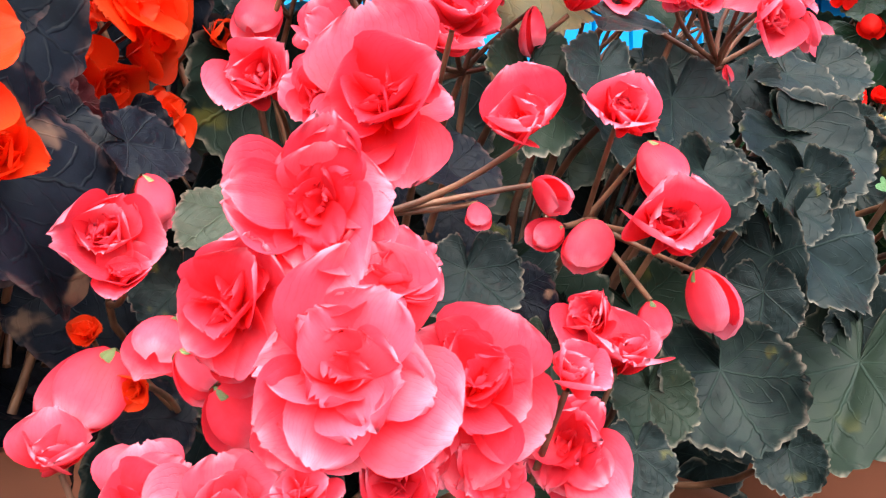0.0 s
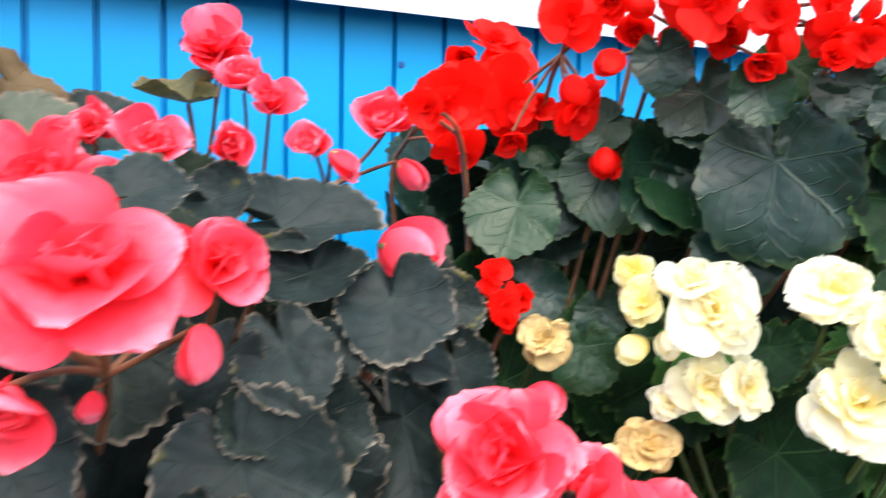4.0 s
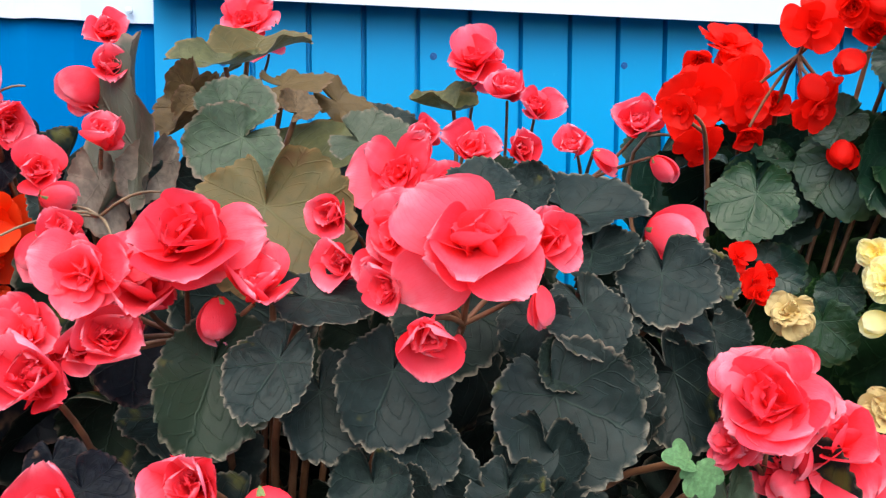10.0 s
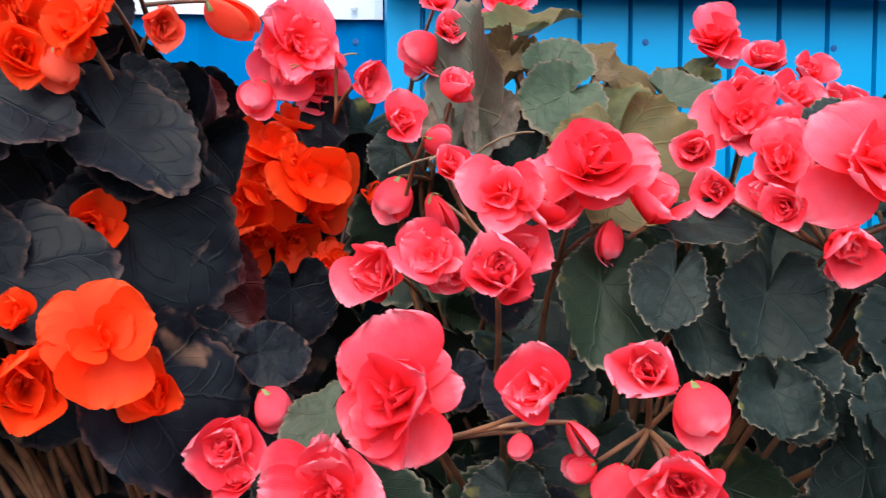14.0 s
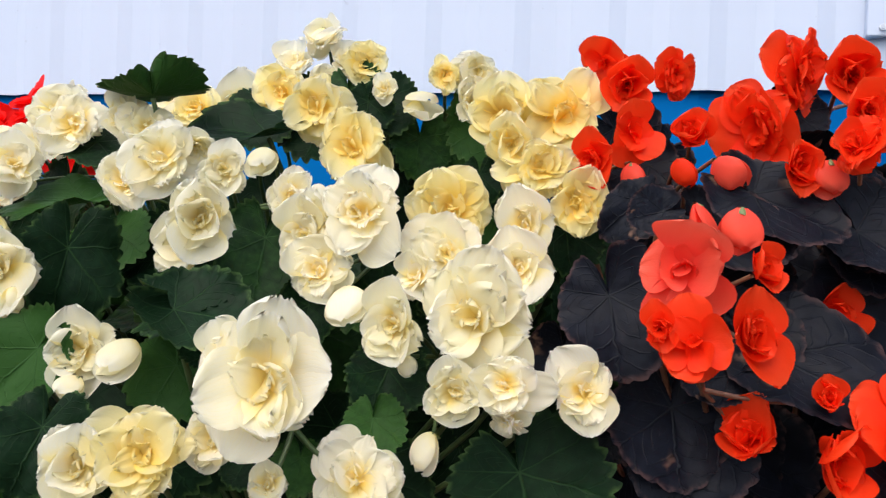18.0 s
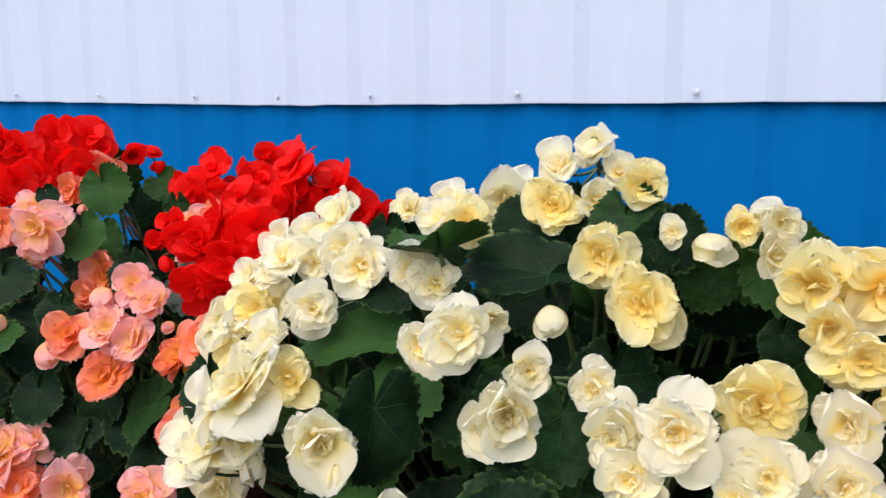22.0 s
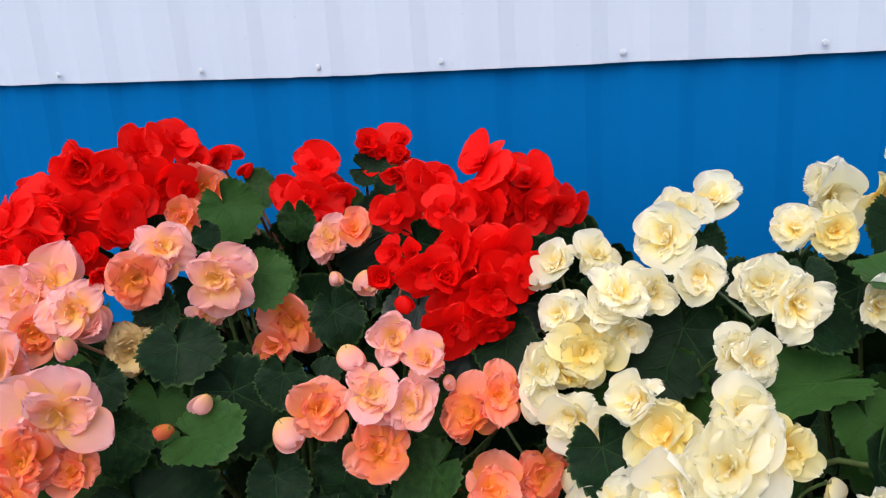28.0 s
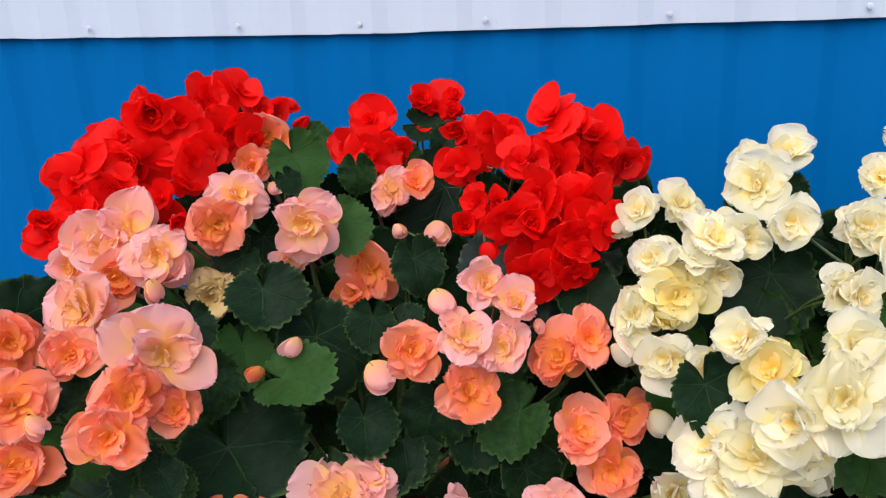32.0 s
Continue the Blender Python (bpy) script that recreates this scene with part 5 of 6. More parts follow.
P.leaf(-0.253, 0.409, 0.628, 0.029, 0.15, -0.88, 0.46, -80, "green", 3)
P.leaf(-0.325, 0.396, 0.644, 0.021, 0.17, -0.85, 0.5, -80, "green", 0)
P.leaf(-0.397, 0.442, 0.637, 0.033, -0.01, -0.87, 0.5, -90, "green", 3)
P.leaf(-0.36, 0.408, 0.648, 0.028, -0.07, -0.87, 0.5, -80, "green", 0)
P.leaf(-0.441, 0.425, 0.642, 0.028, 0.05, -0.86, 0.5, -90, "green", 2)
P.blade((-0.207, 0.275, 0.441), (-0.181, 0.24, 0.408), (0.07, -0.68, 0.73), "green", 0, 1.25)
P.blade((-0.365, 0.3, 0.557), (-0.357, 0.28, 0.514), (0.39, -0.85, 0.36), "green", 1, 0.95)
P.blade((-0.488, 0.28, 0.548), (-0.478, 0.26, 0.493), (0.8, -0.46, 0.37), "green", 4, 0.85)
P.blade((-0.363, 0.25, 0.512), (-0.411, 0.24, 0.504), (0.15, -0.3, 0.94), "green", 0, 0.9)
P.blade((-0.461, 0.235, 0.492), (-0.486, 0.215, 0.454), (0.5, -0.63, 0.6), "green", 1, 0.8)
P.blade((-0.438, 0.21, 0.456), (-0.435, 0.185, 0.422), (0.54, -0.54, 0.64), "green", 4, 0.95)
P.blade((-0.391, 0.37, 0.619), (-0.466, 0.36, 0.626), (0.22, -0.48, 0.85), "green", 0, 0.62)
P.blade((-0.5, 0.325, 0.572), (-0.569, 0.31, 0.568), (0.26, -0.36, 0.89), "green", 2, 0.6)
P.blade((-0.274, 0.27, 0.489), (-0.276, 0.25, 0.461), (0.22, -0.82, 0.53), "green", 0, 1.05)
P.blade((-0.521, 0.34, 0.615), (-0.488, 0.33, 0.596), (0.53, -0.72, 0.45), "green", 1, 1.0)
P.blade((-0.394, 0.26, 0.484), (-0.398, 0.24, 0.451), (0.42, -0.74, 0.53), "green", 2, 1.1)
P.blade((-0.588, 0.4, 0.586), (-0.603, 0.375, 0.528), (-0.14, -0.77, 0.63), "green", 1, 1.0)
P.blade((-0.648, 0.3, 0.536), (-0.632, 0.28, 0.5), (-0.07, -0.65, 0.76), "green", 0, 1.0)
P.undergrowth(3, 0.04, share=0.2)
P.crowd(46, "yellow", 0.45, 0.65)
P.crowd(47, "gold", 0.25, 0.6)
P.depths(13, -0.68, -0.17, 0.24, 0.56, 0.55)
P.depths(23, -0.66, -0.20, 0.2, 0.42, 0.43)
P = Plant("begonia with orange-red flowers over nearly black leaves", -0.06, 0.42, 0.36, "dark", RED_STEM, 0.13)
P.flower(-0.176, 0.374, 0.668, 0.0164, 0.23, -0.97, -0.01, 145, "orange")
P.flower(-0.135, 0.367, 0.657, 0.0151, 0.29, -0.96, -0.03, 266, "orange")
P.flower(-0.161, 0.372, 0.654, 0.0176, 0.25, -0.97, -0.06, -10, "orange", "half")
P.flower(-0.158, 0.345, 0.618, 0.0187, 0.24, -0.97, 0.04, 14, "orange")
P.flower(-0.125, 0.343, 0.615, 0.0169, 0.27, -0.96, 0.05, 0, "orange", "half")
P.flower(-0.175, 0.338, 0.604, 0.0155, 0.12, -0.99, 0.03, 0, "orange", "half")
P.flower(-0.128, 0.316, 0.593, 0.0096, 0.21, -0.98, 0.06, 21, "orange", "bud")
P.flower(-0.156, 0.340, 0.593, 0.0088, 0.16, -0.98, 0.05, 3, "coral", "bud")
P.flower(-0.068, 0.361, 0.655, 0.0227, 0.06, -1.00, 0.02, 70, "orange")
P.flower(-0.042, 0.356, 0.653, 0.0206, 0.13, -0.99, -0.02, 8, "orange", "half")
P.flower(-0.086, 0.351, 0.623, 0.0255, 0.05, -1.00, 0.03, 102, "orange")
P.flower(-0.039, 0.323, 0.627, 0.0152, 0.05, -1.00, 0.01, 20, "orange", "half")
P.flower(-0.044, 0.308, 0.606, 0.0184, 0.05, -1.00, 0.01, 241, "orange")
P.flower(-0.075, 0.318, 0.598, 0.0178, 0.08, -1.00, -0.06, 0, "orange", "half")
P.flower(-0.104, 0.315, 0.593, 0.0122, 0.06, -1.00, 0.04, 47, "coral", "bud")
P.flower(-0.057, 0.312, 0.590, 0.0113, 0.04, -1.00, -0.04, 3, "coral", "bud")
P.flower(-0.001, 0.439, 0.639, 0.0193, 0.06, -1.00, 0.02, 25, "coral", "bud")
P.flower(-0.020, 0.346, 0.620, 0.0139, -0.02, -1.00, -0.08, 0, "coral", "half")
P.flower(-0.127, 0.243, 0.546, 0.0232, 0.19, -0.96, 0.21, 207, "coral")
P.flower(-0.119, 0.255, 0.566, 0.0099, 0.21, -0.96, 0.19, 24, "coral", "bud")
P.flower(-0.103, 0.265, 0.561, 0.0130, 0.21, -0.95, 0.21, -3, "coral", "bud")
P.flower(-0.096, 0.259, 0.543, 0.0135, 0.28, -0.94, 0.18, 20, "orange", "half")
P.flower(-0.123, 0.224, 0.513, 0.0195, 0.21, -0.97, 0.12, 288, "orange")
P.flower(-0.102, 0.246, 0.515, 0.0181, 0.30, -0.92, 0.25, 8, "orange", "half")
P.flower(-0.136, 0.223, 0.519, 0.0107, 0.24, -0.96, 0.15, 0, "orange", "half")
P.flower(-0.052, 0.336, 0.521, 0.0186, 0.16, -0.96, 0.22, 8, "orange", "half")
P.flower(-0.029, 0.272, 0.477, 0.0221, 0.03, -0.94, 0.34, 194, "orange")
P.flower(-0.062, 0.275, 0.459, 0.0223, 0.05, -0.91, 0.41, 0, "orange", "half")
P.flower(-0.093, 0.283, 0.461, 0.0194, 0.04, -0.93, 0.36, -10, "orange", "half")
P.flower(-0.060, 0.274, 0.485, 0.0115, 0.05, -0.97, 0.23, 8, "orange", "half")
P.flower(-0.012, 0.296, 0.449, 0.0164, 0.05, -0.94, 0.35, -10, "orange", "half")
P.flower(-0.001, 0.475, 0.559, 0.0195, -0.12, -0.94, 0.32, 10, "orange")
P.flower(0.022, 0.470, 0.561, 0.0239, 0.24, -0.88, 0.42, 70, "orange")
P.flower(0.033, 0.485, 0.579, 0.0205, 0.36, -0.63, 0.69, 130, "orange")
P.flower(0.039, 0.460, 0.548, 0.0261, 0.33, -0.91, 0.24, 200, "orange")
P.flower(0.055, 0.475, 0.547, 0.0200, 0.68, -0.70, 0.24, 260, "orange")
P.flower(0.004, 0.470, 0.531, 0.0252, -0.02, -0.99, 0.17, 40, "orange")
P.flower(0.040, 0.475, 0.524, 0.0218, 0.54, -0.83, -0.14, 100, "orange", "half")
P.flower(0.004, 0.480, 0.513, 0.0234, 0.18, -0.96, -0.23, 160, "orange", "half")
P.flower(0.026, 0.480, 0.511, 0.0221, 0.35, -0.91, -0.23, 320, "orange", "half")
P.flower(0.083, 0.465, 0.538, 0.0143, 0.16, -0.95, 0.27, 8, "orange", "half")
P.flower(0.057, 0.465, 0.488, 0.0173, 0.20, -0.92, 0.34, 18, "orange")
P.leaf(-0.189, 0.312, 0.489, 0.018, -0.03, -0.94, 0.33, -90, "dark", 3)
P.leaf(-0.024, 0.342, 0.558, 0.028, 0.05, -0.95, 0.3, -30, "dark", 3)
P.leaf(-0.045, 0.376, 0.529, 0.030, 0.0, -0.99, 0.16, -90, "dark", 2)
P.leaf(-0.142, 0.285, 0.57, 0.013, 0.04, -0.94, 0.35, 200, "dark", 1)
P.leaf(-0.001, 0.331, 0.453, 0.018, 0.09, -0.9, 0.43, -60, "dark", 3)
P.leaf(-0.005, 0.42, 0.489, 0.019, 0.12, -0.96, 0.24, -60, "maroon", 2)
P.leaf(-0.035, 0.35, 0.586, 0.015, 0.17, -0.96, 0.24, -60, "dark", 4)
P.leaf(-0.109, 0.283, 0.49, 0.017, 0.06, -0.9, 0.44, 200, "dark", 1)
P.leaf(-0.165, 0.319, 0.442, 0.015, 0.07, -0.9, 0.43, -120, "dark", 3)
P.leaf(0.051, 0.475, 0.581, 0.017, -0.16, -0.97, 0.16, -90, "dark", 0)
P.leaf(0.003, 0.486, 0.512, 0.025, 0.02, -0.98, 0.18, -90, "dark", 2)
P.leaf(-0.095, 0.354, 0.535, 0.016, 0.11, -0.98, 0.15, -90, "dark", 4)
P.leaf(-0.148, 0.384, 0.596, 0.024, 0.2, -0.95, 0.22, -90, "dark", 1)
P.leaf(-0.062, 0.399, 0.63, 0.021, 0.03, -0.99, 0.16, -90, "dark", 3)
P.leaf(-0.032, 0.336, 0.509, 0.044, 0.47, -0.84, 0.27, -80, "dark", 2)
P.leaf(-0.014, 0.301, 0.435, 0.039, 0.41, -0.72, 0.56, -60, "dark", 4)
P.leaf(-0.028, 0.343, 0.565, 0.022, 0.3, -0.91, 0.28, -20, "dark", 1)
P.leaf(-0.008, 0.403, 0.48, 0.028, 0.45, -0.84, 0.3, -60, "maroon", 3)
P.leaf(0.034, 0.435, 0.468, 0.025, 0.21, -0.94, 0.25, -90, "dark", 0)
P.leaf(-0.018, 0.392, 0.564, 0.019, 0.42, -0.91, 0.07, -90, "dark", 2)
P.leaf(0.033, 0.33, 0.459, 0.017, 0.32, -0.79, 0.53, 0, "dark", 1)
P.leaf(-0.023, 0.418, 0.587, 0.021, 0.4, -0.86, 0.31, -20, "maroon", 3)
P.blade((-0.165, 0.288, 0.534), (-0.15, 0.268, 0.489), (0.0, -0.93, 0.36), "dark", 0, 0.98)
P.blade((-0.13, 0.3, 0.465), (-0.117, 0.275, 0.423), (-0.07, -0.83, 0.56), "dark", 2, 1.1)
P.blade((-0.118, 0.32, 0.569), (-0.074, 0.3, 0.553), (-0.09, -0.86, 0.5), "dark", 1, 0.8)
P.blade((-0.101, 0.31, 0.515), (-0.074, 0.29, 0.494), (-0.12, -0.81, 0.57), "dark", 0, 0.9)
P.blade((-0.146, 0.32, 0.581), (-0.169, 0.31, 0.56), (-0.04, -0.96, 0.28), "dark", 4, 0.85)
P.blade((-0.1, 0.32, 0.586), (-0.049, 0.31, 0.564), (0.12, -0.84, 0.53), "dark", 1, 0.75)
P.blade((-0.047, 0.33, 0.569), (-0.002, 0.31, 0.54), (0.01, -0.83, 0.55), "dark", 0, 0.75)
P.blade((-0.091, 0.3, 0.504), (-0.03, 0.28, 0.484), (0.09, -0.74, 0.67), "dark", 2, 0.85)
P.blade((-0.132, 0.3, 0.477), (-0.12, 0.28, 0.435), (0.19, -0.81, 0.55), "dark", 1, 1.1)
P.blade((-0.031, 0.36, 0.548), (-0.034, 0.34, 0.485), (-0.02, -0.9, 0.42), "dark", 0, 0.75)
P.blade((-0.015, 0.4, 0.496), (0.011, 0.39, 0.489), (-0.04, -0.8, 0.6), "maroon", 1, 1.1)
P.blade((-0.004, 0.34, 0.465), (0.015, 0.33, 0.439), (-0.07, -0.83, 0.56), "dark", 4, 0.9)
P.blade((-0.037, 0.38, 0.597), (-0.023, 0.37, 0.574), (-0.01, -0.94, 0.34), "dark", 2, 0.9)
P.undergrowth(4, 0.04, share=0.25)
P.crowd(44, "orange", 0.25, 0.6)
P.depths(14, -0.18, 0.12, 0.24, 0.56, 0.57)
P = Plant("large begonia with coral-pink rose-like flowers and grey-green pale-edged leaves", 0.21, 0.38, 0.33, "grey", RED_STEM, 0.14)
P.flower(0.035, 0.468, 0.631, 0.0299, 0.15, -0.97, 0.19, 172, "pink")
P.flower(0.011, 0.452, 0.597, 0.0146, -0.02, -0.99, -0.16, -33, "pink", "bud")
P.flower(0.077, 0.419, 0.603, 0.0156, 0.35, -0.93, -0.07, 266, "pink", "half")
P.flower(0.065, 0.446, 0.619, 0.0067, 0.2, -0.97, 0.1, 29, "pink", "bud")
P.flower(0.013, 0.316, 0.387, 0.0090, -0.04, -0.96, 0.29, 270, "orange", "half")
P.flower(0.027, 0.287, 0.373, 0.0090, -0.09, -0.98, 0.16, 317, "orange", "half")
P.flower(0.295, 0.258, 0.544, 0.0260, -0.19, -0.89, 0.41, 20, "pink")
P.flower(0.281, 0.350, 0.573, 0.0230, -0.19, -0.73, 0.66, 70, "pink")
P.flower(0.268, 0.285, 0.547, 0.0175, -0.49, -0.83, 0.27, 200, "pink")
P.flower(0.335, 0.290, 0.545, 0.0179, 0.23, -0.87, 0.44, 120, "pink")
P.flower(0.247, 0.330, 0.556, 0.0166, -0.62, -0.75, 0.23, 60, "pink", "half")
P.flower(0.248, 0.310, 0.536, 0.0138, -0.57, -0.81, 0.09, 10, "pink", "half")
P.flower(0.302, 0.340, 0.566, 0.0147, -0.05, -0.79, 0.61, 300, "pink")
P.flower(0.265, 0.275, 0.529, 0.0131, -0.54, -0.83, -0.10, 30, "pink", "half")
P.flower(0.274, 0.250, 0.516, 0.0151, -0.25, -0.88, -0.40, 0, "pink", "half")
P.flower(0.328, 0.270, 0.518, 0.0108, -0.10, -0.98, 0.16, 10, "pink", "bud")
P.flower(0.296, 0.290, 0.499, 0.0059, -0.19, -0.96, 0.21, 0, "pink", "bud")
P.flower(0.300, 0.400, 0.594, 0.0149, -0.13, -0.85, 0.50, 90, "pink", "half")
P.flower(0.323, 0.380, 0.586, 0.0175, -0.08, -0.86, 0.51, 80, "pink", "half")
P.flower(0.360, 0.410, 0.589, 0.0148, -0.06, -0.96, 0.28, 20, "pink", "half")
P.flower(0.390, 0.630, 0.668, 0.0285, -0.16, -0.67, 0.72, 10, "pink")
P.flower(0.394, 0.550, 0.635, 0.0216, -0.32, -0.73, 0.60, 40, "pink", "half")
P.flower(0.400, 0.500, 0.619, 0.0199, -0.05, -0.88, 0.47, 100, "pink", "half")
P.flower(0.420, 0.470, 0.593, 0.0172, -0.51, -0.75, 0.41, 30, "pink", "half")
P.flower(0.430, 0.440, 0.586, 0.0123, -0.38, -0.92, -0.02, 60, "pink", "bud")
P.flower(0.456, 0.450, 0.606, 0.0220, -0.25, -0.79, 0.57, 70, "pink", "half")
P.flower(0.465, 0.430, 0.579, 0.0124, -0.26, -0.97, -0.01, 40, "pink", "bud")
P.flower(0.437, 0.360, 0.542, 0.0184, -0.45, -0.88, 0.17, 75, "pink", "bud")
P.flower(0.199, 0.620, 0.694, 0.0240, 0.04, -0.77, 0.64, 50, "pink")
P.flower(0.124, 0.450, 0.654, 0.0151, 0.19, -0.88, 0.43, 90, "pink", "half")
P.flower(0.129, 0.430, 0.633, 0.0143, 0.19, -0.91, 0.36, 5, "pink", "half")
P.flower(0.113, 0.430, 0.623, 0.0140, 0.04, -0.99, -0.10, 300, "pink", "bud")
P.flower(0.129, 0.400, 0.590, 0.0159, 0.17, -0.75, 0.64, 15, "pink", "half")
P.flower(0.180, 0.300, 0.545, 0.0283, 0.21, -0.77, 0.61, 15, "pink")
P.flower(0.208, 0.295, 0.522, 0.0196, 0.23, -0.55, 0.80, 10, "pink", "half")
P.flower(0.193, 0.300, 0.511, 0.0124, 0.10, -0.99, -0.02, 0, "pink", "bud")
P.flower(0.161, 0.310, 0.521, 0.0235, -0.07, -0.64, 0.76, 0, "pink", "half")
P.flower(0.142, 0.300, 0.535, 0.0168, 0.03, -0.95, 0.31, 80, "pink")
P.flower(0.146, 0.310, 0.505, 0.0187, 0.22, -0.93, 0.29, 40, "pink", "half")
P.flower(0.111, 0.440, 0.616, 0.0084, 0.24, -0.97, -0.08, 0, "pink", "bud")
P.flower(0.119, 0.440, 0.613, 0.0118, 0.19, -0.85, 0.48, 10, "pink", "half")
P.flower(0.292, 0.262, 0.552, 0.0087, -0.18, -0.92, 0.35, 130, "pink", "half")
P.flower(0.441, 0.275, 0.468, 0.0277, -0.55, -0.52, 0.65, 40, "pink")
P.flower(0.492, 0.290, 0.436, 0.0289, -0.42, -0.55, 0.72, 90, "pink")
P.flower(0.427, 0.285, 0.478, 0.0127, -0.64, -0.70, 0.33, 250, "pink", "bud")
P.flower(0.476, 0.300, 0.482, 0.0102, -0.53, -0.75, 0.39, 60, "pink", "bud")
P.flower(0.545, 0.310, 0.410, 0.0256, -0.47, -0.53, 0.71, 10, "pink")
P.flower(0.093, 0.225, 0.460, 0.0267, -0.33, -0.92, 0.20, 30, "pink")
P.flower(0.067, 0.212, 0.430, 0.0225, -0.34, -0.90, 0.26, 100, "pink")
P.flower(0.132, 0.260, 0.498, 0.0220, -0.28, -0.80, 0.53, 20, "pink", "half")
P.flower(0.047, 0.222, 0.404, 0.0204, -0.54, -0.82, 0.22, 60, "pink")
P.flower(0.069, 0.200, 0.385, 0.0243, -0.31, -0.90, 0.30, 10, "pink")
P.flower(0.109, 0.207, 0.377, 0.0220, -0.28, -0.84, 0.46, 160, "pink")
P.flower(0.150, 0.215, 0.355, 0.0200, -0.53, -0.76, 0.38, 80, "pink")
P.flower(0.184, 0.235, 0.374, 0.0198, -0.26, -0.64, 0.72, 10, "pink", "half")
P.flower(0.147, 0.235, 0.456, 0.0183, -0.48, -0.77, 0.42, 5, "pink", "half")
P.flower(0.189, 0.240, 0.463, 0.0186, -0.48, -0.78, 0.41, 350, "pink", "half")
P.flower(0.199, 0.228, 0.423, 0.0231, -0.56, -0.80, 0.20, 8, "pink", "half")
P.flower(0.220, 0.225, 0.395, 0.0153, -0.62, -0.78, 0.08, 20, "pink", "bud")
P.flower(0.177, 0.240, 0.417, 0.0114, -0.59, -0.80, 0.01, 350, "pink", "bud")
P.flower(0.213, 0.240, 0.446, 0.0150, -0.58, -0.81, -0.08, 30, "pink", "bud")
P.flower(0.163, 0.245, 0.435, 0.0103, -0.55, -0.83, -0.05, 50, "pink", "bud")
P.flower(0.164, 0.250, 0.422, 0.0080, -0.55, -0.84, -0.01, 300, "pink", "bud")
P.flower(0.180, 0.240, 0.390, 0.0151, -0.73, -0.47, 0.49, 330, "pink", "half")
P.flower(0.202, 0.235, 0.389, 0.0088, -0.65, -0.75, 0.10, 10, "pink", "bud")
P.flower(0.091, 0.370, 0.494, 0.0255, -0.60, -0.80, 0.04, 330, "pink", "half")
P.flower(0.094, 0.400, 0.532, 0.0157, -0.22, -0.94, -0.26, 340, "pink", "bud")
P.flower(0.118, 0.370, 0.523, 0.0148, -0.29, -0.92, -0.26, 10, "pink", "bud")
P.flower(0.018, 0.300, 0.423, 0.0198, -0.16, -0.95, 0.26, 80, "pink", "half")
P.flower(0.036, 0.310, 0.435, 0.0125, -0.02, -1.00, -0.05, 30, "pink", "bud")
P.flower(0.010, 0.290, 0.371, 0.0177, -0.23, -0.96, 0.16, 330, "pink", "bud")
P.flower(0.023, 0.290, 0.408, 0.0112, -0.07, -0.83, 0.55, 10, "pink", "half")
P.flower(0.032, 0.270, 0.388, 0.0128, -0.12, -0.99, 0.12, 340, "pink", "bud")
P.flower(0.039, 0.250, 0.380, 0.0103, -0.15, -0.98, 0.16, 30, "pink", "bud")
P.flower(0.050, 0.235, 0.370, 0.0138, -0.30, -0.95, 0.10, 40, "pink", "bud")
P.flower(0.022, 0.235, 0.345, 0.0165, -0.06, -0.65, 0.76, 20, "pink")
P.flower(0.041, 0.215, 0.349, 0.0149, -0.13, -0.70, 0.70, 120, "pink")
P.flower(0.083, 0.200, 0.356, 0.0140, -0.36, -0.86, 0.38, 60, "pink")
P.flower(0.056, 0.195, 0.357, 0.0108, -0.22, -0.76, 0.61, 10, "pink")
P.flower(0.002, 0.280, 0.350, 0.0154, -0.00, -0.62, 0.79, 5, "pink", "half")
P.flower(0.113, 0.205, 0.351, 0.0123, -0.36, -0.86, 0.37, 50, "pink")
P.flower(0.142, 0.260, 0.429, 0.0064, -0.48, -0.88, -0.03, 10, "pink", "bud")
P.flower(0.498, 0.290, 0.403, 0.0382, -0.71, -0.38, 0.59, 40, "pink")
P.flower(0.533, 0.300, 0.365, 0.0333, -0.65, -0.55, 0.52, 120, "pink")
P.flower(0.467, 0.290, 0.436, 0.0138, -0.86, -0.45, 0.22, 20, "pink", "bud")
P.flower(0.464, 0.290, 0.420, 0.0124, -0.82, -0.54, 0.17, 350, "pink", "bud")
P.flower(0.424, 0.270, 0.373, 0.0128, -0.65, -0.70, 0.31, 20, "pink", "bud")
P.flower(0.080, 0.205, 0.409, 0.0150, 0.18, -0.76, 0.62, 80, "pink")
P.flower(0.050, 0.225, 0.400, 0.0136, -0.10, -0.88, 0.47, 10, "pink")
P.flower(0.132, 0.190, 0.379, 0.0117, -0.10, -0.71, 0.70, 40, "pink", "half")
P.flower(0.121, 0.345, 0.546, 0.0138, 0.19, -0.76, 0.62, 20, "pink", "half")
P.flower(0.110, 0.325, 0.504, 0.0158, -0.06, -0.90, 0.44, 110, "pink")
P.flower(0.132, 0.320, 0.497, 0.0125, 0.31, -0.91, 0.28, 10, "pink", "half")
P.flower(0.118, 0.360, 0.564, 0.0106, 0.12, -0.94, 0.33, 90, "pink", "bud")
P.flower(0.144, 0.330, 0.519, 0.0114, 0.06, -0.80, 0.60, 70, "pink", "half")
P.flower(0.098, 0.400, 0.575, 0.0164, 0.15, -0.94, 0.31, 10, "pink", "half")
P.leaf(0.346, 0.29, 0.462, 0.034, -0.31, -0.8, 0.51, -70, "grey", 2)
P.leaf(0.388, 0.335, 0.498, 0.015, -0.28, -0.89, 0.35, -60, "grey", 0)
P.leaf(0.34, 0.324, 0.501, 0.018, -0.37, -0.83, 0.42, -120, "grey", 4)
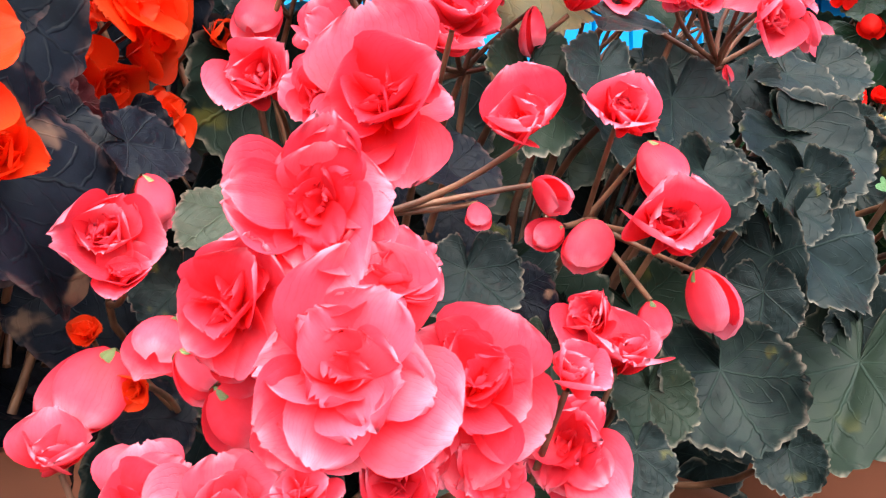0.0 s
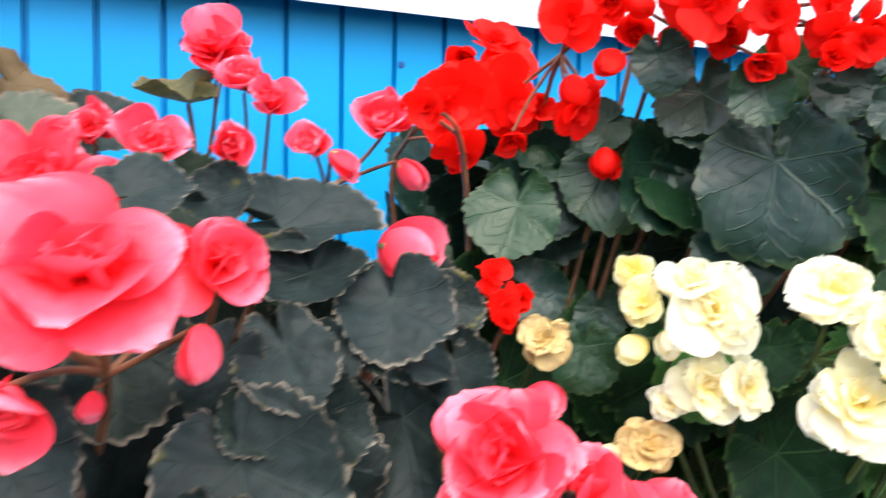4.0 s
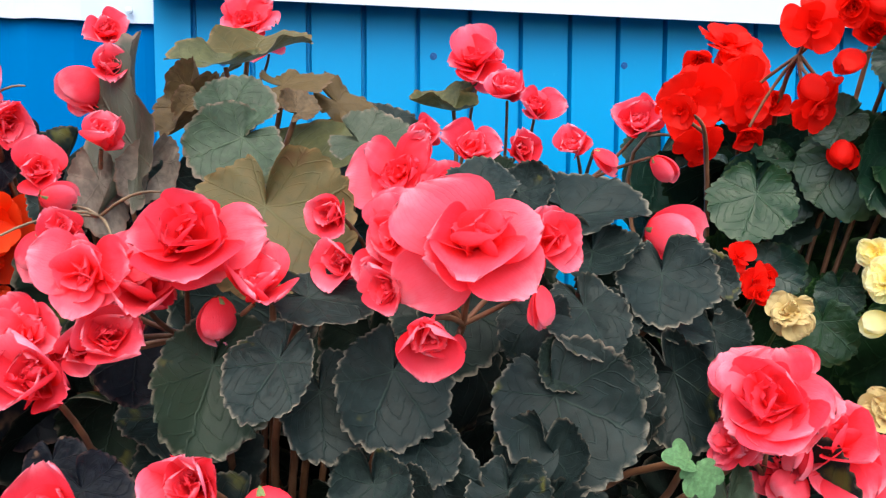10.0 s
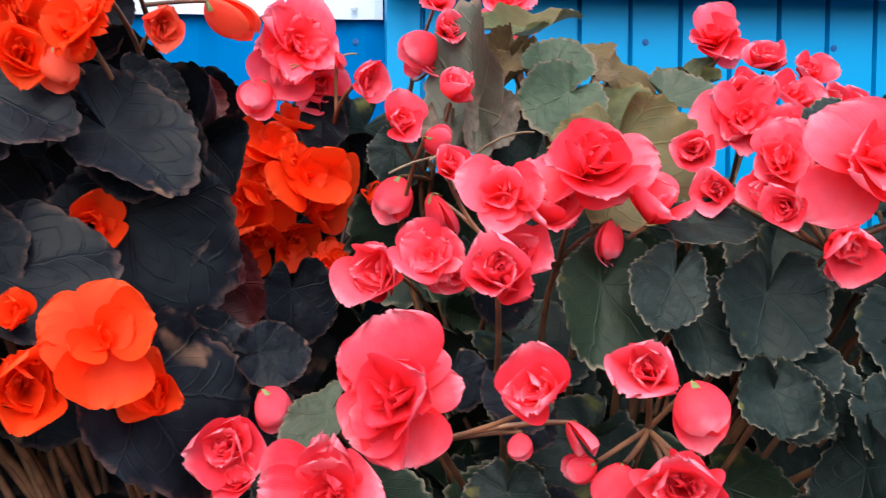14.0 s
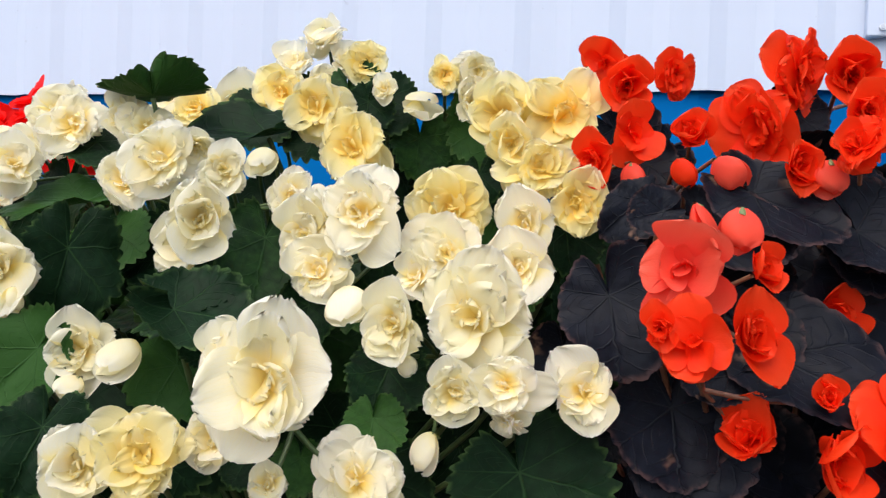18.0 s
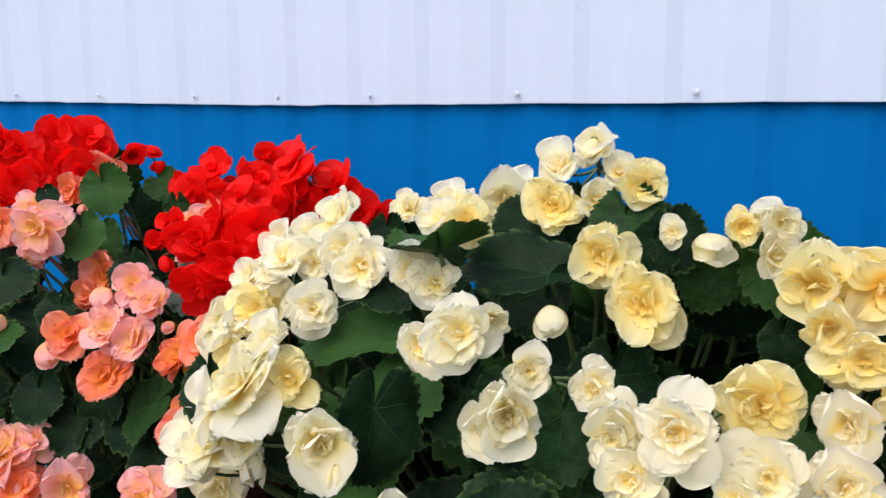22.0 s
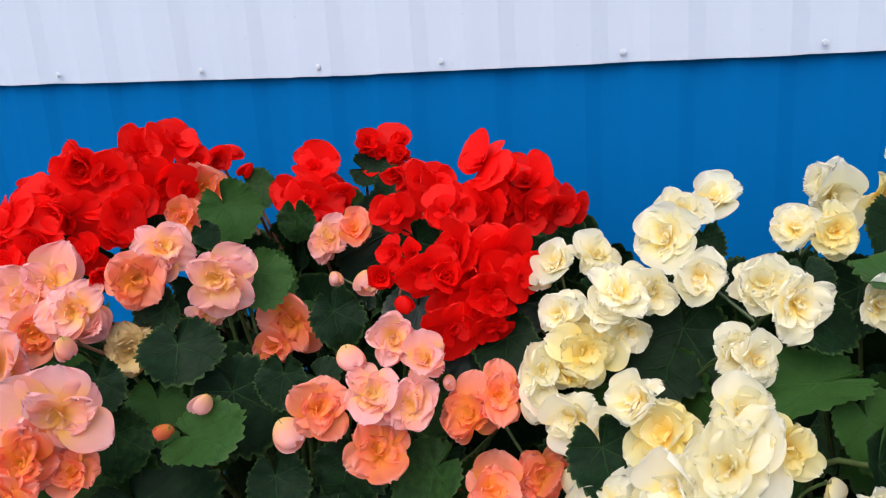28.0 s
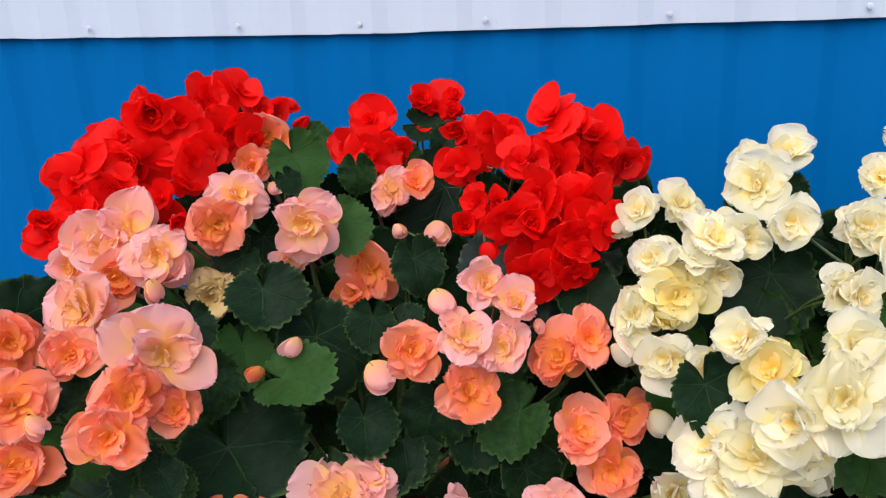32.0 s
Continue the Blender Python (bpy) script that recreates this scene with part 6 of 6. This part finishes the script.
P.leaf(0.255, 0.26, 0.444, 0.017, -0.31, -0.81, 0.49, -80, "grey", 3)
P.leaf(0.312, 0.27, 0.432, 0.019, -0.33, -0.75, 0.57, -100, "grey", 0)
P.leaf(0.143, 0.278, 0.445, 0.016, 0.06, -0.82, 0.56, -60, "dark", 0)
P.leaf(0.122, 0.312, 0.446, 0.014, 0.11, -0.83, 0.54, -90, "dark", 2)
P.leaf(0.316, 0.319, 0.57, 0.016, -0.33, -0.83, 0.46, 30, "grey", 4)
P.leaf(0.311, 0.625, 0.607, 0.032, -0.17, -0.81, 0.57, 10, "grey", 2)
P.leaf(0.165, 0.409, 0.567, 0.017, 0.01, -1.0, 0.1, -90, "grey", 2)
P.leaf(0.098, 0.442, 0.558, 0.019, 0.14, -0.97, 0.21, -90, "grey", 4)
P.leaf(0.151, 0.352, 0.484, 0.019, 0.04, -0.96, 0.28, -90, "dark", 1)
P.leaf(0.348, 0.352, 0.568, 0.014, -0.37, -0.85, 0.38, 20, "grey", 3)
P.leaf(0.156, 0.259, 0.395, 0.015, -0.41, -0.87, 0.27, -70, "dark", 2)
P.leaf(0.26, 0.237, 0.392, 0.017, -0.73, -0.66, 0.18, -90, "grey", 1)
P.leaf(0.237, 0.23, 0.361, 0.026, -0.6, -0.71, 0.36, -60, "grey", 3)
P.leaf(0.269, 0.27, 0.438, 0.015, -0.62, -0.77, 0.15, -80, "grey", 2)
P.leaf(0.163, 0.247, 0.376, 0.015, -0.53, -0.81, 0.24, -90, "grey", 4)
P.leaf(0.039, 0.308, 0.4, 0.014, -0.2, -0.91, 0.35, -120, "grey", 3)
P.leaf(0.202, 0.238, 0.357, 0.016, -0.44, -0.81, 0.38, -90, "grey", 0)
P.leaf(0.153, 0.305, 0.427, 0.014, -0.43, -0.86, 0.27, -90, "dark", 2)
P.leaf(0.034, 0.325, 0.35, 0.015, -0.08, -0.84, 0.53, -60, "dark", 4)
P.leaf(0.177, 0.215, 0.343, 0.014, -0.55, -0.67, 0.51, -90, "grey", 1)
P.leaf(0.287, 0.247, 0.323, 0.015, -0.55, -0.71, 0.44, -80, "grey", 3)
P.leaf(0.383, 0.282, 0.367, 0.022, -0.64, -0.7, 0.32, -70, "grey", 0)
P.leaf(0.318, 0.639, 0.612, 0.030, -0.09, -0.69, 0.71, 10, "grey", 0)
P.leaf(0.412, 0.287, 0.341, 0.024, -0.62, -0.66, 0.43, -90, "grey", 0)
P.leaf(0.39, 0.285, 0.377, 0.021, -0.54, -0.76, 0.37, -80, "grey", 2)
P.leaf(0.406, 0.371, 0.518, 0.020, -0.39, -0.81, 0.45, -60, "grey", 1)
P.leaf(0.381, 0.314, 0.475, 0.019, -0.4, -0.8, 0.45, -80, "grey", 0)
P.leaf(0.453, 0.343, 0.485, 0.020, -0.16, -0.82, 0.55, -80, "grey", 3)
P.leaf(0.444, 0.374, 0.523, 0.019, -0.2, -0.82, 0.54, -100, "grey", 0)
P.blade((0.147, 0.41, 0.576), (0.14, 0.42, 0.654), (-0.71, -0.7, 0.1), "sage", 0, 0.62)
P.blade((0.154, 0.41, 0.586), (0.142, 0.4, 0.561), (-0.15, -0.97, 0.18), "dry", 0, 0.9)
P.blade((0.124, 0.41, 0.576), (0.135, 0.4, 0.54), (0.42, -0.88, 0.21), "dry", 1, 0.62)
P.blade((0.194, 0.5, 0.646), (0.151, 0.49, 0.651), (0.02, -0.31, 0.95), "olive", 0, 0.75)
P.blade((0.193, 0.53, 0.652), (0.245, 0.56, 0.68), (0.03, -0.44, 0.9), "olive", 2, 0.6)
P.blade((0.22, 0.5, 0.634), (0.255, 0.5, 0.641), (0.01, -0.63, 0.78), "brown", 1, 0.9)
P.blade((0.188, 0.425, 0.607), (0.22, 0.42, 0.618), (-0.03, -0.89, 0.46), "sage", 0, 1.0)
P.blade((0.205, 0.412, 0.599), (0.172, 0.4, 0.579), (0.05, -0.91, 0.41), "sage", 2, 1.05)
P.blade((0.244, 0.47, 0.578), (0.22, 0.51, 0.602), (-0.02, -0.71, 0.7), "olive", 1, 1.4)
P.blade((0.264, 0.43, 0.595), (0.29, 0.405, 0.588), (-0.05, -0.67, 0.74), "sage", 0, 1.15)
P.blade((0.214, 0.365, 0.565), (0.206, 0.33, 0.519), (-0.06, -0.91, 0.41), "olive", 0, 1.15)
P.blade((0.374, 0.62, 0.632), (0.33, 0.62, 0.633), (-0.1, -0.45, 0.89), "olive", 3, 0.9)
P.blade((0.179, 0.46, 0.621), (0.159, 0.45, 0.593), (-0.46, -0.81, 0.37), "brown", 3, 0.9)
P.blade((0.257, 0.52, 0.628), (0.289, 0.5, 0.608), (0.17, -0.87, 0.46), "brown", 4, 0.6)
P.blade((0.183, 0.45, 0.625), (0.16, 0.45, 0.609), (-0.16, -0.68, 0.71), "brown", 0, 0.6)
P.blade((0.23, 0.46, 0.613), (0.244, 0.47, 0.623), (0.22, -0.77, 0.6), "brown", 2, 1.1)
P.blade((0.191, 0.31, 0.497), (0.182, 0.285, 0.456), (0.09, -0.83, 0.56), "grey", 0, 0.85)
P.blade((0.22, 0.29, 0.5), (0.204, 0.27, 0.475), (-0.12, -0.85, 0.52), "grey", 1, 0.82)
P.blade((0.235, 0.31, 0.482), (0.24, 0.285, 0.45), (-0.01, -0.81, 0.58), "grey", 2, 0.9)
P.blade((0.27, 0.302, 0.492), (0.256, 0.28, 0.457), (-0.1, -0.84, 0.53), "grey", 0, 0.98)
wet = P.blade((0.334, 0.3, 0.459), (0.356, 0.27, 0.435), (-0.21, -0.7, 0.68), "grey", 2, 1.15)
P.blade((0.353, 0.31, 0.489), (0.361, 0.295, 0.473), (-0.2, -0.59, 0.78), "grey", 3, 1.2)
P.blade((0.365, 0.32, 0.513), (0.371, 0.29, 0.49), (-0.3, -0.8, 0.52), "grey", 1, 0.85)
P.blade((0.421, 0.345, 0.527), (0.411, 0.32, 0.498), (-0.36, -0.74, 0.57), "grey", 0, 1.1)
P.blade((0.45, 0.36, 0.523), (0.458, 0.345, 0.499), (-0.39, -0.72, 0.57), "grey", 2, 0.95)
P.blade((0.373, 0.385, 0.551), (0.43, 0.375, 0.558), (-0.21, -0.63, 0.75), "grey", 0, 0.72)
P.blade((0.391, 0.37, 0.536), (0.384, 0.345, 0.517), (-0.26, -0.67, 0.69), "grey", 3, 1.5)
P.blade((0.226, 0.3, 0.522), (0.26, 0.293, 0.518), (0.01, -0.7, 0.72), "grey", 1, 0.75)
P.blade((0.419, 0.33, 0.479), (0.429, 0.31, 0.434), (-0.63, -0.62, 0.47), "grey", 3, 0.75)
P.blade((0.411, 0.34, 0.501), (0.45, 0.33, 0.494), (-0.27, -0.58, 0.76), "grey", 4, 0.8)
P.blade((0.279, 0.29, 0.46), (0.273, 0.27, 0.442), (-0.11, -0.77, 0.63), "grey", 2, 1.0)
P.blade((0.336, 0.4, 0.572), (0.353, 0.385, 0.55), (-0.2, -0.84, 0.51), "grey", 0, 1.0)
P.blade((0.373, 0.32, 0.466), (0.392, 0.31, 0.431), (-0.29, -0.75, 0.59), "grey", 4, 1.1)
P.blade((0.341, 0.285, 0.452), (0.328, 0.268, 0.425), (-0.67, -0.56, 0.49), "grey", 3, 1.1)
P.blade((0.32, 0.275, 0.418), (0.366, 0.262, 0.392), (-0.65, -0.56, 0.51), "grey", 0, 0.9)
P.blade((0.27, 0.285, 0.371), (0.282, 0.26, 0.327), (-0.6, -0.63, 0.5), "grey", 2, 1.0)
P.blade((0.379, 0.28, 0.363), (0.327, 0.262, 0.307), (-0.73, -0.54, 0.42), "grey", 1, 0.75)
P.blade((0.138, 0.262, 0.413), (0.128, 0.25, 0.389), (-0.42, -0.8, 0.42), "grey", 0, 1.1)
P.blade((0.281, 0.29, 0.452), (0.296, 0.275, 0.425), (-0.62, -0.64, 0.45), "grey", 4, 0.85)
P.blade((0.304, 0.27, 0.419), (0.29, 0.262, 0.363), (-0.94, -0.16, 0.3), "grey", 1, 0.6)
P.blade((0.064, 0.31, 0.436), (0.042, 0.29, 0.418), (-0.16, -0.78, 0.6), "sage", 1, 0.6)
P.blade((0.474, 0.3, 0.423), (0.453, 0.28, 0.363), (-0.63, -0.63, 0.45), "grey", 0, 0.8)
P.blade((0.43, 0.29, 0.422), (0.424, 0.27, 0.37), (-0.33, -0.83, 0.45), "sage", 1, 0.5)
P.blade((0.406, 0.279, 0.442), (0.412, 0.272, 0.425), (-0.2, -0.72, 0.66), "mint", 0, 1.05)
P.blade((0.406, 0.28, 0.443), (0.389, 0.278, 0.447), (-0.5, -0.51, 0.69), "mint", 1, 0.9)
P.undergrowth(5, 0.04, share=0.22, x1=0.40)
P.crowd(43, "pink", 0.4, 0.62)
P.depths(15, 0.06, 0.42, 0.24, 0.53, 0.53)
P.depths(25, 0.05, 0.40, 0.2, 0.36, 0.41)
P.spent_stalks(0.135, 0.36, 0.555, 5, 3)
P.spent_stalks(0.05, 0.47, 0.615, 4, 4, 0.03)
P.depths(26, 0.38, 0.58, 0.18, 0.49, 0.52)
drops_on(wet, P.base, 8, 9)
P = Plant("tall begonia with deep red flower clusters and glossy dark leaves", 0.6, 0.52, 0.36, "gloss", RED_STEM, 0.13)
P.flower(0.616, 0.367, 0.683, 0.0254, -0.61, -0.79, 0.03, 39, "red")
P.flower(0.593, 0.388, 0.703, 0.0159, -0.71, -0.7, -0.01, 86, "red")
P.flower(0.613, 0.373, 0.714, 0.0138, -0.59, -0.79, 0.17, 133, "red")
P.flower(0.618, 0.346, 0.706, 0.0148, -0.55, -0.82, 0.18, 180, "red")
P.flower(0.629, 0.335, 0.699, 0.0148, -0.5, -0.87, -0.01, 227, "red")
P.flower(0.637, 0.329, 0.69, 0.0138, -0.34, -0.94, -0.09, 274, "red")
P.flower(0.561, 0.416, 0.674, 0.0191, -0.64, -0.76, -0.05, 321, "red")
P.flower(0.58, 0.405, 0.684, 0.0127, -0.52, -0.85, 0.03, 8, "red", "half")
P.flower(0.591, 0.393, 0.681, 0.0106, -0.46, -0.89, -0.06, 35, "red", "bud")
P.flower(0.585, 0.413, 0.651, 0.0117, -0.51, -0.84, -0.19, -54, "red", "bud")
P.flower(0.581, 0.552, 0.682, 0.0244, -0.48, -0.84, 0.27, 149, "red")
P.flower(0.55, 0.538, 0.669, 0.0148, -0.7, -0.7, -0.11, 196, "red", "half")
P.flower(0.578, 0.538, 0.664, 0.0191, -0.41, -0.91, 0.1, 243, "red")
P.flower(0.515, 0.5, 0.628, 0.0244, -0.43, -0.9, 0.06, 290, "red")
P.flower(0.467, 0.412, 0.616, 0.0127, -0.65, -0.76, -0.02, 337, "red")
P.flower(0.549, 0.522, 0.64, 0.0201, -0.37, -0.92, 0.14, 24, "red")
P.flower(0.56, 0.494, 0.633, 0.0233, -0.33, -0.94, 0.05, 71, "red")
P.flower(0.56, 0.484, 0.611, 0.0138, -0.39, -0.84, -0.37, 118, "red", "half")
P.flower(0.582, 0.443, 0.623, 0.0159, -0.23, -0.97, -0.03, 165, "red")
P.flower(0.579, 0.44, 0.635, 0.0117, -0.4, -0.92, 0.04, 16, "red", "bud")
P.flower(0.526, 0.494, 0.598, 0.0170, -0.34, -0.87, -0.35, 259, "red")
P.flower(0.671, 0.331, 0.679, 0.0148, -0.56, -0.83, 0.05, 306, "red")
P.flower(0.647, 0.339, 0.656, 0.0117, -0.68, -0.73, -0.11, -11, "red", "bud")
P.flower(0.672, 0.329, 0.662, 0.0138, -0.63, -0.75, -0.22, 40, "red")
P.flower(0.67, 0.326, 0.648, 0.0106, -0.67, -0.65, -0.36, 87, "red", "half")
P.flower(0.684, 0.318, 0.657, 0.0106, -0.33, -0.94, -0.1, 134, "red")
P.flower(0.688, 0.317, 0.673, 0.0095, -0.42, -0.9, -0.04, -7, "red", "bud")
P.flower(0.694, 0.308, 0.654, 0.0074, -0.44, -0.88, -0.2, 24, "red", "bud")
P.flower(0.635, 0.337, 0.669, 0.0148, -0.58, -0.8, -0.14, 275, "red")
P.flower(0.642, 0.348, 0.647, 0.0117, -0.74, -0.57, -0.34, 322, "red", "half")
P.flower(0.599, 0.435, 0.59, 0.0117, -0.52, -0.85, 0.03, -3, "red", "bud")
P.flower(0.504, 0.405, 0.524, 0.0127, -0.36, -0.86, 0.37, 56, "red")
P.flower(0.491, 0.368, 0.514, 0.0106, -0.38, -0.9, 0.23, 103, "red")
P.flower(0.518, 0.398, 0.512, 0.0085, -0.15, -0.97, 0.2, 150, "red", "half")
P.flower(0.479, 0.345, 0.508, 0.0085, -0.38, -0.92, 0.06, 197, "red", "half")
P.flower(0.631, 0.415, 0.674, 0.0148, -0.66, -0.74, -0.13, 244, "red", "half")
P.flower(0.615, 0.428, 0.671, 0.0148, -0.61, -0.76, -0.22, 291, "red", "half")
P.flower(0.644, 0.381, 0.672, 0.0159, -0.6, -0.74, -0.32, 338, "red", "half")
P.flower(0.589, 0.498, 0.631, 0.0117, -0.37, -0.93, -0.04, 25, "red", "half")
P.leaf(0.663, 0.356, 0.575, 0.046, -0.66, -0.71, 0.26, -90, "gloss", 2)
P.leaf(0.646, 0.399, 0.625, 0.027, -0.61, -0.78, 0.16, -80, "gloss", 1)
P.leaf(0.644, 0.348, 0.627, 0.018, -0.66, -0.73, 0.16, -80, "gloss", 3)
P.leaf(0.608, 0.394, 0.647, 0.018, -0.57, -0.82, 0.01, -80, "gloss", 0)
P.leaf(0.687, 0.332, 0.631, 0.018, -0.64, -0.72, 0.25, -60, "gloss", 2)
P.leaf(0.686, 0.343, 0.605, 0.026, -0.64, -0.76, 0.11, -60, "gloss", 4)
P.leaf(0.695, 0.299, 0.618, 0.017, -0.77, -0.63, 0.08, -70, "gloss", 1)
P.leaf(0.557, 0.477, 0.564, 0.022, -0.49, -0.83, 0.28, -110, "gloss", 3)
P.leaf(0.587, 0.48, 0.563, 0.025, -0.37, -0.91, 0.18, -90, "gloss", 0)
P.leaf(0.599, 0.444, 0.615, 0.019, -0.48, -0.8, 0.36, 200, "gloss", 2)
P.leaf(0.584, 0.483, 0.589, 0.017, -0.42, -0.81, 0.4, 20, "gloss", 4)
P.leaf(0.554, 0.44, 0.509, 0.021, -0.4, -0.8, 0.46, -20, "gloss", 3)
P.leaf(0.573, 0.399, 0.498, 0.015, -0.49, -0.81, 0.32, -90, "gloss", 0)
P.leaf(0.561, 0.397, 0.474, 0.021, -0.46, -0.81, 0.37, -90, "gloss", 2)
P.leaf(0.656, 0.378, 0.533, 0.027, -0.61, -0.71, 0.34, -90, "gloss", 4)
P.leaf(0.727, 0.339, 0.567, 0.026, -0.73, -0.62, 0.27, -90, "gloss", 0)
P.leaf(0.693, 0.38, 0.648, 0.021, -0.68, -0.7, 0.22, -90, "gloss", 2)
P.leaf(0.72, 0.323, 0.652, 0.015, -0.76, -0.62, 0.21, 60, "gloss", 4)
P.blade((0.546, 0.45, 0.569), (0.529, 0.435, 0.529), (-0.49, -0.77, 0.41), "gloss", 1, 1.05)
P.undergrowth(6, 0.04, share=0.55, x0=0.56, top=0.58)
P.crowd(42, "red", 0.6)
P.depths(16, 0.60, 0.80, 0.3, 0.56, 0.57)
P = Plant("begonia with cream-yellow double flowers and broad green leaves", 0.74, 0.36, 0.34, "green", GREEN_STEM, 0.13)
P.flower(0.591, 0.323, 0.513, 0.0224, -0.59, -0.74, 0.32, 120, "yellow")
P.flower(0.58, 0.33, 0.526, 0.0143, -0.67, -0.6, 0.44, 167, "yellow")
P.flower(0.571, 0.364, 0.529, 0.0116, -0.74, -0.62, 0.26, 214, "gold")
P.flower(0.564, 0.347, 0.515, 0.0126, -0.77, -0.63, 0.12, 261, "gold")
P.flower(0.561, 0.352, 0.489, 0.0103, -0.7, -0.71, 0.08, -56, "gold", "bud")
P.flower(0.572, 0.336, 0.493, 0.0095, -0.58, -0.81, 0.08, -25, "yellow", "bud")
P.flower(0.591, 0.327, 0.474, 0.0170, -0.57, -0.72, 0.4, 42, "yellow")
P.flower(0.603, 0.312, 0.474, 0.0143, -0.37, -0.87, 0.31, 89, "yellow")
P.flower(0.583, 0.343, 0.46, 0.0118, -0.76, -0.56, 0.32, 136, "yellow", "half")
P.flower(0.617, 0.274, 0.527, 0.0196, -0.73, -0.57, 0.37, 183, "yellow")
P.flower(0.632, 0.257, 0.51, 0.0161, -0.59, -0.76, 0.25, 230, "yellow")
P.flower(0.63, 0.248, 0.497, 0.0108, -0.7, -0.71, 0.08, 277, "gold", "half")
P.flower(0.647, 0.232, 0.503, 0.0154, -0.7, -0.62, 0.36, 324, "gold", "half")
P.flower(0.663, 0.24, 0.539, 0.0133, -0.72, -0.63, 0.27, 11, "gold")
P.flower(0.626, 0.267, 0.475, 0.0224, -0.65, -0.59, 0.48, 58, "yellow")
P.flower(0.633, 0.243, 0.482, 0.0103, -0.53, -0.82, 0.23, 45, "yellow", "bud")
P.flower(0.734, 0.257, 0.626, 0.0205, -0.89, -0.46, -0.04, 152, "yellow")
P.flower(0.739, 0.258, 0.643, 0.0196, -0.78, -0.59, 0.23, 199, "yellow")
P.flower(0.715, 0.293, 0.669, 0.0118, -0.89, -0.45, 0.06, 246, "yellow", "half")
P.flower(0.739, 0.266, 0.668, 0.0152, -0.74, -0.57, 0.37, 293, "yellow")
P.flower(0.724, 0.275, 0.655, 0.0099, -0.9, -0.42, -0.09, 340, "gold")
P.flower(0.707, 0.286, 0.636, 0.0112, -0.89, -0.45, -0.06, -9, "yellow", "bud")
P.flower(0.751, 0.247, 0.655, 0.0099, -0.67, -0.73, 0.11, 74, "yellow", "half")
P.flower(0.756, 0.23, 0.62, 0.0143, -0.78, -0.63, 0.08, 121, "yellow")
P.flower(0.747, 0.224, 0.586, 0.0170, -0.84, -0.55, 0.05, 168, "gold")
P.flower(0.736, 0.242, 0.597, 0.0103, -0.93, -0.36, 0.02, -5, "yellow", "bud")
P.flower(0.736, 0.209, 0.548, 0.0127, -0.78, -0.61, 0.14, 262, "yellow", "half")
P.flower(0.748, 0.284, 0.599, 0.0127, -0.81, -0.55, -0.18, 309, "gold", "half")
P.flower(0.694, 0.216, 0.526, 0.0052, -0.86, -0.51, -0.01, -32, "yellow", "bud")
P.flower(0.518, 0.371, 0.494, 0.014, -0.34, -0.9, 0.26, 43, "faded")
P.flower(0.723, 0.198, 0.491, 0.0112, -0.76, -0.59, 0.28, 30, "yellow", "bud")
P.flower(0.573, 0.35, 0.436, 0.015, -0.69, -0.68, 0.25, 137, "faded", "half")
P.flower(0.544, 0.348, 0.434, 0.0086, -0.78, -0.61, 0.15, -28, "yellow", "bud")
P.leaf(0.723, 0.287, 0.564, 0.045, -0.78, -0.56, 0.28, -20, "green", 0)
P.leaf(0.69, 0.239, 0.508, 0.022, -0.71, -0.57, 0.42, -80, "green", 3)
P.leaf(0.625, 0.318, 0.486, 0.016, -0.61, -0.66, 0.45, -90, "green", 0)
P.leaf(0.664, 0.273, 0.525, 0.014, -0.69, -0.56, 0.45, -90, "green", 2)
P.leaf(0.745, 0.228, 0.556, 0.015, -0.79, -0.53, 0.31, -60, "green", 4)
P.leaf(0.721, 0.233, 0.494, 0.019, -0.73, -0.53, 0.44, -90, "green", 1)
P.leaf(0.722, 0.213, 0.487, 0.013, -0.76, -0.4, 0.51, -100, "green", 3)
P.leaf(0.732, 0.28, 0.612, 0.013, -0.82, -0.57, 0.09, -60, "green", 0)
P.leaf(0.692, 0.224, 0.478, 0.018, -0.69, -0.41, 0.6, 60, "green", 2)
P.leaf(0.648, 0.329, 0.483, 0.019, -0.65, -0.67, 0.36, -90, "green", 4)
P.leaf(0.693, 0.274, 0.507, 0.019, -0.74, -0.55, 0.4, -90, "green", 1)
P.leaf(0.576, 0.405, 0.49, 0.018, -0.62, -0.67, 0.42, -90, "green", 3)
P.leaf(0.784, 0.254, 0.613, 0.016, -0.73, -0.61, 0.3, 0, "green", 0)
P.leaf(0.73, 0.263, 0.526, 0.023, -0.79, -0.51, 0.35, -60, "green", 2)
P.leaf(0.723, 0.316, 0.645, 0.015, -0.88, -0.47, 0.11, 90, "green", 4)
P.leaf(0.776, 0.248, 0.581, 0.024, -0.78, -0.52, 0.35, -80, "green", 1)
P.leaf(0.772, 0.227, 0.54, 0.023, -0.71, -0.55, 0.44, -60, "green", 3)
P.leaf(0.76, 0.228, 0.495, 0.026, -0.73, -0.47, 0.5, -90, "green", 0)
P.leaf(0.804, 0.238, 0.584, 0.021, -0.75, -0.56, 0.36, -60, "green", 2)
P.leaf(0.735, 0.234, 0.465, 0.022, -0.74, -0.41, 0.53, -90, "green", 4)
P.leaf(0.773, 0.218, 0.462, 0.024, -0.72, -0.43, 0.55, -90, "green", 1)
P.flower(0.725, 0.205, 0.528, 0.0107, -0.77, -0.61, 0.19, 138, "yellow")
P.undergrowth(7, 0.04, share=0.3)
P.depths(17, 0.55, 0.90, 0.24, 0.52, 0.49)
P.depths(27, 0.80, 1.05, 0.20, 0.50, 0.46)
